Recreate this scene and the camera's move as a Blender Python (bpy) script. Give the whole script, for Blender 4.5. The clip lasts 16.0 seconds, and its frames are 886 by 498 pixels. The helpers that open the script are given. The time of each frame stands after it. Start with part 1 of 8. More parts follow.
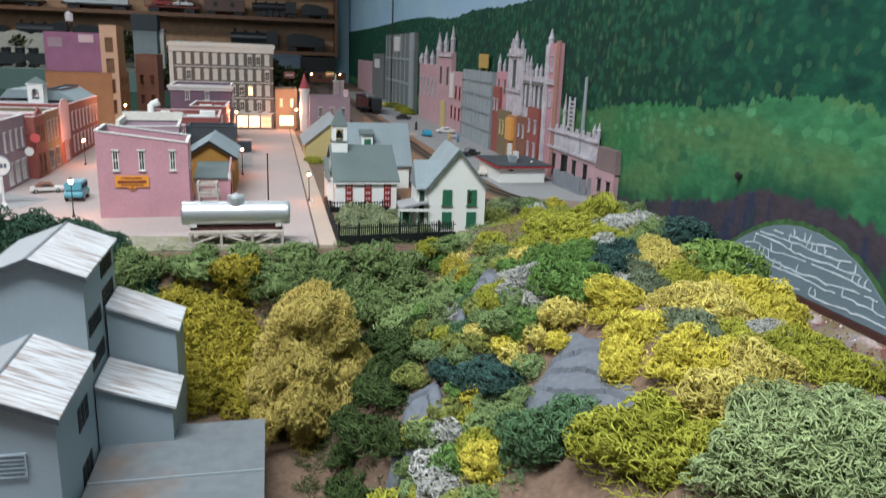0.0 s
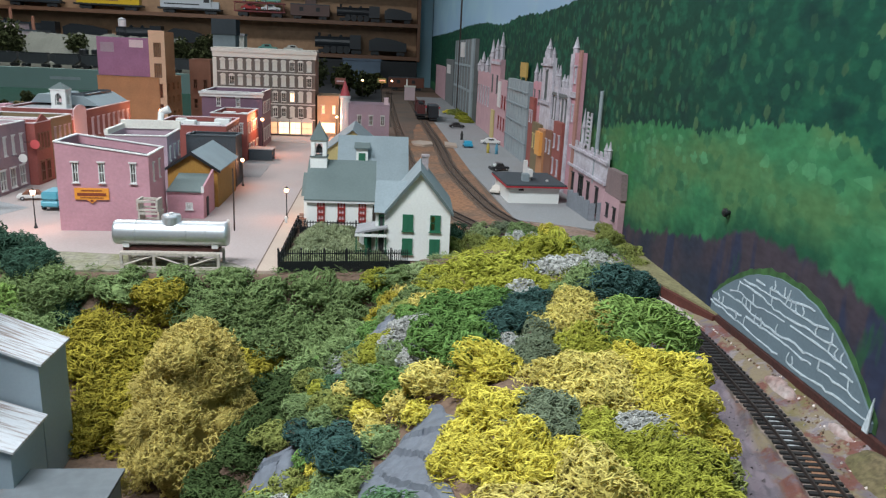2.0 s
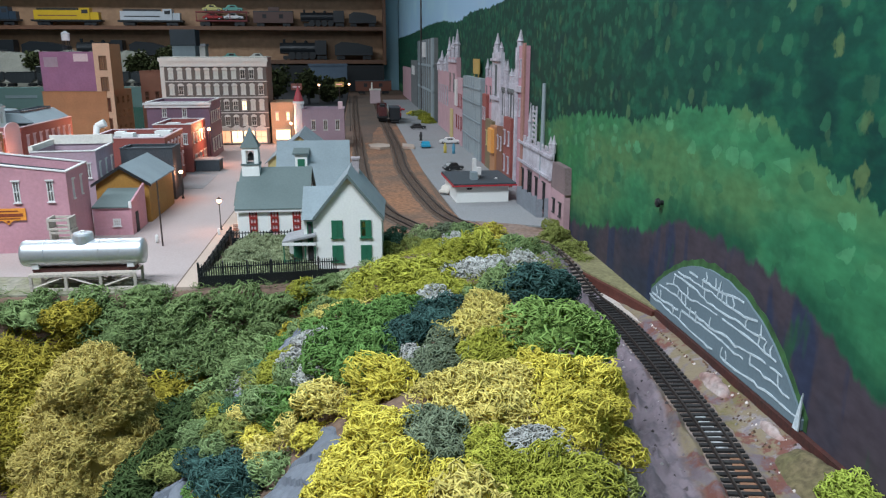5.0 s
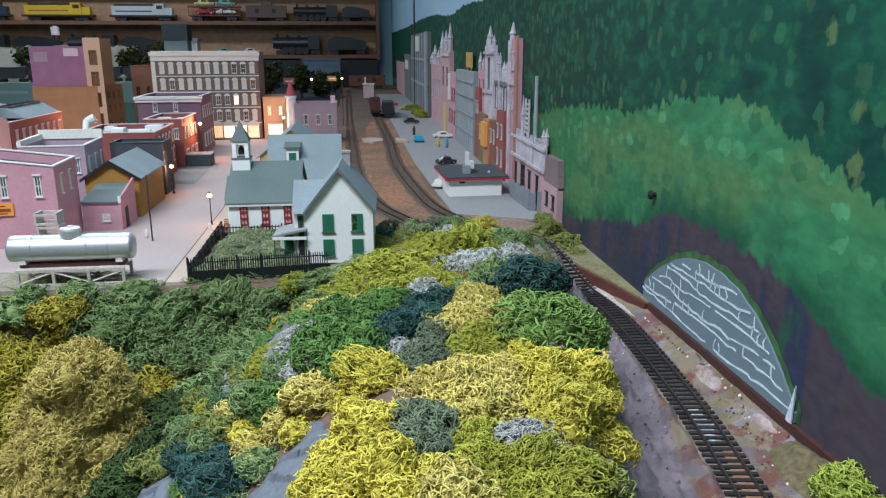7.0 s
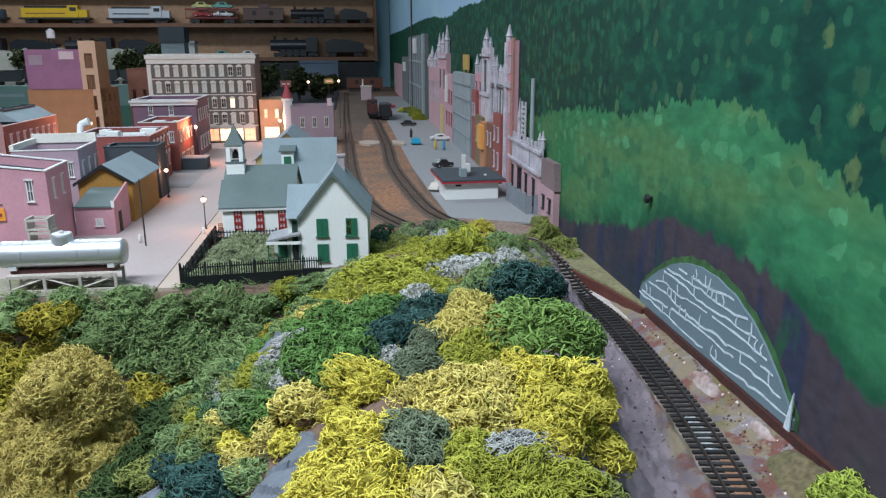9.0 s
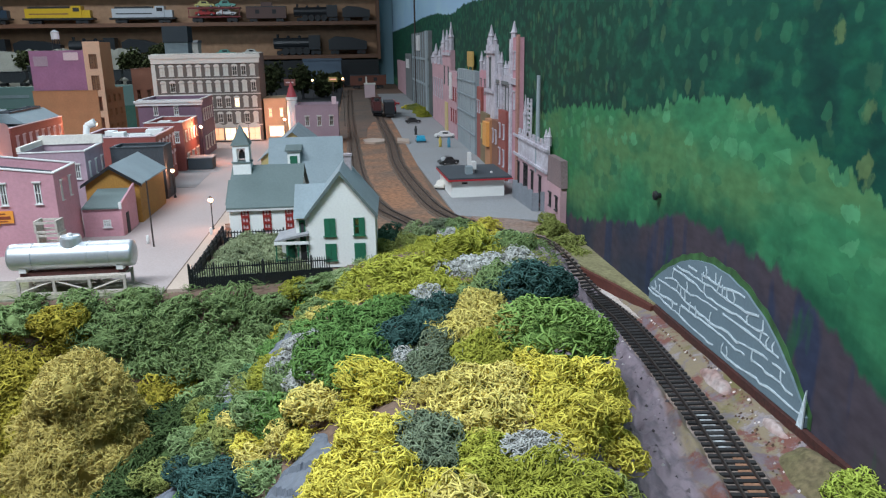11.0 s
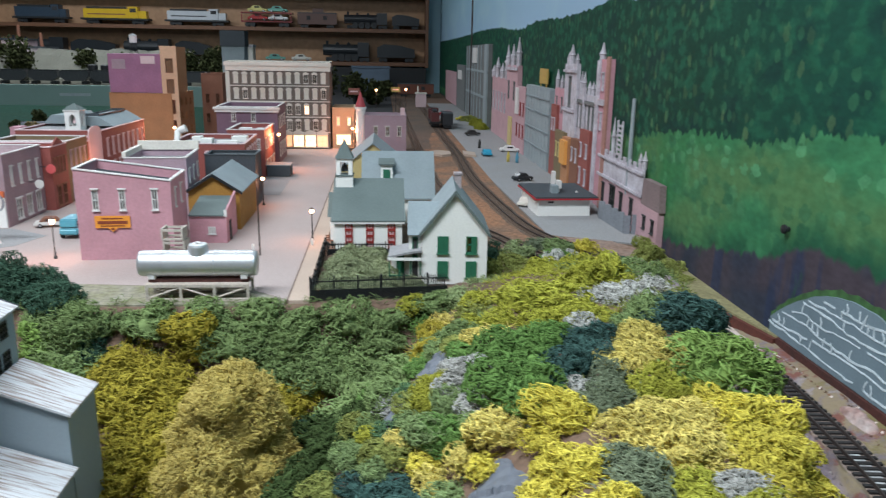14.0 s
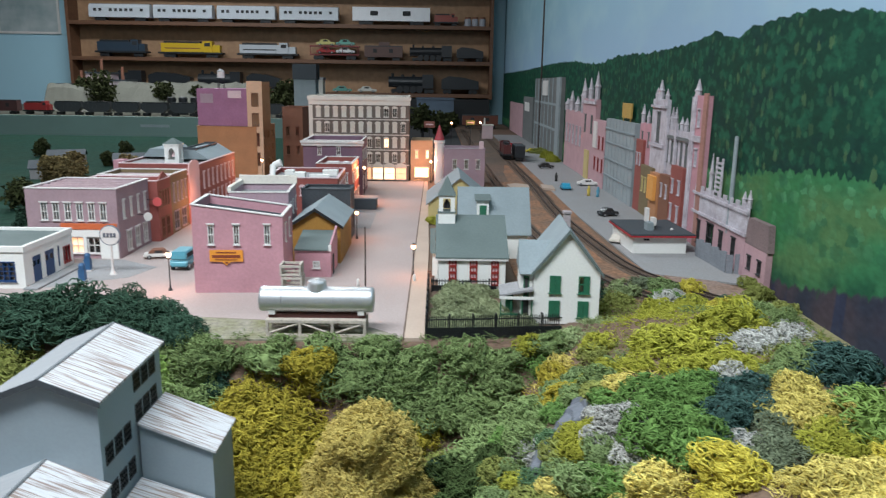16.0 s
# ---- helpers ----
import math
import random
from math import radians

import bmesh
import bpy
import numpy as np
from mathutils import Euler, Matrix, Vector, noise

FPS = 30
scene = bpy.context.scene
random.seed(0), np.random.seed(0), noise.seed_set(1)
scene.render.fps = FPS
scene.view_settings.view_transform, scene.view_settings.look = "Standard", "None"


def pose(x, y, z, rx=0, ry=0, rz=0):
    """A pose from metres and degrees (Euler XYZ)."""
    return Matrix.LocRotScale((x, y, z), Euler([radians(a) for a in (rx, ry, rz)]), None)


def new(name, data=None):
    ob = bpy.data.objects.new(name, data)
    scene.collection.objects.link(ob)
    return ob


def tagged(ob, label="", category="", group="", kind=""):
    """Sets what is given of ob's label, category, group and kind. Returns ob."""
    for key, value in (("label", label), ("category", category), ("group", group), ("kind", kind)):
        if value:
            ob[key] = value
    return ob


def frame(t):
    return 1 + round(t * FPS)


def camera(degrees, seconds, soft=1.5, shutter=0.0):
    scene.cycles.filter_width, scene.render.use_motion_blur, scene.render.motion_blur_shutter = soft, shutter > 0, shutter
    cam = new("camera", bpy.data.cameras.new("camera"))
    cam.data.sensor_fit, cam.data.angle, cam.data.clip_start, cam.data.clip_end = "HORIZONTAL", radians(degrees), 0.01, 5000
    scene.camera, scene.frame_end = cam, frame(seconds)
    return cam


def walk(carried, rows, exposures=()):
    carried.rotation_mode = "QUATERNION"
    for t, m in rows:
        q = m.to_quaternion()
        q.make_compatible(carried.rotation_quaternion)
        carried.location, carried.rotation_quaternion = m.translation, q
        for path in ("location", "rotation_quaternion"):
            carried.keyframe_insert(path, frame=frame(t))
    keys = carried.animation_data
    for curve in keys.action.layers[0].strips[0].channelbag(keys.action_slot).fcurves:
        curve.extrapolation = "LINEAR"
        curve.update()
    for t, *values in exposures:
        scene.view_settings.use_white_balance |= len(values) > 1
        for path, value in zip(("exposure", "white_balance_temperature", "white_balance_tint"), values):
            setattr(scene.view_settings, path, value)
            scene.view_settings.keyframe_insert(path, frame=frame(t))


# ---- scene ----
cam = camera(61.3, 16.0, 1.25, 0.6)
METRES, EYE, TILT, LEAN, TURN = 0.5, 0.2283, 0.0, 0.0, -13.24
ROWS = [
    (0.0, 0.0, 0.0, 0.0, 0.55, -14.76, -2.1),
    (0.5, 0.0787, 0.0467, -0.0259, 3.26, -16.55, -2.29),
    (1.0, 0.2186, 0.1148, 0.0099, 6.66, -15.59, -2.22),
    (1.5, 0.2863, 0.1573, 0.0231, 7.39, -15.09, -2.68),
    (2.0, 0.3288, 0.2048, 0.0332, 8.55, -14.82, -2.5),
    (2.5, 0.3662, 0.2151, 0.0249, 8.5, -14.52, -2.21),
    (3.0, 0.4008, 0.2347, 0.0252, 8.12, -14.46, -1.26),
    (3.5, 0.4224, 0.2604, 0.0197, 7.61, -14.54, -0.61),
    (4.0, 0.4263, 0.2689, 0.0228, 7.27, -14.58, -0.18),
    (4.5, 0.434, 0.2818, 0.0231, 7.0, -14.59, -0.09),
    (7.0, 0.4454, 0.3035, 0.0159, 6.35, -15.02, 0.1),
    (7.5, 0.4456, 0.3055, 0.0196, 6.35, -14.99, 0.08),
    (8.0, 0.451, 0.3076, 0.0227, 6.31, -14.91, 0.1),
    (8.5, 0.4528, 0.3167, 0.0182, 6.25, -14.86, 0.13),
    (11.0, 0.4442, 0.3207, 0.0229, 6.42, -15.17, 0.82),
    (11.5, 0.4191, 0.3145, 0.0346, 6.56, -15.07, 0.5),
    (12.0, 0.4048, 0.3098, 0.0393, 6.74, -14.95, -0.02),
    (12.5, 0.3822, 0.3076, 0.0313, 7.0, -14.96, -0.56),
    (13.0, 0.3482, 0.2982, 0.0436, 7.39, -14.88, -0.8),
    (13.5, 0.3083, 0.3032, 0.0411, 7.95, -14.83, -0.78),
    (14.0, 0.2516, 0.2811, 0.055, 8.83, -14.6, -0.95),
    (14.5, 0.1953, 0.2585, 0.0654, 10.22, -14.22, -1.01),
    (15.0, 0.1491, 0.2591, 0.0755, 11.36, -13.4, -1.17),
    (15.5, 0.1441, 0.2773, 0.0653, 12.11, -13.0, -0.93),
    (16.0, 0.1142, 0.2587, 0.0757, 12.8, -12.49, -0.83),
]
walk(cam, [(t, pose(0, 0, EYE, TILT, LEAN, TURN) @ pose(METRES * x, METRES * y, METRES * z, 90 + pitch, roll, yaw)) for t, x, y, z, yaw, pitch, roll in ROWS],
     [(0.0, 0.0, 6620, 10.5), (2.5, 0.0, 6480, 10), (4.5, 0.0, 6200, 9.5), (8.0, 0.0, 6020, 9), (11.0, 0.0, 6080, 9), (12.5, 0.0, 6250, 9.5), (14.5, 0.0, 6450, 10), (16.0, 0.0, 6520, 10)])

# ---- light: ceiling tubes over the layout, a dim room ----
from mathutils import Quaternion

S = 0.5 / 0.6                      # plan units to metres


def area(name, x, y, z, sx, sy, watts, colour):
    lamp = bpy.data.lights.new(name, "AREA")
    lamp.shape, lamp.size, lamp.size_y, lamp.energy, lamp.color = "RECTANGLE", sx * S, sy * S, watts, colour
    ob = new(name, lamp)
    ob.location = (x * S, y * S, z * S)
    return ob


area("tube_light_near", -0.6, 0.2, 1.75, 1.6, 0.4, 56.0, (0.90, 0.97, 1.03))
area("tube_light_town", -0.9, 2.6, 1.75, 1.6, 0.3, 19.0, (0.88, 0.97, 1.03))
# unseen third lamp, added to brighten the shelf and the far wall
area("tube_light_far", -1.8, 4.6, 1.75, 1.8, 0.3, 34.0, (0.90, 0.97, 1.03))
world = bpy.data.worlds.new("room_air")
scene.world = world
world.use_nodes = True
world.node_tree.nodes["Background"].inputs[0].default_value = (0.75, 0.85, 1.0, 1)
world.node_tree.nodes["Background"].inputs[1].default_value = 0.06
scene.view_settings.exposure = 0.0


# ---- materials ----
def mat(name, colour, rough=0.7, metal=0.0, grain=0.0, grain_size=400.0, stain=0.0, stain_size=30.0, stain_colour=None,
        bump=0.0, bump_size=600.0, island=0.0, spec=0.5, obj_random=0.0, stretch=(1, 1, 1), stain_from=0.3, stain_to=0.7):
    m = bpy.data.materials.new(name)
    m.use_nodes = True
    n, l = m.node_tree.nodes, m.node_tree.links
    p = n["Principled BSDF"]
    p.inputs["Roughness"].default_value, p.inputs["Metallic"].default_value = rough, metal
    p.inputs["Specular IOR Level"].default_value = spec
    co = n.new("ShaderNodeTexCoord")
    mp = n.new("ShaderNodeMapping")
    mp.inputs["Scale"].default_value = stretch
    l.new(co.outputs["Object"], mp.inputs["Vector"])
    rgb = n.new("ShaderNodeRGB")
    rgb.outputs[0].default_value = (*colour, 1)
    out = rgb.outputs[0]

    def noise_tex(size, detail=3.0):
        t = n.new("ShaderNodeTexNoise")
        t.inputs["Scale"].default_value, t.inputs["Detail"].default_value = size, detail
        l.new(mp.outputs[0], t.inputs["Vector"])
        return t

    def ramp(src, a, b, lo=0.3, hi=0.7):
        r = n.new("ShaderNodeMapRange")
        r.inputs[1].default_value, r.inputs[2].default_value = lo, hi
        r.inputs[3].default_value, r.inputs[4].default_value = a, b
        l.new(src, r.inputs[0])
        return r.outputs[0]

    def value(col, src):
        h = n.new("ShaderNodeHueSaturation")
        l.new(col, h.inputs["Color"])
        l.new(src, h.inputs["Value"])
        return h.outputs[0]

    if stain:
        t = noise_tex(stain_size, 5.0)
        mix = n.new("ShaderNodeMix")
        mix.data_type = "RGBA"
        l.new(ramp(t.outputs[0], 0.0, stain, stain_from, stain_to), mix.inputs[0])
        l.new(out, mix.inputs[6])
        mix.inputs[7].default_value = (*(stain_colour or [c * 0.5 for c in colour]), 1)
        out = mix.outputs[2]
    if grain:
        out = value(out, ramp(noise_tex(grain_size).outputs[0], 1 - grain, 1 + grain))
    if island:
        g = n.new("ShaderNodeNewGeometry")
        out = value(out, ramp(g.outputs["Random Per Island"], 1 - island, 1 + island))
    if obj_random:
        g = n.new("ShaderNodeObjectInfo")
        out = value(out, ramp(g.outputs["Random"], 1 - obj_random, 1 + obj_random))
    l.new(out, p.inputs["Base Color"])
    if bump:
        b = n.new("ShaderNodeBump")
        b.inputs["Strength"].default_value, b.inputs["Distance"].default_value = bump, 0.001
        l.new(noise_tex(bump_size).outputs[0], b.inputs["Height"])
        l.new(b.outputs[0], p.inputs["Normal"])
    return m


def brick_mat(name, colour, mortar, size=330.0, rough=0.75, stain=0.35):
    """Fine brick courses moulded into a plastic wall."""
    m = mat(name, colour, rough, grain=0.07, grain_size=250, stain=stain, stain_size=25, bump=0.0)
    n, l = m.node_tree.nodes, m.node_tree.links
    p = n["Principled BSDF"]
    co = n.new("ShaderNodeTexCoord")
    sep, add, com = n.new("ShaderNodeSeparateXYZ"), n.new("ShaderNodeMath"), n.new("ShaderNodeCombineXYZ")
    l.new(co.outputs["Object"], sep.inputs[0])
    l.new(sep.outputs[0], add.inputs[0]), l.new(sep.outputs[1], add.inputs[1])
    l.new(add.outputs[0], com.inputs[0]), l.new(sep.outputs[2], com.inputs[1])
    b = n.new("ShaderNodeTexBrick")
    b.inputs["Scale"].default_value, b.inputs["Mortar Size"].default_value = size, 0.05
    b.inputs["Color1"].default_value, b.inputs["Color2"].default_value = (1, 1, 1, 1), (0.82, 0.82, 0.82, 1)
    b.inputs["Mortar"].default_value = (*mortar, 1)
    l.new(com.outputs[0], b.inputs["Vector"])
    old = p.inputs["Base Color"].links[0].from_socket
    mix = n.new("ShaderNodeMix")
    mix.data_type, mix.blend_type = "RGBA", "MULTIPLY"
    mix.inputs[0].default_value = 0.3
    l.new(old, mix.inputs[6]), l.new(b.outputs[0], mix.inputs[7])
    l.new(mix.outputs[2], p.inputs["Base Color"])
    bp = n.new("ShaderNodeBump")
    bp.inputs["Strength"].default_value, bp.inputs["Distance"].default_value = 0.4, 0.0004
    l.new(b.outputs[0], bp.inputs["Height"]), l.new(bp.outputs[0], p.inputs["Normal"])
    return m


def glow(name, colour, strength):
    m = bpy.data.materials.new(name)
    m.use_nodes = True
    p = m.node_tree.nodes["Principled BSDF"]
    p.inputs["Base Color"].default_value = (0.8, 0.7, 0.5, 1)
    p.inputs["Emission Color"].default_value, p.inputs["Emission Strength"].default_value = (*colour, 1), strength
    return m


def glass(name, tint=(0.9, 0.95, 0.95), gloss=0.12):
    m = bpy.data.materials.new(name)
    m.use_nodes = True
    n, l = m.node_tree.nodes, m.node_tree.links
    n.remove(n["Principled BSDF"])
    a, b, mix = n.new("ShaderNodeBsdfTransparent"), n.new("ShaderNodeBsdfGlossy"), n.new("ShaderNodeMixShader")
    a.inputs[0].default_value = (*tint, 1)
    b.inputs["Roughness"].default_value = 0.08
    mix.inputs[0].default_value = gloss
    l.new(a.outputs[0], mix.inputs[1]), l.new(b.outputs[0], mix.inputs[2])
    l.new(mix.outputs[0], n["Material Output"].inputs[0])
    return m


M = {}
M["pink"] = brick_mat("pink_brick_wall", (0.56, 0.29, 0.335), (0.8, 0.75, 0.75))
M["lilac"] = brick_mat("lilac_brick_wall", (0.42, 0.30, 0.35), (0.8, 0.78, 0.78))
M["purple"] = brick_mat("purple_brick_wall", (0.20, 0.12, 0.17), (0.75, 0.7, 0.72))
M["red"] = brick_mat("red_brick_wall", (0.31, 0.085, 0.07), (0.75, 0.7, 0.65))
M["orange"] = brick_mat("orange_brick_wall", (0.50, 0.235, 0.11), (0.75, 0.7, 0.65))
M["brown"] = brick_mat("brown_brick_wall", (0.24, 0.10, 0.06), (0.75, 0.7, 0.65))
M["magenta"] = brick_mat("magenta_painted_brick", (0.37, 0.165, 0.28), (0.8, 0.75, 0.75))
M["greenb"] = brick_mat("olive_brick_wall", (0.21, 0.16, 0.085), (0.75, 0.7, 0.65))
M["greybrick"] = brick_mat("mauve_grey_wall", (0.38, 0.265, 0.295), (0.8, 0.78, 0.78))
M["hotel"] = brick_mat("grey_brown_hotel_wall", (0.17, 0.14, 0.12), (0.7, 0.7, 0.7))
M["ochre"] = mat("ochre_plank_wall", (0.34, 0.17, 0.03), 0.75, grain=0.15, stain=0.4, bump=0.3)
M["tan"] = mat("tan_plaster_wall", (0.50, 0.36, 0.23), 0.75, grain=0.1, stain=0.3)
M["white"] = mat("white_painted_wall", (0.80, 0.80, 0.77), 0.6, grain=0.04, stain=0.15, stain_size=20, stain_colour=(0.55, 0.54, 0.48), bump=0.15)
M["cream"] = mat("cream_trim", (0.72, 0.68, 0.61), 0.6, grain=0.08, stain=0.2)
M["trimwhite"] = mat("off_white_trim", (0.70, 0.68, 0.66), 0.6, grain=0.06, stain=0.25)
M["pinktrim"] = mat("pale_pink_trim", (0.70, 0.52, 0.54), 0.65, grain=0.08, stain=0.2)
M["roofgrey"] = mat("grey_tar_roof", (0.30, 0.30, 0.31), 0.85, grain=0.15, stain=0.4, stain_size=40, stain_colour=(0.18, 0.18, 0.18), bump=0.4)
M["roofgreen"] = mat("grey_green_shingle_roof", (0.12, 0.155, 0.15), 0.8, grain=0.07, stain=0.25, bump=0.2, bump_size=900)
M["roofblue"] = mat("blue_grey_shingle_roof", (0.25, 0.30, 0.32), 0.8, grain=0.06, stain=0.25, bump=0.2, bump_size=900)
M["roofdark"] = mat("dark_slate_roof", (0.05, 0.06, 0.07), 0.75, grain=0.2, stain=0.2)
M["rooflilac"] = mat("dusty_mauve_roof", (0.46, 0.35, 0.37), 0.85, grain=0.15, stain=0.4, stain_size=50)
M["green"] = mat("dark_green_shutter", (0.02, 0.13, 0.07), 0.55, grain=0.1)
M["redframe"] = mat("red_window_frame", (0.24, 0.022, 0.018), 0.55, grain=0.1)
M["black"] = mat("black_iron", (0.012, 0.014, 0.016), 0.5, grain=0.1)
M["dark"] = mat("near_black", (0.03, 0.03, 0.032), 0.8)
M["glass"] = glass("window_glass")
M["shade"] = mat("pale_window_blind", (0.72, 0.69, 0.62), 0.8)
M["warm"] = glow("lit_window_warm", (1.0, 0.60, 0.30), 2.9)
M["warmdim"] = glow("lit_window_amber", (1.0, 0.42, 0.20), 1.3)
M["bulb"] = glow("lit_bulb", (1.0, 0.60, 0.36), 3.0)
M["bulbwhite"] = glow("lit_bulb_white", (1.0, 0.9, 0.8), 2.5)
M["silver"] = mat("silver_tank_paint", (0.62, 0.64, 0.66), 0.42, metal=0.75, grain=0.04, stain=0.12, stain_size=25)
M["wood"] = mat("pale_weathered_timber", (0.50, 0.44, 0.38), 0.8, grain=0.2, stain=0.4, stain_size=80)
M["shelf"] = mat("brown_varnished_shelf", (0.16, 0.075, 0.04), 0.5, grain=0.2, grain_size=60, stain=0.35, stain_size=12, stretch=(0.3, 1, 3))
M["road"] = mat("pale_pinkish_plaster_street", (0.39, 0.325, 0.308), 0.9, grain=0.07, stain=0.4, stain_size=9, stain_colour=(0.30, 0.25, 0.235), bump=0.15)
M["pave"] = mat("beige_pavement", (0.47, 0.37, 0.30), 0.9, grain=0.06, stain=0.25, stain_size=14, bump=0.15)
M["asphalt"] = mat("grey_road_surface", (0.28, 0.285, 0.293), 0.9, grain=0.12, stain=0.4, stain_size=14, stain_colour=(0.26, 0.245, 0.23), bump=0.3)
M["mill"] = mat("blue_grey_mill_wall", (0.27, 0.33, 0.37), 0.6, grain=0.03, stain=0.25, stain_size=18, stain_colour=(0.24, 0.28, 0.31))
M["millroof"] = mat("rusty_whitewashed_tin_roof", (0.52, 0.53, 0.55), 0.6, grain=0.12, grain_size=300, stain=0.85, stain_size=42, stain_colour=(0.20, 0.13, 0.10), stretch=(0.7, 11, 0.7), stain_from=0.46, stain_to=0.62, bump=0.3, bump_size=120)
M["millgrey"] = mat("grey_left_slope_tin", (0.26, 0.275, 0.29), 0.65, grain=0.08, grain_size=300, stain=0.6, stain_size=42, stain_colour=(0.33, 0.34, 0.35), stretch=(0.35, 7, 0.35), stain_from=0.4, stain_to=0.7)
M["millflat"] = mat("dark_grey_flat_roof", (0.12, 0.135, 0.145), 0.8, grain=0.12, grain_size=90, stain=0.75, stain_size=13, stain_colour=(0.17, 0.10, 0.06), stain_from=0.55, stain_to=0.75, bump=0.2)
M["rock"] = mat("grey_painted_rock", (0.13, 0.145, 0.172), 0.7, grain=0.12, grain_size=150, stain=0.55, stain_size=30, stain_colour=(0.10, 0.11, 0.13), bump=0.5, bump_size=260)
M["rail"] = mat("dark_weathered_rail", (0.07, 0.055, 0.05), 0.5, metal=0.5, grain=0.2)
M["tie"] = mat("black_brown_tie", (0.022, 0.02, 0.02), 0.8, grain=0.3, obj_random=0.3)
M["oldtie"] = mat("weathered_brown_tie", (0.14, 0.095, 0.07), 0.85, grain=0.3, stain=0.4, stain_size=40)
M["pillar"] = mat("weathered_masonry", (0.42, 0.36, 0.37), 0.85, grain=0.2, stain=0.5, stain_size=40, bump=0.4)


# ---- mesh helpers (plan units; part() brings them to metres) ----
def part(name, bm, material, parent=None, label="", smooth=False, m=None):
    if m is not None:
        bm.transform(m)
    bm.transform(Matrix.Scale(S, 4))
    bmesh.ops.recalc_face_normals(bm, faces=bm.faces)
    me = bpy.data.meshes.new(name)
    bm.to_mesh(me)
    bm.free()
    me.materials.append(material)
    if smooth:
        me.polygons.foreach_set("use_smooth", [True] * len(me.polygons))
    ob = new(name, me)
    ob.parent = parent
    if label:
        tagged(ob, label)
    return ob


def share(name, me, parent, x=0, y=0, z=0, rz=0):
    ob = new(name, me)
    ob.parent = parent
    ob.matrix_basis = pose(x * S, y * S, z * S, 0, 0, rz)
    return ob


def thing(name, label, category, x, y, z=0.0, rz=0.0, group=""):
    ob = new(name)
    ob.empty_display_size = 0.01
    ob.matrix_basis = pose(x * S, y * S, z * S, 0, 0, rz)
    return tagged(ob, label, category, group)


def box(bm, x0, y0, z0, x1, y1, z1):
    v = [bm.verts.new((x, y, z)) for x in (x0, x1) for y in (y0, y1) for z in (z0, z1)]
    for a in ((0, 1, 3, 2), (4, 6, 7, 5), (0, 4, 5, 1), (2, 3, 7, 6), (0, 2, 6, 4), (1, 5, 7, 3)):
        bm.faces.new([v[i] for i in a])
    return bm


def boxes(*rows):
    bm = bmesh.new()
    for r in rows:
        box(bm, *r)
    return bm


def prism(bm, poly, y0, y1):
    """A polygon of (x, z) drawn out from y0 to y1."""
    a = [bm.verts.new((x, y0, z)) for x, z in poly]
    b = [bm.verts.new((x, y1, z)) for x, z in poly]
    bm.faces.new(a)
    bm.faces.new(b[::-1])
    for i in range(len(a)):
        j = (i + 1) % len(a)
        bm.faces.new((a[i], b[i], b[j], a[j]))
    return bm


def rod(bm, p0, p1, r0, r1=None, seg=8):
    p0, p1 = Vector(p0), Vector(p1)
    r1 = r0 if r1 is None else r1
    q = (p1 - p0).to_track_quat("Z", "Y").to_matrix()
    rings = []
    for p, r in ((p0, r0), (p1, r1)):
        rings.append([bm.verts.new(p + q @ Vector((math.cos(k * math.tau / seg) * r, math.sin(k * math.tau / seg) * r, 0))) for k in range(seg)])
    for k in range(seg):
        j = (k + 1) % seg
        bm.faces.new((rings[0][k], rings[0][j], rings[1][j], rings[1][k]))
    bm.faces.new(rings[0][::-1])
    bm.faces.new(rings[1])
    return bm


def lathe(bm, profile, seg=16, c=(0, 0, 0)):
    """Rings of (radius, height) round a vertical axis."""
    rings = [[bm.verts.new((c[0] + r * math.cos(k * math.tau / seg), c[1] + r * math.sin(k * math.tau / seg), c[2] + z)) for k in range(seg)] for r, z in profile]
    for a, b in zip(rings, rings[1:]):
        for k in range(seg):
            j = (k + 1) % seg
            bm.faces.new((a[k], a[j], b[j], b[k]))
    bm.faces.new(rings[0][::-1])
    bm.faces.new(rings[-1])
    return bm


def panel(bm, w, h, holes, t=0.003, top=None):
    """A wall of width w and height h in the xz plane, t thick towards +y, with real openings (x0, z0, x1, z1). top: its height at x = w."""
    xs = sorted({0.0, w, *[v for q in holes for v in (q[0], q[2])]})
    zs = sorted({0.0, h, *[v for q in holes for v in (q[1], q[3])]})
    for a, b in zip(xs, xs[1:]):
        for c, d in zip(zs, zs[1:]):
            x, z = (a + b) / 2, (c + d) / 2
            if not any(q[0] < x < q[2] and q[1] < z < q[3] for q in holes):
                box(bm, a, 0, c, b, t, d)
    bmesh.ops.remove_doubles(bm, verts=bm.verts, dist=1e-6)
    if top is not None:
        for v in bm.verts:
            if v.co.z > h - 1e-5:
                v.co.z = h + (top - h) * v.co.x / w
    return bm


WINDOWS = {}


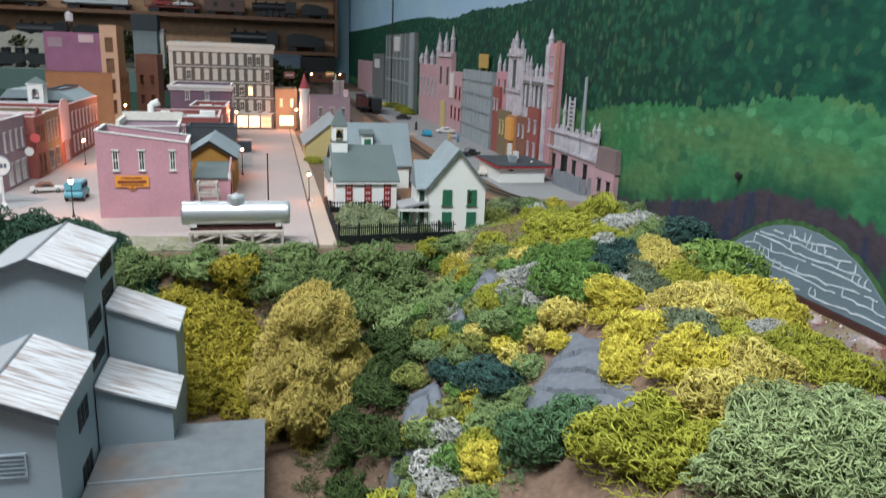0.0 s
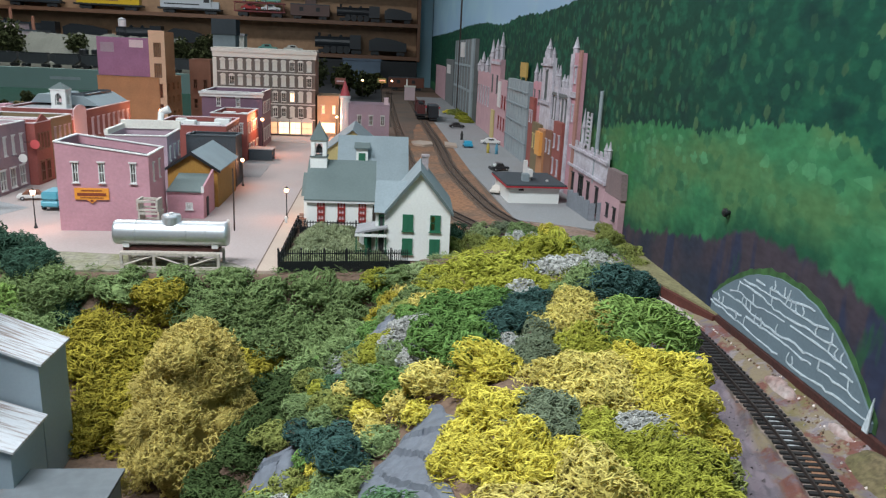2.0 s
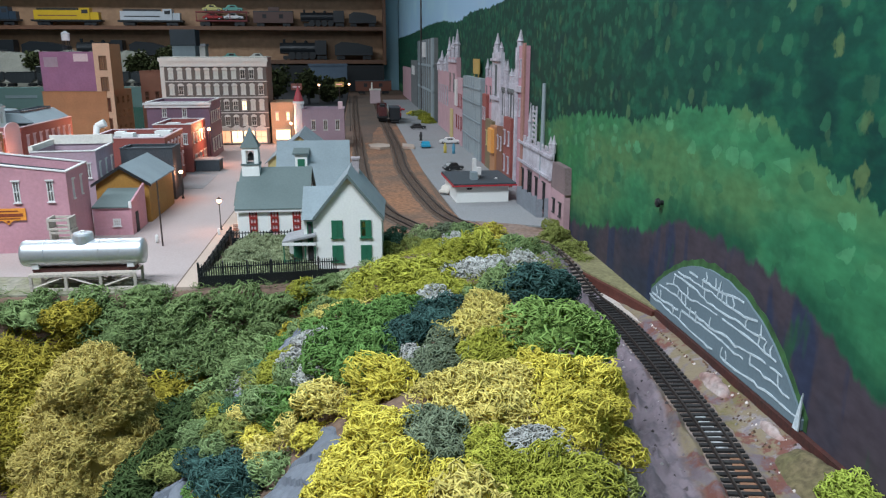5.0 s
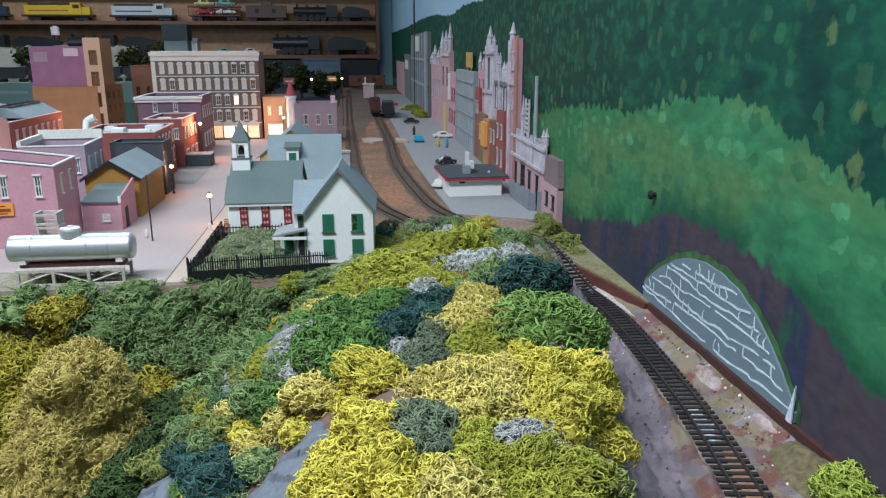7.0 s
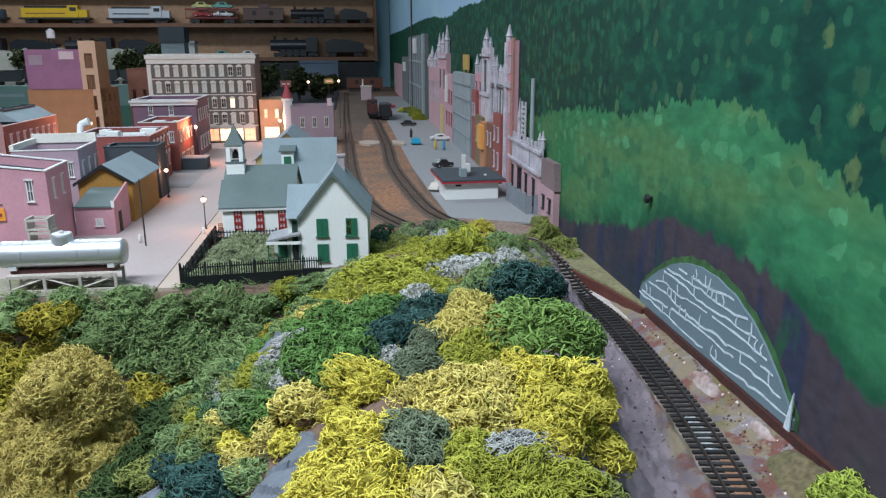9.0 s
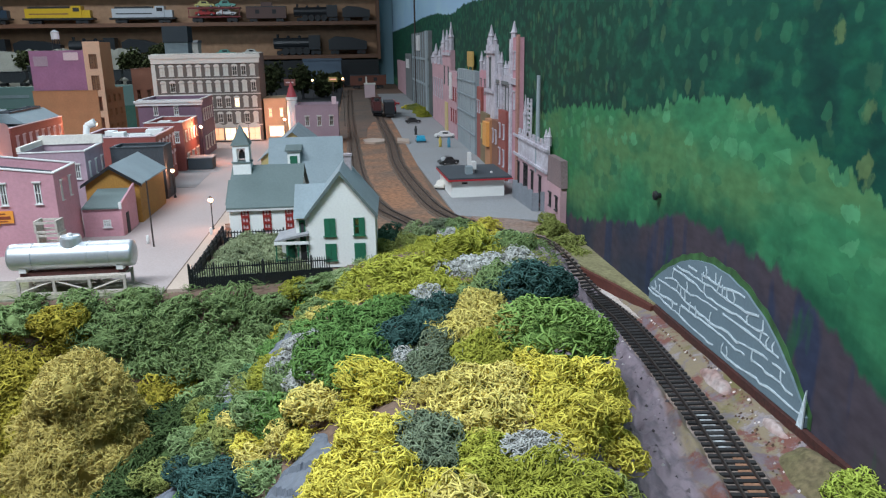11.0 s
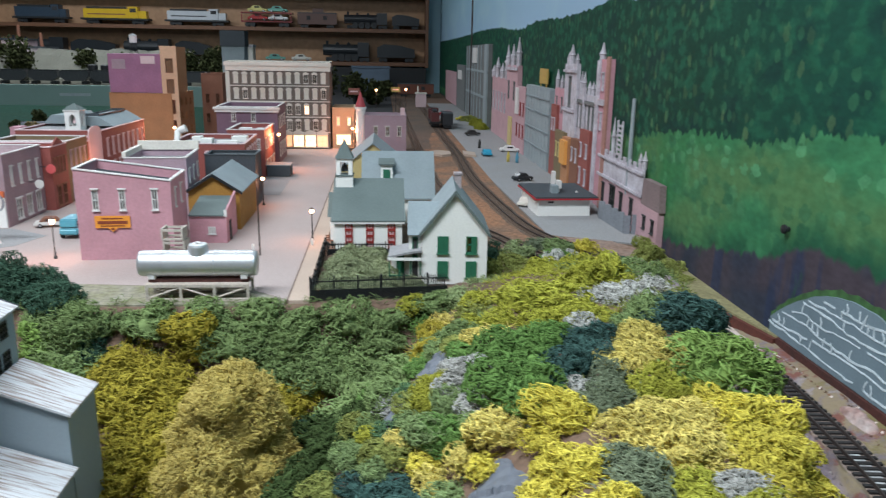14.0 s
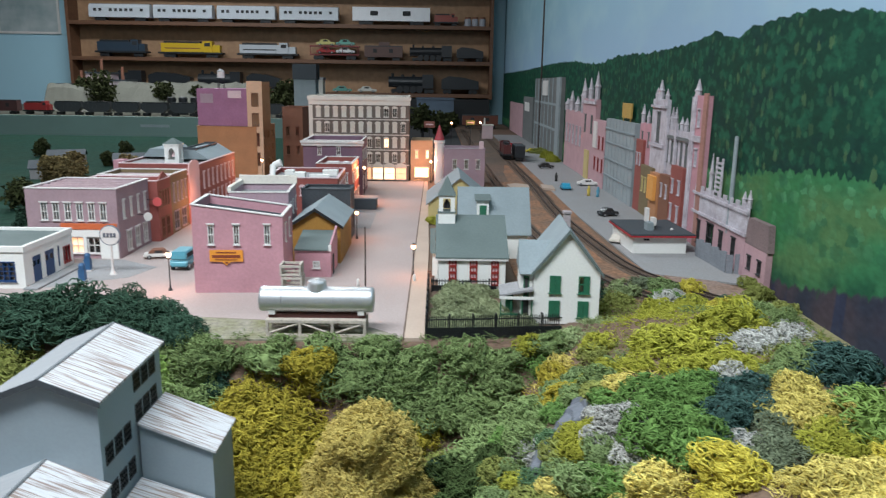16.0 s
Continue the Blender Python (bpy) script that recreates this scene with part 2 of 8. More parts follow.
def window(parent, x, y, z, w, h, rz=0, frame_mat=None, pane=None, hood="", sill=True, bars=(1, 1), proud=0.0):
    """A window set in an opening: frame with bars, pane, sill and perhaps a hood."""
    frame_mat, pane = frame_mat or M["trimwhite"], pane or M["glass"]
    key = (round(w, 4), round(h, 4), frame_mat.name, pane.name, hood, sill, bars)
    f = min(0.0016, w * 0.16)
    if key not in WINDOWS:
        nx, nz = (bars[0] + 1 if w > 0.006 else 1), bars[1] + 1
        cw, ch = (w - f * 0.7 * (nx - 1) - 2 * f) / nx, (h - f * 0.7 * (nz - 1) - 2 * f) / nz
        lights = [(f + i * (cw + f * 0.7), f + j * (ch + f * 0.7), f + i * (cw + f * 0.7) + cw, f + j * (ch + f * 0.7) + ch) for i in range(nx) for j in range(nz)]
        made = [part("frame", panel(bmesh.new(), w, h, lights, 0.0028), frame_mat, m=Matrix.Translation((0, -0.0008, 0))), part("pane", boxes((f, 0.0022, f, w - f, 0.0027, h - f)), pane)]
        made.append(part("sill", boxes((-f, -0.0026, -f * 0.9, w + f, -0.0009, 0)), frame_mat) if sill else None)
        if hood == "flat":
            made.append(part("hood", boxes((-f, -0.0026, h, w + f, -0.0002, h + f * 1.4)), frame_mat))
        elif hood == "arch":
            made.append(part("hood", prism(bmesh.new(), [(-f, h - f)] + [(w / 2 - math.cos(k * math.pi / 8) * (w / 2 + f), h + math.sin(k * math.pi / 8) * w * 0.42) for k in range(9)] + [(w + f, h - f)], -0.0032, -0.001), frame_mat))
        else:
            made.append(None)
        WINDOWS[key] = [o.data if o else None for o in made]
        for o in made:
            if o:
                bpy.data.objects.remove(o)
    fr, pn, sl, hd = WINDOWS[key]
    a = share("window", fr, parent, x, y, z, rz)
    share("pane", pn, a).visible_shadow = False
    if sl:
        share("sill", sl, a)
    if hd:
        share("hood", hd, a)
    return a


def rot_at(x, y, z, deg):
    return Matrix.Translation((x, y, z)) @ Matrix.Rotation(radians(deg), 4, "Z")


def building(name, label, x, y, rz, w, d, h, wall, roof, trim, front=(), right=(), left=(), h_right=None, parapet=0.01, lit=(), cornice=0.0,
             z=0.0, frame_mat=None, hood="flat", bars=(1, 1), side_frame=None, category="model building", shade=0.0):
    """A flat-roofed block. front, right, left: openings (x0, z0, x1, z1); indices in lit give front openings that glow."""
    b = thing(name, label, category, x, y, z, rz, "town buildings")
    t = 0.003
    part("wall", panel(bmesh.new(), w, h, front, t, h_right), wall, b)
    hr = h if h_right is None else h_right
    part("wall", panel(bmesh.new(), d - 2 * t, hr, right, t), wall, b, m=rot_at(w, t, 0, 90))
    part("wall", panel(bmesh.new(), d - 2 * t, h, left, t), wall, b, m=rot_at(0, d - t, 0, -90))
    part("wall", panel(bmesh.new(), w, h, (), t, h_right), wall, b, m=rot_at(0, d - t, 0, 0))
    bm = bmesh.new()
    prism(bm, [(t, h - parapet - 0.003), (w - t, hr - parapet - 0.003), (w - t, hr - parapet), (t, h - parapet)], t, d - t)
    part("roof", bm, roof, b)
    c = 0.0012
    bm = bmesh.new()
    prism(bm, [(-c, h), (w + c, hr), (w + c, hr + c * 1.5), (-c, h + c * 1.5)], -c, t + c)
    prism(bm, [(-c, h), (w + c, hr), (w + c, hr + c * 1.5), (-c, h + c * 1.5)], d - t - c, d + c)
    box(bm, -c, t + c, h, t + c, d - t - c, h + c * 1.5)
    box(bm, w - t - c, t + c, hr, w + c, d - t - c, hr + c * 1.5)
    part("coping", bm, trim, b)
    if cornice:
        part("cornice", boxes((-0.004, -0.006, h - cornice, w + 0.004, -0.0002, h - cornice * 0.45), (-0.007, -0.01, h - cornice * 0.45, w + 0.007, -0.0002, h - 0.0006)), trim, b)
    # added near-black sheet: the unlit inside is put into its colour
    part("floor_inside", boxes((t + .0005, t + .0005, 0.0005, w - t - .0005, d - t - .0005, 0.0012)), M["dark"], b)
    rnd = random.Random(name + str(x))
    for i, (x0, z0, x1, z1) in enumerate(front):
        pane = (M["warm"] if (i * 7) % 3 else M["warmdim"]) if i in lit else (M["shade"] if rnd.random() < shade else M["glass"])
        window(b, x0, 0.0, z0, x1 - x0, z1 - z0, 0, frame_mat or trim, pane, hood, bars=bars)
    for x0, z0, x1, z1 in right:
        window(b, w, t + x0, z0, x1 - x0, z1 - z0, 90, side_frame or frame_mat or trim, None, hood, bars=bars)
    for x0, z0, x1, z1 in left:
        window(b, 0, d - t - x0, z0, x1 - x0, z1 - z0, -90, side_frame or frame_mat or trim, None, hood, bars=bars)
    return b


def row(x0, x1, n, z0, z1, w):
    """n openings of width w, evenly from x0 to x1."""
    return [(x0 + (x1 - x0 - w) * i / max(n - 1, 1), z0, x0 + (x1 - x0 - w) * i / max(n - 1, 1) + w, z1) for i in range(n)]


def smooth(a, b, x):
    t = min(1.0, max(0.0, (x - a) / (b - a)))
    return t * t * (3 - 2 * t)


# ---- the ground ----
def ground(x, y):
    """Height of the modelled land: town board at 0, gully in front of it, hill beside the wall, track bed at the wall's foot."""
    front = 1.035 + 0.15 * smooth(0.25, 0.36, -x) + 0.05 * smooth(0.25, 0.34, x)
    d = max(0.0, front - y)
    low = -0.155 * (1 - math.exp(-d / 0.085))
    far_end = 1.14 + 0.12 * smooth(0.34, 0.42, x)
    cap = (0.05 + 0.026 * math.exp(-((x - 0.43) / 0.13) ** 2 - ((y - 0.78) / 0.22) ** 2)) * (1 - smooth(0.93, far_end, y))
    foot = 0.128 - 0.045 * smooth(0.58, 0.7, y) + 0.08 * smooth(0.76, 0.95, y)
    hill = min((0.75 if x > foot else 1.5) * (x - foot) - 0.087, cap)
    k = 0.02
    h = max(k - abs(low - hill), 0.0) / k
    z = max(low, hill) + h * h * k * 0.25 * (1 - smooth(0.98, 1.08, y))
    edge = 0.475 + 0.2 * (y - 0.54)
    bed = (-0.024 + 0.010 * smooth(0.612, 0.640, x)) * (1 - smooth(1.1, 1.35, y))
    e = smooth(edge - 0.045, edge + 0.03, x)
    return z + (bed - z) * e


def sheet(name, material, xs, ys, height, label=""):
    nx, ny = len(xs), len(ys)
    v = [(x * S, y * S, height(x, y) * S) for y in ys for x in xs]
    f = [(j * nx + i, j * nx + i + 1, (j + 1) * nx + i + 1, (j + 1) * nx + i) for j in range(ny - 1) for i in range(nx - 1)]
    me = bpy.data.meshes.new(name)
    me.from_pydata(v, [], f)
    me.materials.append(material)
    me.polygons.foreach_set("use_smooth", [True] * len(f))
    return tagged(new(name, me), label, kind="structure")


def land(x, y):
    n = noise.noise((x * 30, y * 30, 0)) * 0.004 + noise.noise((x * 90, y * 90, 3)) * 0.0015 + abs(noise.noise((x * 60, y * 25, 7))) * 0.006 * smooth(0.0, 0.02, ground(x, y) + 0.022)
    if y > 1.02 and abs(ground(x, y)) < 0.0015:
        return -0.002
    flat = 1.0 if y > 1.2 else smooth(0.0, 0.06, abs(ground(x, y))) * 0.8 + 0.2
    edge = 0.475 + 0.2 * (y - 0.54)
    lump = (noise.noise((x * 55, y * 40, 5)) * 0.006 + noise.noise((x * 80 - y * 16, y * 12, 8)) * 0.008 + abs(noise.noise((x * 90, y * 70, 9))) * 0.007) * smooth(edge - 0.06, edge - 0.035, x) * (1 - smooth(edge + 0.028, edge + 0.045, x))
    side = 0.602 - 0.23 * (0.9 - y) ** 2 - 0.026 + 0.004 * noise.noise((y * 40, 2, 6))
    ledge = math.exp(-((x - side) / 0.006) ** 2) * (0.006 + 0.007 * noise.noise((x * 40, y * 45, 12))) * (1 - smooth(1.0, 1.1, y))
    crag = (abs(noise.noise((x * 110 - y * 30, y * 45, 15))) * 0.008 + abs(noise.noise((x * 260, y * 200, 16))) * 0.0022 - 0.003) * smooth(edge - 0.03, edge, x) * (1 - smooth(side - 0.004, side + 0.006, x))
    return ground(x, y) + (n * flat + lump + ledge + crag if y < 1.2 else -0.0015)


def land_material():
    """Painted plaster land: brown earth, mauve-grey slope, pale sandy ballast beside the track."""
    m = mat("painted_plaster_ground", (0.15, 0.095, 0.065), 0.9, grain=0.2, grain_size=200, bump=1.0, bump_size=260)
    n, l = m.node_tree.nodes, m.node_tree.links
    p = n["Principled BSDF"]
    base = p.inputs["Base Color"].links[0].from_socket
    geo, sep = n.new("ShaderNodeNewGeometry"), n.new("ShaderNodeSeparateXYZ")
    l.new(geo.outputs["Position"], sep.inputs[0])

    def layer(col, colour, fac):
        mix = n.new("ShaderNodeMix")
        mix.data_type = "RGBA"
        l.new(fac, mix.inputs[0]), l.new(col, mix.inputs[6])
        mix.inputs[7].default_value = (*colour, 1)
        return mix.outputs[2]

    def math_node(op, a, b):
        q = n.new("ShaderNodeMath")
        q.operation = op
        for i, v in enumerate((a, b)):
            if isinstance(v, float):
                q.inputs[i].default_value = v
            else:
                l.new(v, q.inputs[i])
        return q.outputs[0]

    def step(v, a, b):
        r = n.new("ShaderNodeMapRange")
        r.inputs[1].default_value, r.inputs[2].default_value = a, b
        l.new(v, r.inputs[0])
        return r.outputs[0]

    def noisy(scale, a, b):
        t = n.new("ShaderNodeTexNoise")
        t.inputs["Scale"].default_value, t.inputs["Detail"].default_value = scale, 9
        t.inputs["Roughness"].default_value = 0.68
        l.new(geo.outputs["Position"], t.inputs["Vector"])
        return step(t.outputs[0], a, b)

    # how far east of the slope's line, wavering
    off = math_node("SUBTRACT", sep.outputs[0], math_node("ADD", math_node("MULTIPLY", sep.outputs[1], 0.2), 0.367 * S))
    off = math_node("ADD", off, math_node("MULTIPLY", noisy(30, 0.0, 1.0), 0.012))
    near = step(sep.outputs[1], 1.2 * S, 1.05 * S)
    slope = math_node("MULTIPLY", step(off, -0.045, -0.03), near)
    c = layer(base, (0.24, 0.19, 0.215), slope)
    sand = math_node("MULTIPLY", step(off, 0.050, 0.058), near)
    c = layer(c, (0.21, 0.165, 0.105), sand)
    c = layer(c, (0.15, 0.05, 0.04), math_node("MULTIPLY", math_node("MULTIPLY", sand, noisy(13, 0.51, 0.54)), 0.9))
    c = layer(c, (0.50, 0.45, 0.42), math_node("MULTIPLY", math_node("MULTIPLY", math_node("MULTIPLY", near, noisy(17, 0.5, 0.53)), math_node("MULTIPLY", step(off, 0.072, 0.078), noisy(60, 0.52, 0.58))), 0.85))
    c = layer(c, (0.15, 0.125, 0.05), math_node("MULTIPLY", math_node("MULTIPLY", step(off, 0.085, 0.095), near), noisy(16, 0.5, 0.56)))
    c = layer(c, (0.15, 0.125, 0.145), math_node("MULTIPLY", math_node("MULTIPLY", slope, noisy(60, 0.48, 0.6)), 0.85))
    l.new(c, p.inputs["Base Color"])
    return m


def spread(a, b, n):
    return [a + (b - a) * i / (n - 1) for i in range(n)]


sheet("ground", land_material(), sorted({*spread(-1.6, -0.6, 12), *spread(-0.6, 0.44, 150), *spread(0.4425, 0.645, 95)}), sorted({*spread(-0.25, 0.38, 70), *spread(0.3835, 1.25, 270), *spread(1.26, 6.35, 30)}), land,
      "brown painted plaster ground with a bushy hill and a gully")


def slab(name, material, poly, z, h, label):
    bm = bmesh.new()
    a = [bm.verts.new((x, y, z)) for x, y in poly]
    b = [bm.verts.new((x, y, z - h)) for x, y in poly]
    bm.faces.new(a)
    for i in range(len(a)):
        j = (i + 1) % len(a)
        bm.faces.new((a[i], b[i], b[j], a[j]))
    return tagged(part(name, bm, material), label, kind="structure")


slab("road", M["road"], [(-0.75, 1.2), (-0.29, 1.2), (-0.26, 1.128), (0.0, 1.1), (0.062, 1.05), (0.062, 2.64), (-0.75, 2.64)], 0.0005, 0.003, "pale pinkish-grey plaster street between model buildings")
slab("verge", mat("grassy_plaster_verge", (0.27, 0.25, 0.21), 0.95, grain=0.25, grain_size=180, stain=0.8, stain_size=30, stain_colour=(0.16, 0.165, 0.06), bump=0.6, bump_size=300),
     [(-0.29, 1.197), (-0.265, 1.05), (-0.2, 1.036), (0.06, 1.033), (0.0615, 1.0495), (0.0, 1.0995), (-0.26, 1.1275)], 0.0003, 0.006, "grey-olive grassy verge before the town street")
slab("pavement", M["pave"], [(0.0645, 1.04), (0.09, 1.04), (0.09, 1.6), (0.075, 2.6), (0.0645, 2.6)], 0.0025, 0.006, "beige pavement strip along the street")
slab("station_road", M["asphalt"], [(0.475, 1.4), (0.62, 1.33), (0.64, 1.33), (0.64, 5.0), (0.462, 5.0), (0.458, 2.0)], 0.0008, 0.003, "grey asphalt road beside the railway")
slab("ballast", mat("rust_brown_dirt", (0.32, 0.15, 0.075), 0.95, grain=0.4, grain_size=140, stain=0.9, stain_size=11, stain_colour=(0.125, 0.09, 0.068), bump=0.8, bump_size=200),
     [(0.24, 1.345), (0.335, 1.29), (0.39, 1.21), (0.46, 1.15), (0.582, 1.165), (0.60, 1.31), (0.52, 1.33), (0.475, 1.42), (0.455, 1.62), (0.458, 2.0), (0.46, 5.6), (0.24, 5.6)], 0.0003, 0.002, "rust-brown dirt under the railway tracks")

slab("cinder_yard", mat("dark_cinder_dirt", (0.085, 0.068, 0.056), 0.95, grain=0.35, grain_size=120, stain=0.8, stain_size=9, stain_colour=(0.17, 0.10, 0.065), bump=0.6, bump_size=200),
     [(0.243, 2.56), (0.30, 2.60), (0.345, 2.62), (0.352, 2.9), (0.378, 3.15), (0.452, 3.22), (0.455, 5.55), (0.243, 5.55)], 0.0010, 0.0006, "dark cinder yard between the far tracks")
slab("dirt_patch", mat("mauve_brown_dirt", (0.27, 0.205, 0.175), 0.95, grain=0.3, grain_size=150, stain=0.7, stain_size=30, stain_colour=(0.20, 0.105, 0.065), bump=0.8, bump_size=200),
     [(0.535, 1.212), (0.584, 1.17), (0.602, 1.305), (0.575, 1.352), (0.50, 1.388), (0.512, 1.30)], 0.0006, 0.003, "mauve-brown dirt patch beside the railway crossing")

# ---- the room ----
def mural_material():
    """A painted hillside: sky, dark wood with dabbed trees, light green meadow, dark earth at the foot."""
    m = mat("painted_mural", (0.3, 0.45, 0.6), 0.65, bump=0.12, bump_size=60, spec=0.15)
    n, l = m.node_tree.nodes, m.node_tree.links
    p = n["Principled BSDF"]
    geo, sep = n.new("ShaderNodeNewGeometry"), n.new("ShaderNodeSeparateXYZ")
    l.new(geo.outputs["Position"], sep.inputs[0])
    y, z = sep.outputs[1], sep.outputs[2]

    def op(kind, a, b=0.0):
        q = n.new("ShaderNodeMath")
        q.operation = kind
        for i, v in enumerate((a, b)):
            if isinstance(v, (float, int)):
                q.inputs[i].default_value = v
            else:
                l.new(v, q.inputs[i])
        return q.outputs[0]

    def step(v, a, b, c=0.0, d=1.0):
        r = n.new("ShaderNodeMapRange")
        r.inputs[1].default_value, r.inputs[2].default_value = a, b
        r.inputs[3].default_value, r.inputs[4].default_value = c, d
        l.new(v, r.inputs[0])
        return r.outputs[0]

    def tex(scale, sy=1.0, sz=1.0, detail=3.0, kind="ShaderNodeTexNoise"):
        mp = n.new("ShaderNodeMapping")
        mp.inputs["Scale"].default_value = (1, sy, sz)
        t = n.new(kind)
        t.inputs["Scale"].default_value = scale
        if kind == "ShaderNodeTexNoise":
            t.inputs["Detail"].default_value = detail
            l.new(geo.outputs["Position"], mp.inputs["Vector"])
        else:
            flat = n.new("ShaderNodeCombineXYZ")
            l.new(y, flat.inputs[0]), l.new(z, flat.inputs[1])
            mp.inputs["Scale"].default_value = (sy, sz, 1)
            l.new(flat.outputs[0], mp.inputs["Vector"])
            t.voronoi_dimensions = "2D"
        l.new(mp.outputs[0], t.inputs["Vector"])
        return t

    def over(col, colour, fac):
        mix = n.new("ShaderNodeMix")
        mix.data_type = "RGBA"
        l.new(fac, mix.inputs[0]), l.new(col, mix.inputs[6])
        if isinstance(colour, tuple):
            mix.inputs[7].default_value = (*colour, 1)
        else:
            l.new(colour, mix.inputs[7])
        return mix.outputs[2]

    def curve(points):
        """Height over the wall's length, as a smooth line through a few plan points."""
        lo, hi = points[0][0] * S, points[-1][0] * S
        c = n.new("ShaderNodeFloatCurve")
        pts = c.mapping.curves[0].points
        for i, (py, pz) in enumerate(points):
            q = ((py * S - lo) / (hi - lo), pz)
            if i < 1:
                pts[0].location = q
            elif i == len(points) - 1:
                pts[1 if len(points) == 2 else i].location = q
            else:
                pts.new(*q)
        c.mapping.update()
        l.new(step(y, lo, hi), c.inputs["Value"])
        return op("MULTIPLY", c.outputs[0], S)

    sky = over(over(n["Principled BSDF"].inputs["Base Color"].links[0].from_socket, (0.25, 0.43, 0.51), step(z, 0.33, 0.6)), (0.35, 0.53, 0.59), step(tex(4, 1, 2).outputs[0], 0.45, 0.7, 0, 0.6))
    # wooded skyline
    line = curve([(0.0, 0.40), (1.09, 0.415), (1.17, 0.424), (1.25, 0.432), (1.33, 0.431), (1.45, 0.424), (1.55, 0.41), (1.64, 0.425), (1.73, 0.416), (1.88, 0.409), (2.05, 0.404), (2.22, 0.405), (2.44, 0.408), (2.72, 0.393), (3.14, 0.411), (3.72, 0.417), (4.58, 0.409), (6.3, 0.405)])
    line = op("ADD", line, op("MULTIPLY", op("SUBTRACT", tex(34, 1, 0.0, 5).outputs[0], 0.5), 0.022))
    wood = step(op("SUBTRACT", line, z), 0.0, 0.0015)

    def dabs(scale, tall, size, share, rough):
        """Separate brush dabs: one in some cells of a grid of cells, taller than wide, with a ragged rim."""
        cells = tex(scale, 1.0, tall, kind="ShaderNodeTexVoronoi")
        part_of = n.new("ShaderNodeSeparateColor")
        l.new(cells.outputs["Color"], part_of.inputs[0])
        rag = op("MULTIPLY", op("SUBTRACT", tex(170, 1, 0.8, 4).outputs[0], 0.5), rough)
        wide = op("ADD", op("MULTIPLY", part_of.outputs[1], size * 0.6), size * 0.6)
        on = step(op("SUBTRACT", wide, op("ADD", cells.outputs["Distance"], rag)), 0.0, 0.05)
        return op("MULTIPLY", on, step(part_of.outputs[0], share, share + 0.02)), part_of.outputs[2]

    leaf = over(sky, (0.0075, 0.06, 0.04), wood)
    # wood gets darker towards the far end of the wall
    leaf = over(leaf, (0.005, 0.042, 0.026), op("MULTIPLY", wood, step(y, 0.85 * S, 1.25 * S, 0, 0.85)))
    leaf = over(leaf, (0.012, 0.088, 0.05), op("MULTIPLY", wood, step(tex(60, 0.6, 1.0, 7).outputs[0], 0.5, 0.6)))
    leaf = over(leaf, (0.005, 0.036, 0.03), op("MULTIPLY", wood, step(tex(22, 0.6, 1.0, 7).outputs[0], 0.54, 0.62, 0, 0.8)))
    small, tone = dabs(54, 0.9, 0.34, 0.5, 0.4)
    leaf = over(leaf, (0.026, 0.115, 0.06), op("MULTIPLY", wood, op("MULTIPLY", small, step(tone, 0.0, 1.0, 0.35, 0.9))))
    pale, tone = dabs(34, 0.8, 0.22, 0.45, 0.45)
    leaf = over(leaf, (0.078, 0.155, 0.07), op("MULTIPLY", wood, op("MULTIPLY", pale, step(tone, 0.0, 1.0, 0.15, 0.75))))
    big, tone = dabs(24, 0.85, 0.22, 0.55, 0.35)
    col = over(leaf, (0.105, 0.165, 0.065), op("MULTIPLY", op("MULTIPLY", big, step(tone, 0.0, 1.0, 0.4, 0.85)), op("MULTIPLY", wood, step(y, 0.78 * S, 0.68 * S))))
    # meadow
    top = curve([(0.0, 0.10), (0.45, 0.15), (0.572, 0.188), (0.61, 0.197), (0.65, 0.213), (0.682, 0.223), (0.729, 0.237), (0.79, 0.24), (0.849, 0.236), (0.918, 0.226), (1.0, 0.211), (1.1, 0.207), (1.226, 0.2), (1.37, 0.185), (1.46, 0.17), (1.7, 0.155), (2.2, 0.12), (6.3, 0.06)])
    top = op("ADD", top, op("MULTIPLY", op("SUBTRACT", tex(80, 1, 0.25, 5).outputs[0], 0.5), 0.036))
    deep = op("SUBTRACT", top, z)
    mead = step(deep, 0.0, 0.0025)
    g = over(col, (0.045, 0.195, 0.085), mead)
    # meadow likewise turns darker green along the wall
    g = over(g, (0.03, 0.15, 0.05), op("MULTIPLY", mead, step(y, 0.95 * S, 1.35 * S, 0, 0.8)))
    g = over(g, (0.078, 0.178, 0.07), op("MULTIPLY", mead, step(tex(10, 0.5, 1.0, 6).outputs[0], 0.44, 0.56, 0, 0.9)))
    g = over(g, (0.03, 0.135, 0.062), op("MULTIPLY", mead, step(tex(30, 0.5, 1.2, 7).outputs[0], 0.54, 0.62, 0, 0.65)))
    fleck, tone = dabs(40, 1.5, 0.42, 0.5, 0.7)
    g = over(g, (0.09, 0.285, 0.135), op("MULTIPLY", op("MULTIPLY", mead, fleck), op("MULTIPLY", step(tone, 0.0, 1.0, 0.3, 1.0), step(deep, 0.085, 0.01, 0.25, 1.0))))
    dim, tone = dabs(33, 1.4, 0.4, 0.55, 0.7)
    g = over(g, (0.024, 0.115, 0.058), op("MULTIPLY", op("MULTIPLY", mead, dim), step(tone, 0.0, 1.0, 0.15, 0.8)))
    # dark earth at the foot, with a dark green rim
    foot = curve([(0.0, 0.04), (0.543, 0.061), (0.569, 0.067), (0.592, 0.083), (0.63, 0.094), (0.656, 0.103), (0.683, 0.109), (0.742, 0.114), (0.812, 0.116), (0.894, 0.108), (0.924, 0.095), (1.073, 0.058), (1.17, 0.04), (1.322, 0.02), (2.0, 0.01), (6.3, 0.01)])
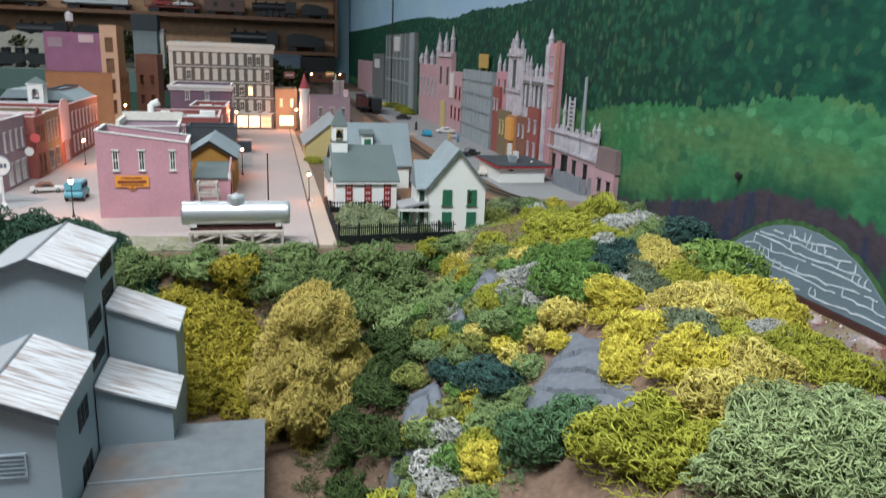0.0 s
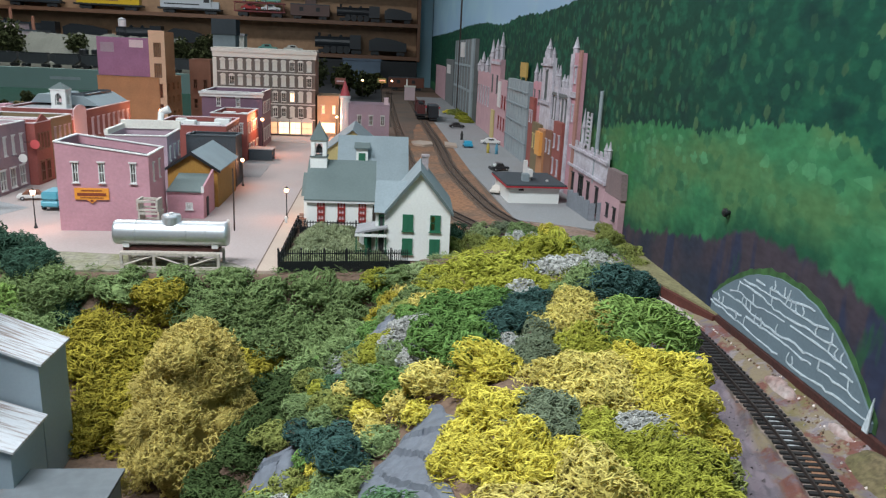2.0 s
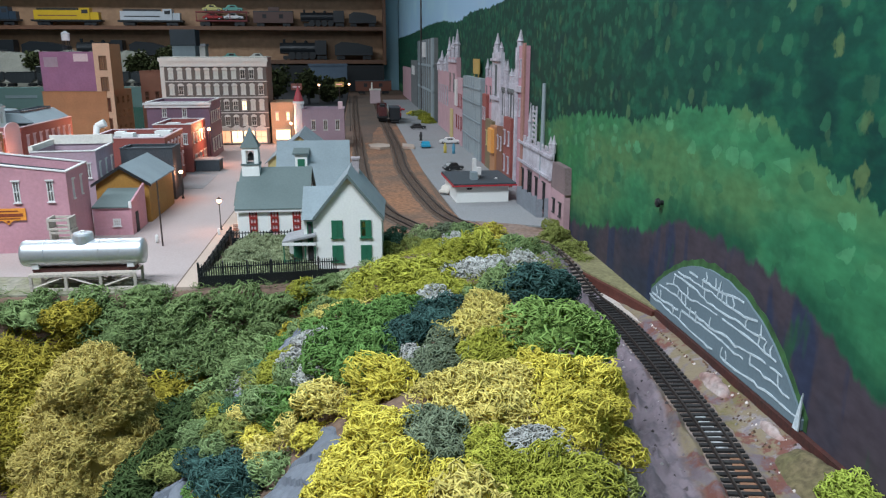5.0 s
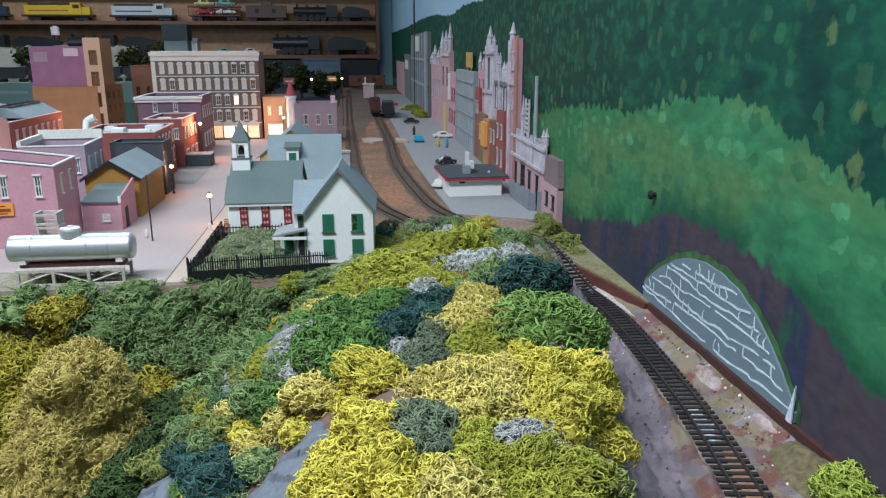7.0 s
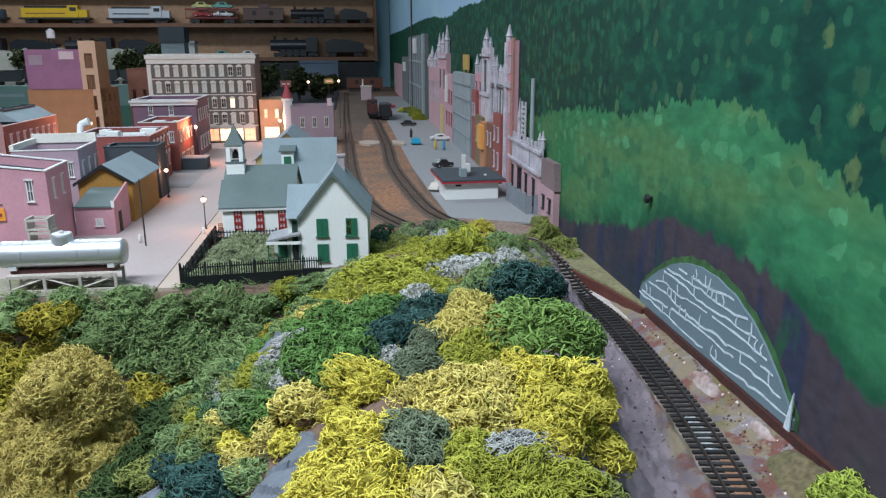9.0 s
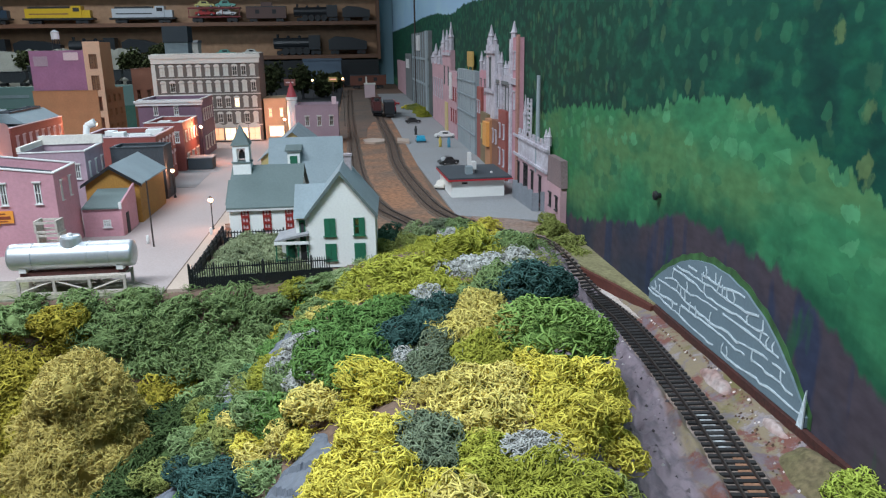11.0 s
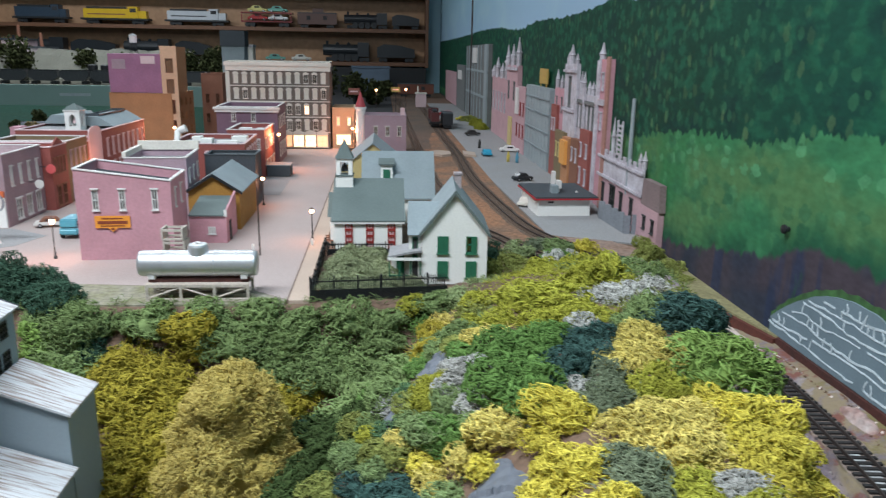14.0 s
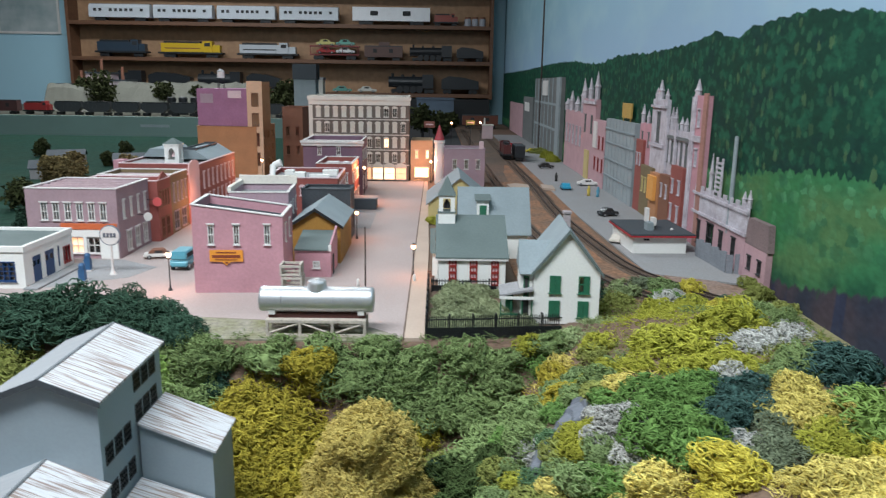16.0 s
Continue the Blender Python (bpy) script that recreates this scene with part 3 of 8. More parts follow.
    foot = op("ADD", foot, op("MULTIPLY", op("SUBTRACT", tex(60, 1, 0.3, 6).outputs[0], 0.5), 0.034))
    rim = op("MULTIPLY", step(op("SUBTRACT", foot, z), -0.03, -0.004), step(tex(20, 1, 0.8, 5).outputs[0], 0.36, 0.52, 0.2, 0.95))
    g = over(g, (0.017, 0.088, 0.046), rim)
    earth = step(op("SUBTRACT", foot, z), 0.0, 0.006)
    g = over(over(g, (0.062, 0.05, 0.062), earth), (0.034, 0.04, 0.06), op("MULTIPLY", earth, step(tex(13, 0.6, 0.6, 6).outputs[0], 0.46, 0.58)))
    g = over(g, (0.026, 0.038, 0.075), op("MULTIPLY", earth, step(tex(40, 0.8, 0.14, 5).outputs[0], 0.56, 0.64, 0, 0.8)))
    g = over(g, (0.022, 0.085, 0.04), op("MULTIPLY", earth, step(tex(30, 1, 0.3, 5).outputs[0], 0.63, 0.69, 0, 0.8)))
    stroke = n.new("ShaderNodeHueSaturation")
    l.new(g, stroke.inputs["Color"])
    l.new(op("ADD", op("MULTIPLY", wood, step(tex(110, 0.6, 1.2, 6).outputs[0], 0.3, 0.7, -0.15, 0.18)), 1.0), stroke.inputs["Value"])
    l.new(stroke.outputs[0], p.inputs["Base Color"])
    return m


def plain(name, material, x0, y0, z0, x1, y1, z1, label):
    return tagged(part(name, boxes((x0, y0, z0, x1, y1, z1)), material), label, kind="structure")


wall_blue = mat("pale_blue_wall_paint", (0.37, 0.61, 0.72), 0.75, grain=0.03, stain=0.2, stain_size=3, stain_colour=(0.42, 0.64, 0.73))
plain("wall_east", mural_material(), 0.645, -2.5, -1.3, 0.745, 6.4, 1.9, "wall painted with a green wooded hillside under pale sky")
plain("wall_north", wall_blue, -4.6, 6.4, -1.3, 0.745, 6.5, 1.9, "pale blue painted wall behind the display shelves")
# walls and ceiling out of view, kept dark grey to cut bounced light
room = mat("grey_room_shell", (0.17, 0.165, 0.16), 0.8, grain=0.03)
plain("wall_west", room, -4.7, -2.5, -1.3, -4.6, 6.5, 1.9, "unseen grey wall of the railway room, darkened to cut bounce")
plain("wall_south", room, -4.7, -2.6, -1.3, 0.745, -2.5, 1.9, "unseen grey wall of the railway room, darkened to cut bounce")
plain("ceiling", room, -4.7, -2.6, 1.9, 0.745, 6.5, 2.0, "unseen grey ceiling of the railway room, darkened to cut bounce")
plain("floor", mat("grey_room_floor", (0.2, 0.19, 0.18), 0.6, grain=0.1), -4.7, -2.6, -1.4, 0.745, 6.5, -1.3, "grey floor of the railway room")
slab("level_crossing", M["pave"], [(0.335, 2.46), (0.365, 2.43), (0.395, 2.45), (0.398, 2.52), (0.36, 2.55), (0.33, 2.52)], 0.0068, 0.008, "pale plaster level crossing between the tracks")
slab("level_crossing_side", M["pave"], [(0.435, 2.45), (0.47, 2.42), (0.475, 2.5), (0.44, 2.54)], 0.0068, 0.008, "pale plaster level crossing beside the track")
slab("meadow", mat("dark_green_scenery", (0.012, 0.045, 0.033), 0.9, grain=0.3, grain_size=60, stain=0.4, stain_size=8, stain_colour=(0.03, 0.045, 0.025), bump=0.4, spec=0.1), [(-3.2, 1.5), (-0.72, 1.5), (-0.72, 2.66), (-0.42, 2.9), (-0.42, 4.39), (-3.2, 4.39)], 0.004, 0.06,
     "dark green scenery beside the town")
# near-black sheet: the dimness of the far end is put into its colour
slab("rear_meadow", M["dark"], [(-0.62, 4.0), (0.235, 4.0), (0.235, 6.19), (-0.62, 6.19)], 0.003, 0.004, "near-black ground sheet at the far end, dimness painted in")
slab("rust_patch", mat("orange_rust_dirt", (0.26, 0.135, 0.08), 0.95, grain=0.3, grain_size=160, bump=0.4), [(0.566, 0.53), (0.582, 0.528), (0.587, 0.585), (0.594, 0.612), (0.584, 0.618), (0.572, 0.575)], -0.0215, 0.004, "orange rusty dirt between the rails")


# ---- display shelf on the far wall ----
def shelf():
    b = thing("display_shelf", "brown wooden wall shelf filled with model trains", "shelf", -1.12, 6.2, 0.0)
    part("back", boxes((-1.64, 0.17, 0.20, 1.634, 0.19, 1.3)), mat("tan_shelf_back", (0.34, 0.20, 0.11), 0.6, grain=0.15, grain_size=30), b)
    for zz in (0.21, 0.46, 0.73, 1.0):
        part("board", boxes((-1.64, 0, zz, 1.634, 0.168, zz + 0.028)), M["shelf"], b)
    for xx in (-1.664, 1.634):
        part("upright", boxes((xx, 0, 0.20, xx + 0.024, 0.19, 1.3)), M["shelf"], b)


shelf()

# ---- the mill ----
def gable_block(b, x0, x1, y0, y1, z0, eave, ridge, wall, roof, holes_right=(), over=0.004, holes_front=()):
    """A gabled block with its ridge along y."""
    xm, t = (x0 + x1) / 2, 0.003
    for yy in (y0, y1 - t):
        bm = bmesh.new()
        prism(bm, [(x0, z0), (x1, z0), (x1, eave), (xm, ridge), (x0, eave)], yy, yy + t)
        part("wall", bm, wall, b)
    part("wall", panel(bmesh.new(), y1 - y0 - 2 * t, eave - z0, holes_right, t), wall, b, m=rot_at(x1, y0 + t, z0, 90))
    part("wall", panel(bmesh.new(), y1 - y0 - 2 * t, eave - z0, (), t), wall, b, m=rot_at(x0, y1 - t, z0, -90))
    k = (ridge - eave) / (xm - x0)
    for sgn in (-1, 1):
        bm = bmesh.new()
        xe = xm + sgn * ((x1 - x0) / 2 + over)
        ze = ridge - k * ((x1 - x0) / 2 + over)
        prism(bm, [(xm, ridge + 0.0003), (xe, ze + 0.0003), (xe, ze + 0.0025), (xm, ridge + 0.003)], y0 - over, y1 + over)
        # left slope greyer and darker than the right one
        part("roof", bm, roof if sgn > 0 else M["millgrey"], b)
        for yy in (y0 - over - 0.0012, y1 + over + 0.0002):
            bm = bmesh.new()
            prism(bm, [(xm, ridge - 0.002), (xe, ze - 0.002), (xe, ze + 0.003), (xm, ridge + 0.0035)], yy, yy + 0.001)
            part("verge_trim", bm, M["roofdark"], b)
    part("ridge_cap", boxes((xm - 0.0012, y0 - over, ridge + 0.0025, xm + 0.0012, y1 + over, ridge + 0.0036)), M["millflat"], b)
    for h in holes_right:
        window(b, x1, y0 + t + h[0], z0 + h[1], h[2] - h[0], h[3] - h[1], 90, M["black"], None, "", sill=False, bars=(2, 2))


def mill():
    b = thing("mill_building", "blue-grey model mill with rusty whitewashed tin roofs", "model building", 0, 0)
    hs = [(q, zz, q + 0.0145, zz + 0.017) for zz, q0 in ((0.213, 0.068), (0.184, 0.068), (0.175, 0.004), (0.139, 0.008)) for q in (q0, q0 + 0.0185, q0 + 0.037)]
    gable_block(b, -0.256, -0.168, 0.697, 0.834, -0.17, 0.066, 0.083, M["mill"], M["millroof"], hs)
    hs = [(q, zz, q + 0.009, zz + 0.022) for zz in (0.115, 0.06) for q in (0.06, 0.073, 0.086)]
    gable_block(b, -0.262, -0.166, 0.57, 0.6935, -0.17, -0.008, 0.012, M["mill"], M["millroof"], hs)
    # lean-to sheds
    for y0, y1, zw, ze, x1 in ((0.768, 0.832, 0.012, -0.014, -0.1), (0.696, 0.762, -0.042, -0.066, -0.098)):
        bm = bmesh.new()
        prism(bm, [(-0.1655, -0.17), (x1, -0.17), (x1, ze), (-0.1655, zw)], y0, y1)
        part("lean_to", bm, M["mill"], b)
        bm = bmesh.new()
        prism(bm, [(-0.1655, zw + 0.0005), (x1 + 0.004, ze - 0.0009), (x1 + 0.004, ze + 0.0015), (-0.1655, zw + 0.003)], y0 - 0.003, y1 + 0.003)
        part("roof", bm, M["millroof"], b)
    part("low_wing", boxes((-0.163, 0.40, -0.17, -0.016, 0.725, -0.1055)), M["mill"], b)
    part("roof", boxes((-0.163, 0.631, -0.105, -0.012, 0.729, -0.102)), M["millflat"], b)
    part("roof", boxes((-0.163, 0.39, -0.105, -0.012, 0.629, -0.1025)), M["millflat"], b)
    bm = bmesh.new()
    prism(bm, [(-0.26, -0.17), (-0.185, -0.17), (-0.185, -0.105), (-0.26, -0.075)], 0.50, 0.566)
    part("lean_to", bm, M["mill"], b)
    bm = bmesh.new()
    prism(bm, [(-0.262, -0.0735), (-0.181, -0.1065), (-0.181, -0.104), (-0.262, -0.071)], 0.497, 0.5665)
    part("roof", bm, M["millroof"], b)
    window(b, -0.212, 0.5692, -0.055, 0.024, 0.02, 0, M["mill"], M["dark"], "", sill=False, bars=(0, 4))
    part("seam", boxes((-0.163, 0.6292, -0.1045, -0.012, 0.6308, -0.1015)), M["roofblue"], b)


mill()


# ---- the town ----
def pink_building():
    ws = [(0.023, 0.076, 0.032, 0.107), (0.061, 0.076, 0.070, 0.107), (0.107, 0.076, 0.116, 0.107)]
    building("pink_shop", "tall pink brick model shop with a sloping parapet", -0.264, 1.243, 3, 0.135, 0.105, 0.137, M["pink"], M["roofdark"], M["trimwhite"], ws,
             right=[(0.02, 0.076, 0.028, 0.105), (0.06, 0.076, 0.068, 0.105)], h_right=0.119, parapet=0.014, frame_mat=M["trimwhite"])


pink_building()


def pitched(name, label, x, y, rz, w, d, eave, ridge, wall, roof, along="x", over=0.004, holes=(), frame_mat=None, z=0.0, trim=None, side_holes=()):
    """A house with a pitched roof; along: the axis of its ridge. holes: openings in the front wall."""
    b = thing(name, label, "model building", x, y, z, rz, "town buildings")
    t = 0.003
    if along == "x":
        part("wall", panel(bmesh.new(), w, eave, holes, t), wall, b)
        part("wall", panel(bmesh.new(), w, eave, (), t), wall, b, m=rot_at(0, d - t, 0, 0))
        for xx in (0, w - t):
            bm = bmesh.new()
            prism(bm, [(t, 0), (d - t, 0), (d - t, eave), (d / 2, ridge), (t, eave)], 0, t)
            part("wall", bm, wall, b, m=Matrix.Translation((xx + t, 0, 0)) @ Matrix.Rotation(radians(90), 4, "Z"))
        k = (ridge - eave) / (d / 2)
        for sgn in (-1, 1):
            bm = bmesh.new()
            ye, ze = d / 2 + sgn * (d / 2 + over), ridge - k * (d / 2 + over)
            prism(bm, [(d / 2, ridge + 0.0004), (ye, ze + 0.0004), (ye, ze + 0.0026), (d / 2, ridge + 0.003)], 0, w + 2 * over)
            part("roof", bm, roof, b, m=Matrix.Translation((w + over, 0, 0)) @ Matrix.Rotation(radians(90), 4, "Z"))
    else:
        bm = panel(bmesh.new(), w, eave, holes, t)
        prism(bm, [(0, eave), (w, eave), (w / 2, ridge)], 0, t)
        part("wall", bm, wall, b)
        bm = bmesh.new()
        prism(bm, [(0, 0), (w, 0), (w, eave), (w / 2, ridge), (0, eave)], d - t, d)
        part("wall", bm, wall, b)
        part("wall", panel(bmesh.new(), d - 2 * t, eave, side_holes, t), wall, b, m=rot_at(w, t, 0, 90))
        part("wall", panel(bmesh.new(), d - 2 * t, eave, (), t), wall, b, m=rot_at(0, d - t, 0, -90))
        k = (ridge - eave) / (w / 2)
        for sgn in (-1, 1):
            bm = bmesh.new()
            xe, ze = w / 2 + sgn * (w / 2 + over), ridge - k * (w / 2 + over)
            prism(bm, [(w / 2, ridge + 0.0004), (xe, ze + 0.0004), (xe, ze + 0.0026), (w / 2, ridge + 0.003)], -over, d + over)
            part("roof", bm, roof, b)
    if trim and along == "y":
        for sgn in (-1, 1):
            bm = bmesh.new()
            xe, ze = w / 2 + sgn * (w / 2 + over), ridge - k * (w / 2 + over)
            prism(bm, [(w / 2, ridge - 0.0025), (xe, ze - 0.0025), (xe, ze + 0.0028), (w / 2, ridge + 0.0032)], -over - 0.0014, -over - 0.0002)
            part("verge_board", bm, trim, b)
    for x0, z0, x1, z1 in holes:
        window(b, x0, 0, z0, x1 - x0, z1 - z0, 0, frame_mat or trim or M["trimwhite"], None, "", bars=(1, 1))
    return b


def farmhouse():
    hs = [(0.021, 0.044, 0.036, 0.068), (0.060, 0.044, 0.075, 0.068), (0.021, 0.010, 0.036, 0.033), (0.060, 0.010, 0.075, 0.033)]
    b = pitched("farmhouse", "white model farmhouse with green shutters and grey roof", 0.237, 1.114, -3, 0.089, 0.12, 0.074, 0.129, M["white"], M["roofblue"], "y", 0.004, hs, M["green"], trim=M["roofgreen"])
    for i, (x0, z0, x1, z1) in enumerate(hs):
        if i == 1:
            part("shutter", boxes((x0 + 0.0075, -0.0018, z0, x1, -0.0009, z1)), M["green"], b)
        else:
            part("shutter", boxes((x0, -0.0018, z0, x0 + 0.0072, -0.0009, z1)), M["green"], b)
            part("shutter", boxes((x0 + 0.0078, -0.0018, z0, x1, -0.0009, z1)), M["green"], b)
    part("chimney", boxes((0.046, 0.085, 0.118, 0.056, 0.095, 0.139), (0.0448, 0.0838, 0.139, 0.0572, 0.0962, 0.142)), M["pillar"], b)
    # side wing with its own gable and a porch
    part("wing", boxes((-0.018, 0.012, 0, -0.0005, 0.075, 0.068)), M["white"], b)
    bm = bmesh.new()
    prism(bm, [(0.004, 0.068), (0.083, 0.068), (0.0435, 0.108)], -0.03, 0.02)
    part("roof", bm, M["roofblue"], b, m=Matrix.Translation((0.0, 0, 0)) @ Matrix.Rotation(radians(90), 4, "Z"))
    part("shutter", boxes((-0.0135, 0.0105, 0.034, -0.0055, 0.0118, 0.064)), M["green"], b)
    bm = bmesh.new()
    prism(bm, [(-0.046, 0.0375), (-0.0185, 0.043), (-0.0185, 0.046), (-0.046, 0.040)], -0.004, 0.05)
    part("porch_roof", bm, M["roofgrey"], b, "thin grey sloping porch roof")
    part("porch_fascia", boxes((-0.0463, -0.0052, 0.0345, -0.0005, -0.0042, 0.0385)), M["white"], b)
    bm = bmesh.new()
    prism(bm, [(-0.0184, 0.0432), (-0.0005, 0.0462), (-0.0005, 0.049), (-0.0184, 0.0462)], -0.004, 0.0118)
    part("porch_roof", bm, M["roofgrey"], b, "thin grey sloping porch roof")
    for xx in (-0.045, -0.031, -0.016, -0.003):
        part("post", boxes((xx, -0.0035, 0, xx + 0.0016, -0.002, 0.0375)), M["green"], b)
    part("porch_rail", boxes((-0.045, -0.0032, 0.012, -0.016, -0.0022, 0.0135)), M["green"], b)
    part("porch_floor", boxes((-0.046, -0.004, 0.0005, -0.0005, 0.045, 0.003)), M["wood"], b)
    part("porch_wall", boxes((-0.043, 0.04, 0.003, -0.0185, 0.043, 0.036)), M["white"], b)
    part("porch_door", boxes((-0.036, 0.0385, 0.003, -0.025, 0.0398, 0.030)), M["green"], b)
    part("window_pane", boxes((-0.0118, 0.0098, 0.037, -0.0072, 0.0104, 0.061)), M["dark"], b)
    part("window_pane", boxes((-0.0135, 0.0105, 0.008, -0.0055, 0.0118, 0.03)), M["dark"], b)
    return b


farmhouse()


def church():
    hs = [(q - 0.0062, 0.006, q + 0.0062, 0.049) for q in (0.0225, 0.0555, 0.0895)]
    b = pitched("chapel", "white model chapel with grey-green roof and belfry", 0.108, 1.283, 0, 0.106, 0.19, 0.053, 0.101, M["white"], M["roofgreen"], "x", 0.005, (), M["redframe"])
    for x0, z0, x1, z1 in hs:
        w = part("window", panel(bmesh.new(), x1 - x0, z1 - z0, [(0.0022 + i * 0.0044, 0.003 + k * 0.0102, 0.0022 + i * 0.0044 + 0.0032, 0.003 + k * 0.0102 + 0.0062) for i in range(2) for k in range(4)], 0.0014), M["redframe"], b, "dark red window with pale panes", m=Matrix.Translation((x0, -0.0016, z0)))
        part("pane", boxes((x0 + 0.0008, -0.00018, z0 + 0.001, x1 - 0.0008, -0.00005, z1 - 0.001)), M["pinktrim"], w)
    part("eaves_board", boxes((-0.004, -0.0046, 0.0475, 0.11, -0.0018, 0.0512)), M["trimwhite"], b)
    part("vestibule", boxes((-0.010, 0.05, 0, -0.0005, 0.14, 0.048)), M["white"], b)
    bm = bmesh.new()
    prism(bm, [(0.045, 0.048), (0.145, 0.048), (0.095, 0.08)], 0.0055, 0.014)
    part("roof", bm, M["roofgreen"], b, m=Matrix.Rotation(radians(90), 4, "Z"))
    x0, y0, w = -0.001, 0.072, 0.028
    part("belfry_base", boxes((x0, y0, 0.074, x0 + w, y0 + w, 0.110)), M["white"], b)
    part("ledge", boxes((x0 - 0.0012, y0 - 0.0012, 0.1102, x0 + w + 0.0012, y0 + w + 0.0012, 0.1125)), M["roofgreen"], b)
    for xx in (x0 + 0.001, x0 + w - 0.0075):
        for yy in (y0 + 0.001, y0 + w - 0.0075):
            part("belfry_post", boxes((xx, yy, 0.1127, xx + 0.0065, yy + 0.0065, 0.134)), M["white"], b)
    part("belfry_top", boxes((x0 + 0.001, y0 + 0.001, 0.1342, x0 + w - 0.001, y0 + w - 0.001, 0.139)), M["white"], b)
    part("spire", lathe(bmesh.new(), [(0.0215, 0.1392), (0.0125, 0.152), (0.0004, 0.171)], 4), M["roofgreen"], b, m=Matrix.Translation((x0 + w / 2, y0 + w / 2, 0)) @ Matrix.Rotation(radians(45), 4, "Z"))
    bm = bmesh.new()
    lathe(bm, [(0.006, 0.117), (0.005, 0.125), (0.0015, 0.131)], 8, (x0 + w / 2, y0 + w / 2, 0))
    part("bell", bm, M["black"], b)
    return b


church()


def manse():
    b = pitched("big_roofed_house", "white model house with wide blue-grey roof and dormer", 0.15, 1.50, 0, 0.125, 0.12, 0.052, 0.124, M["white"], M["roofblue"], "x", 0.006)
    part("dormer", boxes((0.030, 0.016, 0.070, 0.052, 0.054, 0.106)), M["white"], b)
    part("dormer_window", boxes((0.0345, 0.0148, 0.076, 0.0475, 0.0158, 0.098)), M["green"], b)
    bm = bmesh.new()
    prism(bm, [(0.012, 0.1062), (0.059, 0.113), (0.059, 0.116), (0.012, 0.1087)], 0, 0.03)
    part("dormer_roof", bm, M["roofgreen"], b, m=Matrix.Translation((0.056, 0, 0)) @ Matrix.Rotation(radians(90), 4, "Z"))
    return b


manse()


def hotel():
    w, h = 0.32, 0.275
    holes, lit = [], []
    for r in range(4):
        z0 = 0.062 + r * 0.049
        holes += row(0.019, w - 0.011, 11, z0, z0 + 0.029, 0.0155)
    shop = row(0.01, w - 0.008, 8, 0.006, 0.046, 0.0355)
    lit = list(range(len(holes), len(holes) + 8)) + [5, 19]
    b = building("hotel", "five-storey grey-brown model hotel with cream arched windows", -0.308, 2.6, 1, w, 0.2, h, M["hotel"], M["roofgrey"], M["cream"], holes + shop, parapet=0.02, lit=lit, cornice=0.028,
                 frame_mat=M["cream"], hood="arch", shade=0.7)
    for zz in (0.0525, 0.1015, 0.1505, 0.1995):
        part("string_course", boxes((0.0085, -0.0035, zz, w + 0.002, -0.0002, zz + 0.003)), M["cream"], b)
    part("corner_pilaster", boxes((-0.004, -0.004, 0, 0.008, -0.0002, h - 0.03)), M["cream"], b)
    return b


hotel()

# ---- bushes of dyed lichen ----
# the last colour is no dye: it holds the gully's shade
BUSH_COLOUR = {"yellow": (0.60, 0.515, 0.085), "golden": (0.62, 0.52, 0.15), "olive": (0.33, 0.335, 0.052), "green": (0.13, 0.235, 0.065), "teal": (0.052, 0.105, 0.092), "grey": (0.42, 0.42, 0.39),
               "sage": (0.20, 0.275, 0.115), "palesage": (0.265, 0.33, 0.155), "slate": (0.165, 0.20, 0.125), "sea": (0.10, 0.185, 0.09), "oliveg": (0.235, 0.26, 0.075), "mid": (0.185, 0.255, 0.10),
               "leaf": (0.21, 0.32, 0.085), "lime": (0.33, 0.40, 0.07), "gold": (0.36, 0.30, 0.045), "hedge": (0.045, 0.09, 0.06), "garden": (0.26, 0.295, 0.165), "gully_shade": (0.055, 0.085, 0.03)}
BUSH_MAT = {k: mat("dyed_lichen_" + k, c, 0.9, island=0.2, obj_random=0.1, stain=0.3, stain_size=40, stain_colour=[v * 0.72 for v in c], spec=0.04) for k, c in BUSH_COLOUR.items()}


def tube(v, f, pts, rads):
    """A three-sided sprig through the points."""
    start = len(v)
    for i, p in enumerate(pts):
        d = (pts[min(i + 1, len(pts) - 1)] - pts[max(i - 1, 0)]).normalized()
        q = d.to_track_quat("Z", "Y")
        for k in range(3):
            v.append(tuple(p + q @ Vector((math.cos(k * 2.094) * rads[i], math.sin(k * 2.094) * rads[i], 0))))
    for s in range(len(pts) - 1):
        for k in range(3):
            j = (k + 1) % 3
            f.append((start + s * 3 + k, start + s * 3 + j, start + s * 3 + 3 + j, start + s * 3 + 3 + k))


def strand(v, f, p, d, n, rad, length, rnd, curl=0.7, segs=2):
    """One curled sprig, winding about its normal."""
    axis = (n + Vector([rnd.gauss(0, 0.5) for _ in range(3)])).normalized()
    turn = Quaternion(axis, rnd.choice((-1, 1)) * curl * rnd.uniform(0.4, 1.5))
    pts = [p]
    for _ in range(segs):
        pts.append(pts[-1] + d * (length / segs))
        d = (turn @ d + Vector([rnd.gauss(0, 0.22) for _ in range(3)])).normalized()
    tube(v, f, pts, [rad] * segs + [rad * 0.5])


def lichen_mesh(name, v, f):
    me = bpy.data.meshes.new(name)
    me.from_pydata([(a * S, b * S, c * S) for a, b, c in v], [], f)
    me.polygons.foreach_set("use_smooth", [True] * len(f))
    return me


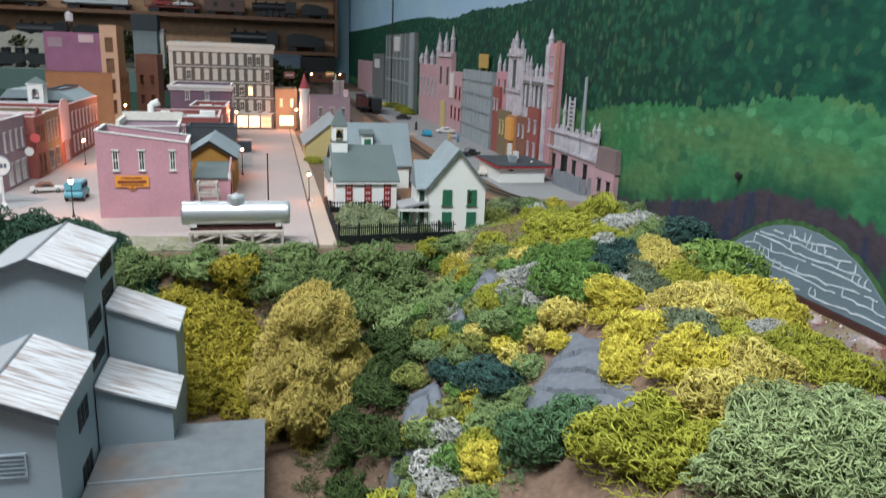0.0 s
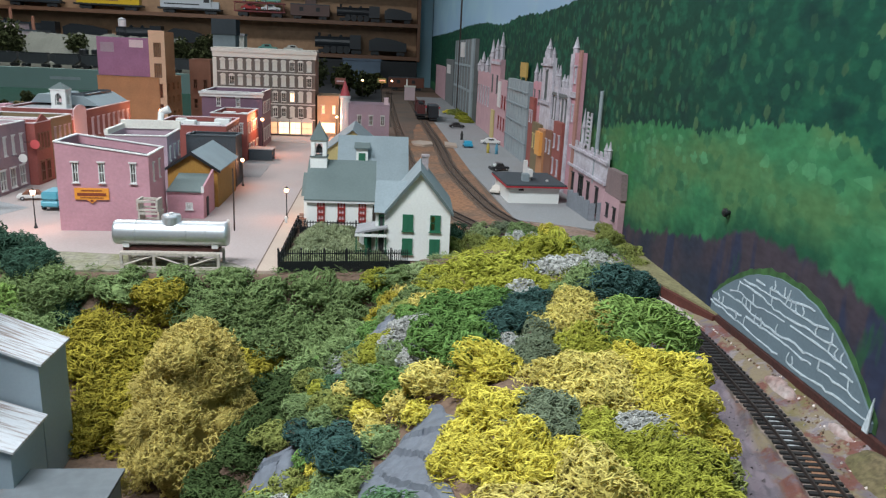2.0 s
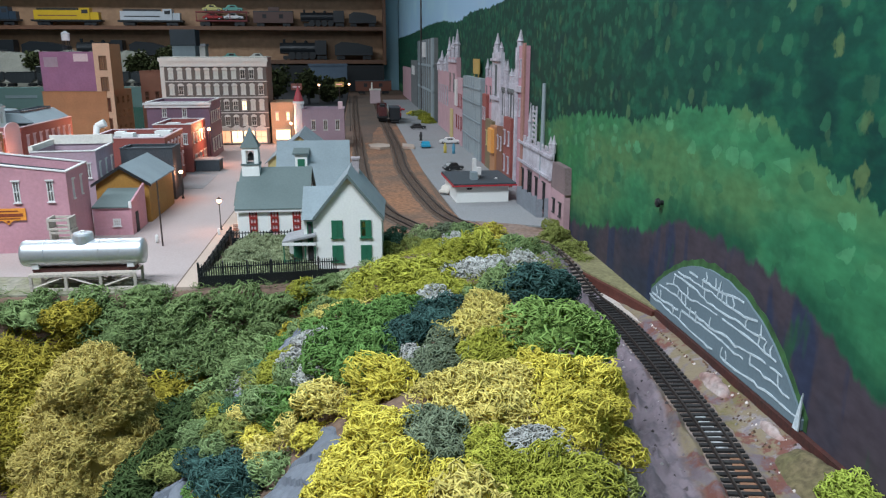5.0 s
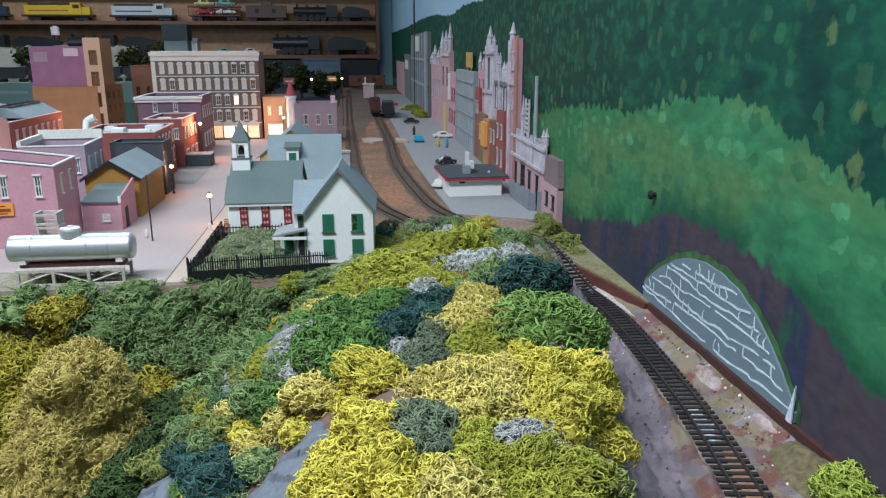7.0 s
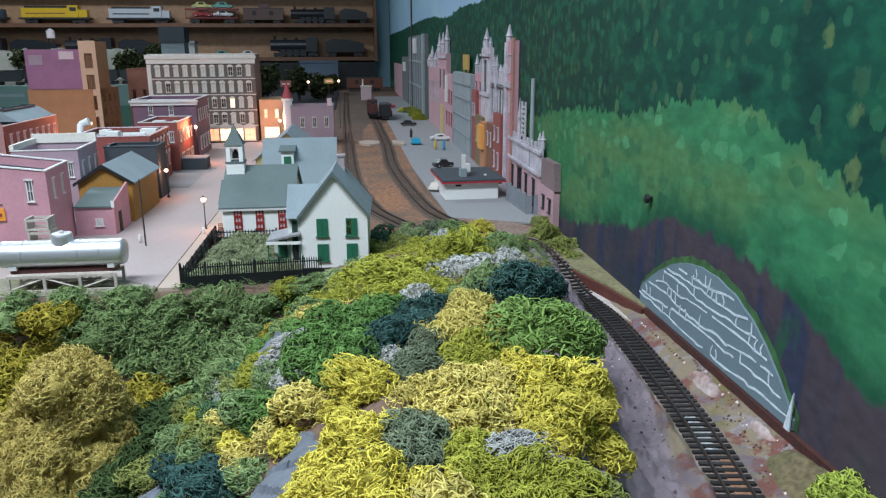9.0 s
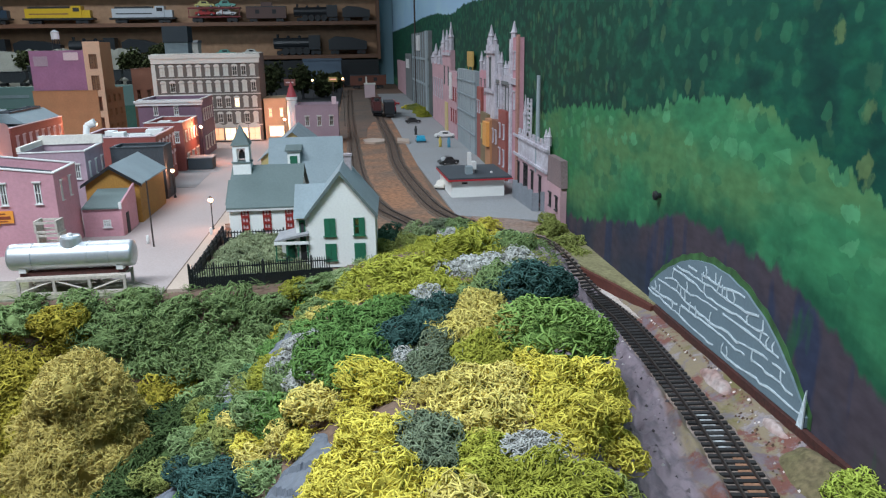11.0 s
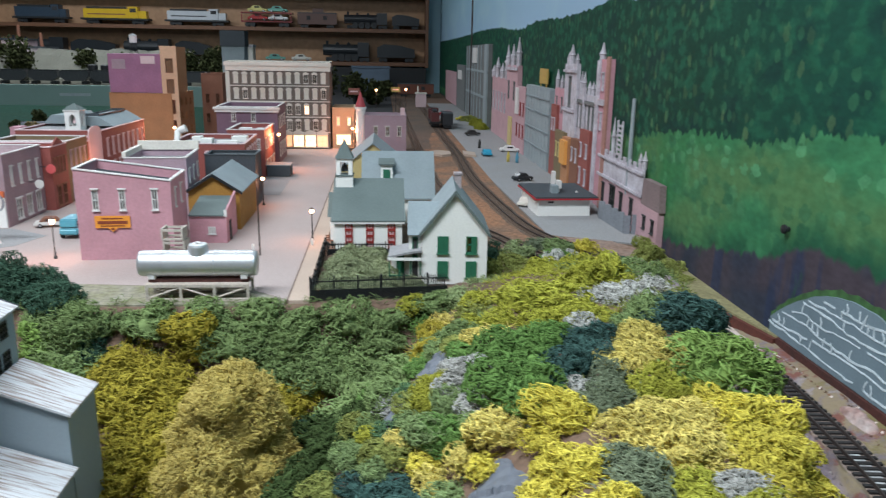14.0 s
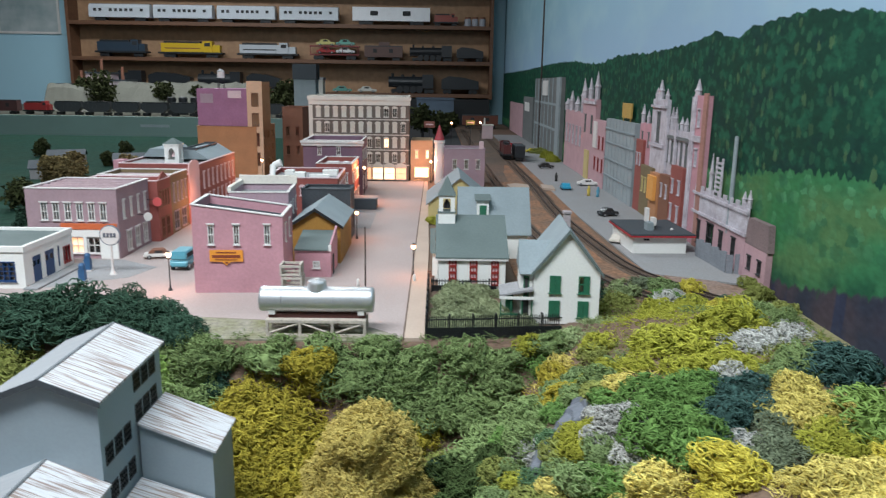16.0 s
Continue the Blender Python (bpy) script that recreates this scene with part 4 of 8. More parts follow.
def bush_mesh(seed, sprigs, thick, span):
    """A mound: an inner mat under a net of forked sprigs that rise out of it, bend over and dive back. Returns both meshes."""
    rnd = random.Random(seed)
    lumps = [(Vector((rnd.gauss(0, 1), rnd.gauss(0, 1), abs(rnd.gauss(0, 0.8)))).normalized(), rnd.uniform(0.08, 0.22)) for _ in range(8)]

    def reach(n):
        return 0.9 + sum(h * max(0.0, (n.dot(c) - 0.72) / 0.28) for c, h in lumps) - 0.1 * max(0.0, -n.z)

    v, f, rings, seg = [], [], 6, 14
    for i in range(rings):
        a = -0.45 + i / (rings - 1) * (0.45 + math.pi * 0.48)
        for k in range(seg):
            n = Vector((math.cos(a) * math.cos(k * math.tau / seg), math.cos(a) * math.sin(k * math.tau / seg), math.sin(a)))
            v.append(tuple(n * reach(n) * 0.54 * rnd.uniform(0.92, 1.08)))
    for i in range(rings - 1):
        for k in range(seg):
            j = (k + 1) % seg
            f.append((i * seg + k, i * seg + j, (i + 1) * seg + j, (i + 1) * seg + k))
    f.append(tuple((rings - 1) * seg + k for k in range(seg)))
    inner = lichen_mesh("inner_mat", v, f)
    inner.materials.append(BUSH_MAT["green"])
    v, f = [], []
    for i in range(sprigs):
        u, w = rnd.uniform(0, math.tau), math.asin(rnd.uniform(-0.12, 1.0))
        n = Vector((math.cos(w) * math.cos(u), math.cos(w) * math.sin(u), math.sin(w)))
        d = n.cross(Vector([rnd.gauss(0, 1) for _ in range(3)])).normalized()
        turn = rnd.uniform(-1.0, 1.0)
        low, top = (0.62, rnd.uniform(0.72, 0.86)) if i < sprigs * 0.35 else (0.72, rnd.uniform(0.86, 1.05))
        length, fat = span * rnd.uniform(0.7, 1.3), thick * rnd.uniform(0.8, 1.2)
        pts, dirs = [], []
        for s in range(4):
            pts.append(n * reach(n) * (low + (top - low) * (0.1, 0.85, 1.0, 0.7)[s]) + Vector([rnd.gauss(0, 0.02) for _ in range(3)]))
            dirs.append((n.copy(), d.copy()))
            n = (n + d * length / 3).normalized()
            d = (Quaternion(n, turn + rnd.gauss(0, 0.5)) @ (d - n * d.dot(n))).normalized()
        tube(v, f, pts, [fat * 1.1, fat, fat, fat * 0.7])
        n, d = dirs[1]
        d = Quaternion(n, rnd.choice((-1, 1)) * rnd.uniform(0.6, 1.2)) @ d
        p0 = n * reach(n) * (low + (top - low) * 0.9)
        tip = (n + d * length * 0.5).normalized()
        tube(v, f, [p0, tip * reach(tip) * (top - 0.03 + rnd.uniform(-0.04, 0.08))], [fat, fat * 0.6])
    sprig = lichen_mesh("foliage", v, f)
    sprig.materials.append(BUSH_MAT["green"])
    return inner, sprig


BUSH_MESH = [bush_mesh(s, 430, 0.0235, 0.37) for s in range(6)]
BUSH_FAR = [bush_mesh(s + 20, 250, 0.029, 0.40) for s in range(5)]
BUSH_BIG = [bush_mesh(s + 40, 520, 0.0198, 0.305) for s in range(4)]
TREE_TUFT = [bush_mesh(s + 60, 360, 0.0205, 0.30) for s in range(5)]
bush_rnd = random.Random(5)
BUSHES = []


def bush(colour, label, x, y, r, z=None, force=False):
    r = max(r * 1.16, 0.0145)
    # bushes deep in the gully: its shade is put into their colour
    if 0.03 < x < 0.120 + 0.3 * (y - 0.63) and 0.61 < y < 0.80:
        colour, label = "gully_shade", "lichen bush deep in the gully, darkened by painted shade"
    if not force and any((q[0] - x) ** 2 + (q[1] - y) ** 2 < (0.55 * max(r, q[2])) ** 2 for q in BUSHES):
        return
    BUSHES.append((x, y, r, colour, label))
    kinds = BUSH_BIG if r > 0.029 else (BUSH_MESH if y < 0.78 and x > 0.16 and r > 0.0185 or colour == "garden" else BUSH_FAR)
    inner, sprig = kinds[bush_rnd.randrange(len(kinds))]
    b = new("lichen_bush")
    b.empty_display_size = 0.01
    zz = (ground(x, y) if z is None else z) - 0.05 * r
    b.matrix_basis = pose(x * S, y * S, zz * S, bush_rnd.uniform(-10, 10), bush_rnd.uniform(-10, 10), bush_rnd.uniform(0, 360)) @ Matrix.Diagonal((r * bush_rnd.uniform(1.1, 1.3), r * bush_rnd.uniform(1.05, 1.25), r * bush_rnd.uniform(0.8, 1.05), 1))
    for ob in (new("inner_mat", inner), new("foliage", sprig)):
        ob.parent = b
        ob.material_slots[0].link = "OBJECT"
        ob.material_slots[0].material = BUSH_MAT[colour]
    tagged(b, label, "bush", "lichen bushes")


for x, y, r in [(0.445, 0.659, 0.033), (0.498, 0.725, 0.023), (0.427, 0.669, 0.018)]:
    bush("leaf", "round leaf-green lichen bush beside the track", x, y, r)
for x, y, r in [(0.297, 0.60, 0.012), (0.295, 0.568, 0.012), (0.288, 0.545, 0.011), (0.258, 0.61, 0.01)]:
    bush("yellow", "small yellow lichen bush beside the rock", x, y, r, None, True)
for x, y, r in [(0.315, 0.609, 0.02), (0.31, 0.547, 0.018), (0.288, 0.534, 0.017), (0.314, 0.49, 0.018), (0.277, 0.519, 0.016), (0.3, 0.479, 0.015), (0.32, 0.466, 0.013), (0.182, 0.621, 0.008), (0.427, 0.589, 0.02), (0.45, 0.588, 0.019), (0.422, 0.545, 0.019), (0.45, 0.56, 0.017), (0.421, 0.605, 0.013), (0.489, 0.646, 0.014), (0.457, 0.542, 0.018), (0.424, 0.515, 0.015), (0.467, 0.545, 0.013), (0.486, 0.625, 0.012), (0.354, 0.477, 0.013), (0.338, 0.473, 0.015), (0.511, 1.281, 0.017), (0.171, 0.526, 0.019), (0.22, 0.642, 0.013)]:
    bush("yellow", "bright yellow lichen bush on the hillside", x, y, r)
for x, y, r in [(0.271, 0.632, 0.02), (0.223, 0.626, 0.014), (0.245, 0.627, 0.015), (0.203, 0.677, 0.01), (0.348, 0.588, 0.01), (0.399, 0.713, 0.016), (0.385, 0.672, 0.019), (0.407, 0.675, 0.016), (0.369, 0.673, 0.013), (0.371, 0.583, 0.02), (0.395, 0.583, 0.018), (0.376, 0.545, 0.018), (0.398, 0.548, 0.015), (0.359, 0.565, 0.015), (0.25, 0.986, 0.015), (0.273, 0.766, 0.011), (0.304, 0.423, 0.021), (0.351, 0.446, 0.02), (0.31, 0.405, 0.012)]:
    bush("golden", "pale golden lichen bush on the hillside", x, y, r)
for x, y, r in [(0.228, 0.703, 0.014), (0.383, 0.63, 0.016), (0.404, 0.627, 0.015), (0.369, 0.511, 0.016), (0.369, 0.487, 0.012), (0.39, 0.475, 0.017), (0.415, 0.471, 0.018), (0.396, 0.451, 0.016), (0.373, 0.457, 0.014), (0.324, 0.835, 0.023), (0.358, 0.828, 0.025), (0.4, 0.888, 0.024), (0.364, 0.774, 0.02), (0.332, 0.783, 0.016), (0.425, 0.887, 0.022), (0.303, 0.973, 0.02), (0.295, 0.801, 0.014), (0.379, 0.765, 0.015), (0.22, 1.032, 0.015), (0.243, 0.447, 0.03), (0.224, 0.449, 0.022), (0.27, 0.434, 0.025), (0.257, 0.408, 0.022), (0.277, 0.395, 0.02)]:
    bush("olive", "olive yellow-green lichen bush on the hill", x, y, r)
for x, y, r in [(0.174, 0.552, 0.017), (0.129, 0.622, 0.014), (0.101, 0.575, 0.021), (0.124, 0.543, 0.015), (0.175, 0.593, 0.013), (0.402, 0.421, 0.019), (0.229, 0.721, 0.016), (0.269, 0.843, 0.015), (0.179, 0.715, 0.011), (0.277, 0.833, 0.014)]:
    bush("olive", "olive yellow-green lichen bush on the hill", x, y, r)
for x, y, r in [(0.235, 0.652, 0.019), (0.171, 0.635, 0.012), (0.289, 0.728, 0.021), (0.28, 0.668, 0.022), (0.3, 0.66, 0.019), (0.266, 0.668, 0.014), (0.293, 0.639, 0.015), (0.319, 0.733, 0.017), (0.337, 0.743, 0.014), (0.312, 0.694, 0.014), (0.238, 1.016, 0.018)]:
    bush("green", "fresh green lichen bush on the hillside", x, y, r)
for x, y, r in [(0.182, 0.639, 0.018), (0.206, 0.608, 0.02), (0.199, 0.641, 0.014), (0.164, 0.663, 0.012), (0.333, 0.687, 0.018), (0.351, 0.682, 0.016), (0.354, 0.727, 0.014), (0.374, 0.727, 0.012), (0.324, 0.657, 0.013), (0.312, 0.678, 0.008), (0.453, 0.752, 0.029), (0.434, 0.737, 0.018), (0.473, 0.755, 0.019)]:
    bush("teal", "dark blue-green lichen bush on the hillside", x, y, r)
for x, y, r in [(0.249, 0.733, 0.014), (0.243, 0.706, 0.014), (0.256, 0.668, 0.008), (0.334, 0.641, 0.011), (0.364, 0.75, 0.009), (0.4, 0.51, 0.016), (0.408, 0.819, 0.016), (0.437, 0.832, 0.016), (0.466, 0.856, 0.016), (0.393, 0.814, 0.01), (0.477, 1.243, 0.013), (0.14, 0.571, 0.02), (0.156, 0.599, 0.015), (0.136, 0.534, 0.017), (0.261, 0.702, 0.017), (0.19, 0.748, 0.013)]:
    bush("grey", "greyish white lichen bush on the hillside", x, y, r)
for x, y, r in [(0.212, 0.692, 0.014), (0.182, 0.665, 0.014), (0.464, 1.283, 0.023), (0.072, 0.635, 0.022), (0.08, 0.605, 0.019), (0.224, 0.666, 0.019)]:
    bush("sage", "pale sage-green lichen bush on the hill", x, y, r)
for x, y, r in [(0.392, 1.251, 0.023), (0.274, 1.046, 0.018), (0.321, 0.375, 0.026), (0.357, 0.368, 0.027), (0.296, 0.365, 0.023), (0.31, 0.335, 0.026), (0.342, 0.331, 0.023), (0.276, 0.362, 0.019), (0.29, 0.329, 0.022), (0.304, 0.304, 0.022)]:
    bush("palesage", "pale grey-green lichen bush on the hill", x, y, r)
for x, y, r in [(0.347, 0.622, 0.016), (0.36, 0.655, 0.013), (0.342, 0.523, 0.019), (0.335, 0.502, 0.014), (0.336, 0.546, 0.013), (0.439, 1.309, 0.019), (0.112, 0.686, 0.023)]:
    bush("slate", "dull grey-green lichen bush on the hillside", x, y, r)
for x, y, r in [(0.208, 0.512, 0.026), (0.234, 0.497, 0.023), (0.192, 0.517, 0.014), (0.19, 0.705, 0.013), (0.209, 0.743, 0.011)]:
    bush("sea", "dark sea-green lichen bush on the hillside", x, y, r)
for x, y, r in [(0.246, 0.956, 0.019), (0.222, 0.879, 0.012), (0.248, 0.909, 0.012)]:
    bush("gold", "gold-brown lichen bush beside a rock", x, y, r)
for x, y, r in [(0.424, 0.752, 0.019), (0.401, 0.743, 0.013), (0.477, 0.951, 0.017), (0.483, 0.918, 0.014), (0.245, 1.032, 0.02), (0.26, 1.04, 0.015)]:
    bush("mid", "mid-green lichen bush on the hill", x, y, r)
for x, y, r in [(0.201, 0.667, 0.015), (0.431, 0.468, 0.014), (0.339, 1.178, 0.018), (0.38, 1.21, 0.017), (0.134, 0.716, 0.018), (0.254, 0.776, 0.014), (0.294, 0.957, 0.018)]:
    bush("oliveg", "olive-green lichen bush on the hillside", x, y, r)
# dark hedge green stands in for the shade beside the tan tree
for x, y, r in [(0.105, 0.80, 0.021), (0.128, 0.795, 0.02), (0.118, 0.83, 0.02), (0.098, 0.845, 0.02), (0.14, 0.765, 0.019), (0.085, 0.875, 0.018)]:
    bush("hedge", "lichen bush in the gully, darkened for the shade there", x, y, r)
for x, y, r in [(0.068, 0.945, 0.024), (0.086, 0.955, 0.02)]:
    bush("gold", "gold-brown lichen bush in the gully", x, y, r, None, True)
for x, y, r in [(0.108, 0.925, 0.016), (0.126, 0.924, 0.014)]:
    bush("oliveg", "olive-green lichen bush in the gully", x, y, r, None, True)
bush("lime", "bright lime-green lichen bush at the foot of the wall", 0.633, 0.533, 0.02)
for x, y, r in [(0.618, 1.145, 0.026), (0.60, 1.18, 0.019), (0.625, 1.20, 0.02), (0.598, 1.25, 0.017), (0.62, 1.27, 0.016)]:
    bush("oliveg", "olive-green lichen bush at the foot of the wall", x, y, r)
for x, y, r in [(0.008, 1.007, 0.031), (0.061, 1.002, 0.031), (0.109, 0.994, 0.03), (0.164, 0.988, 0.03), (0.207, 0.911, 0.024), (0.098, 0.975, 0.029), (0.162, 0.87, 0.025), (0.205, 0.816, 0.021), (0.051, 0.983, 0.027), (0.027, 1.018, 0.024), (0.14, 1.02, 0.023), (0.189, 1.021, 0.021), (0.073, 1.018, 0.023), (0.128, 0.888, 0.024), (0.192, 0.748, 0.017), (-0.098, 1.02, 0.025), (-0.034, 1.026, 0.022), (-0.185, 1.021, 0.031), (-0.186, 0.994, 0.031), (-0.194, 0.973, 0.027), (0.055, 1.009, 0.026), (0.097, 0.995, 0.026), (0.138, 0.974, 0.029), (0.159, 0.883, 0.026), (0.123, 0.881, 0.03), (0.098, 0.96, 0.029), (0.182, 0.872, 0.023), (0.15, 0.818, 0.025), (0.012, 1.021, 0.023), (0.181, 1.006, 0.026)]:
    bush("mid", "mid-green lichen bush on the gully bank", x, y, r)
for x, y, r in [(0.139, 1.016, 0.026), (0.193, 0.771, 0.02), (0.04, 1.031, 0.017), (0.22, 0.896, 0.02)]:
    bush("mid", "mid-green lichen bush on the gully bank", x, y, r)
for x, y, r in [(-0.106, 0.998, 0.037), (-0.073, 0.97, 0.036), (-0.043, 1.006, 0.025), (0.063, 0.949, 0.03), (0.126, 0.837, 0.016), (-0.123, 0.989, 0.034), (-0.082, 0.99, 0.034), (-0.123, 0.957, 0.037), (-0.092, 0.937, 0.037), (-0.042, 1.005, 0.024), (-0.064, 0.964, 0.033), (-0.147, 0.975, 0.03), (0.111, 0.872, 0.02), (0.235, 0.841, 0.02), (-0.092, 0.904, 0.032), (-0.093, 0.97, 0.037), (-0.055, 0.937, 0.036), (-0.065, 0.884, 0.034), (-0.036, 0.842, 0.029), (-0.094, 0.845, 0.026)]:
    bush("gold", "gold-brown lichen bush in the gully", x, y, r)
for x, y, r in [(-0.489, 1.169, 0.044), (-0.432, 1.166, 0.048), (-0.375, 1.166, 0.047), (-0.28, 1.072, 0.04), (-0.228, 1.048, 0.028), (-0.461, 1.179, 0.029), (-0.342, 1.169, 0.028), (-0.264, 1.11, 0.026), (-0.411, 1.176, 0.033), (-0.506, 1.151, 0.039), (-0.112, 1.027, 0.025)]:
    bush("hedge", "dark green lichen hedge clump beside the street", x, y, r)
for x, y, r in [(-0.48, 1.145, 0.039), (-0.439, 1.141, 0.033), (-0.484, 1.119, 0.038)]:
    bush("oliveg", "olive-green lichen bush on the gully bank", x, y, r)
# those deep in the gully get the painted shade colour in bush()
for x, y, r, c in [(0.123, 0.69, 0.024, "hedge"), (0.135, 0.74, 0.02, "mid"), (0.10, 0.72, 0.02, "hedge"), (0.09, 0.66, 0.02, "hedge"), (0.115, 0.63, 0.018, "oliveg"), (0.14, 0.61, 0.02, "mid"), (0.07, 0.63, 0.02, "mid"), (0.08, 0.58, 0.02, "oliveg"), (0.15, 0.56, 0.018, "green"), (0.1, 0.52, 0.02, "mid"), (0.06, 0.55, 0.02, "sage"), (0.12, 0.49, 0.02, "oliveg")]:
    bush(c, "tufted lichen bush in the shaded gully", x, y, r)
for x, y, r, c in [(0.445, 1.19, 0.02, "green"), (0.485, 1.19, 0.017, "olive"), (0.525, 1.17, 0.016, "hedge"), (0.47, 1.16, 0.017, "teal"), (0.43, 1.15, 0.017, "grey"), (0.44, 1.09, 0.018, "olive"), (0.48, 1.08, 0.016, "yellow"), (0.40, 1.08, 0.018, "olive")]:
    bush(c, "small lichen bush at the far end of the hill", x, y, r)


def ground_cover(n):
    """Loose lichen between the bushes, in the colour of the nearest one."""
    rnd = random.Random(21)
    made = {}
    for _ in range(n):
        x, y = rnd.uniform(-0.5, 0.53), rnd.uniform(0.2, 1.19)
        front_line = 1.045 + 0.15 * smooth(0.25, 0.36, -x) + 0.05 * smooth(0.25, 0.34, x)
        if x > 0.475 + 0.2 * (y - 0.54) - 0.03 or (x < 0.02 and y < 0.84) or (y > front_line - 0.004 and x < 0.3):
            continue
        if noise.noise((x * 14, y * 14, 2)) < -0.45 or in_rock(x, y, 0.003) or (x < 0.22 and y < 0.475):
            continue
        q = min(BUSHES, key=lambda w: (w[0] - x) ** 2 + (w[1] - y) ** 2)
        if math.hypot(q[0] - x, q[1] - y) < q[2] * 0.6:
            continue
        col = "oliveg" if q[3] == "grey" else q[3]
        v, f = made.setdefault(col, ([], []))
        hump = 0.006 + 0.006 * noise.noise((x * 60, y * 60, 4))
        for _ in range(4):
            p = Vector((x + rnd.gauss(0, 0.003), y + rnd.gauss(0, 0.003), ground(x, y) + rnd.uniform(0.0, 1.0) * hump))
            d = Vector((rnd.gauss(0, 1), rnd.gauss(0, 1), rnd.uniform(-0.2, 0.7))).normalized()
            strand(v, f, p, d, Vector((0, 0, 1)), rnd.uniform(0.00038, 0.00052), rnd.uniform(0.006, 0.011), rnd, 0.9, 2)
    for col, (v, f) in made.items():
        me = lichen_mesh("lichen_ground_cover", v, f)
        me.materials.append(BUSH_MAT[col])
        tagged(new("lichen_ground_cover", me), "loose matted lichen covering the ground between bushes", "ground cover", kind="stuff")


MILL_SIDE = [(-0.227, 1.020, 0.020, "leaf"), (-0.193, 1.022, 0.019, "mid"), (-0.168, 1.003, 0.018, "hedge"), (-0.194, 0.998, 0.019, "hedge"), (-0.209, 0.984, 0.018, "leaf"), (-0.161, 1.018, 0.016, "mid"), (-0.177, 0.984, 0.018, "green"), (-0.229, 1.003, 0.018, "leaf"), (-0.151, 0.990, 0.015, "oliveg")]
# rock faces: their outlines in the plan
ROCKS = [[(0.269, 0.617), (0.290, 0.585), (0.278, 0.545), (0.264, 0.51), (0.276, 0.478), (0.262, 0.466), (0.238, 0.50), (0.201, 0.538), (0.211, 0.578), (0.243, 0.596)],
         [(0.159, 0.666), (0.127, 0.670), (0.093, 0.607), (0.104, 0.593), (0.135, 0.603), (0.158, 0.625)],
         [(0.240, 0.800), (0.252, 0.79), (0.242, 0.742), (0.212, 0.732), (0.186, 0.697), (0.176, 0.705), (0.193, 0.747), (0.222, 0.776)]]


def in_rock(x, y, margin):
    for poly in ROCKS:
        cx, cy = sum(p[0] for p in poly) / len(poly), sum(p[1] for p in poly) / len(poly)
        far = math.hypot(x - cx, y - cy)
        k = max(0.0, 1 - margin / max(far, 1e-6))
        px, py, odd = cx + (x - cx) * k, cy + (y - cy) * k, False
        for (x0, y0), (x1, y1) in zip(poly, poly[1:] + poly[:1]):
            if (y0 > py) != (y1 > py) and px < x0 + (py - y0) / (y1 - y0) * (x1 - x0):
                odd = not odd
        if odd:
            return True
    return False


def rock(poly, label, seed, rise=0.010):
    """A plaster rock face: broad flat facets over the slope, chipped at the rim."""
    cx, cy = sum(p[0] for p in poly) / len(poly), sum(p[1] for p in poly) / len(poly)
    rim = []
    for (x0, y0), (x1, y1) in zip(poly, poly[1:] + poly[:1]):
        for k in range(8):
            t = k / 8
            rim.append((x0 + (x1 - x0) * t + 0.003 * noise.noise((x0 * 90 + t * 4, y0 * 70, seed)), y0 + (y1 - y0) * t + 0.003 * noise.noise((x0 * 80, y0 * 60 + t * 4, seed + 5))))
    v, f, rings, n = [], [], 26, len(rim)
    for j in range(rings):
        s = 0.02 + 0.98 * j / (rings - 1)
        for x, y in rim:
            px, py = cx + (x - cx) * s, cy + (y - cy) * s
            step = math.floor((px * 26 + py * 11 + 1.1 * noise.noise((px * 22, py * 15, seed))) * 1.6) / 1.6 - (px * 26 + py * 11)
            lift = rise + step * 0.006 + noise.noise((px * 45, py * 30, seed)) * 0.004 + noise.noise((px * 170, py * 130, seed)) * 0.0012
            v.append((px * S, py * S, (ground(px, py) + lift * (1 - s ** 8) - 0.006 * s ** 8) * S))
    for j in range(rings - 1):
        for i in range(n):
            k = (i + 1) % n
            f.append((j * n + i, j * n + k, (j + 1) * n + k, (j + 1) * n + i))
    f.append(tuple(range(n - 1, -1, -1)))
    me = bpy.data.meshes.new("rock_outcrop")
    me.from_pydata(v, [], f)
    me.materials.append(M["rock"])
    tagged(new("rock_outcrop", me), label, "rock", "rock outcrops")


for i, outline in enumerate(ROCKS):
    rock(outline, ("broad blue-grey painted plaster rock face on the hillside", "low blue-grey painted rock face in the gully", "narrow blue-grey painted rock edge on the hillside")[i], i, (0.010, 0.012, 0.016)[i])
for x, y, r, c in MILL_SIDE:
    bush(c, "lichen bush on the bank behind the mill", x, y, r)
for k in range(13):
    bush("mid", "mid-green lichen bush along the edge of the town", -0.235 + k * 0.036, 1.024 + 0.006 * math.sin(k * 2.1), 0.0165, None, True)
bush("gold", "round gold-brown lichen ball on the gully bank", -0.05, 0.995, 0.024, -0.02, True)
gully_rnd = random.Random(8)
for k in range(900):
    x, y = gully_rnd.uniform(0.05, 0.27), gully_rnd.uniform(0.49, 0.92)
    if len(BUSHES) < 330 and not in_rock(x, y, 0.004) and (x - 0.04) ** 2 + (y - 0.79) ** 2 > 0.08 ** 2 and all((q[0] - x) ** 2 + (q[1] - y) ** 2 > (q[2] * 0.95) ** 2 for q in BUSHES):
        bush(gully_rnd.choice(("sage", "mid", "mid", "oliveg", "green", "sage")), "low green lichen bush on the gully side", x, y, gully_rnd.uniform(0.013, 0.017))
ground_cover(20000)


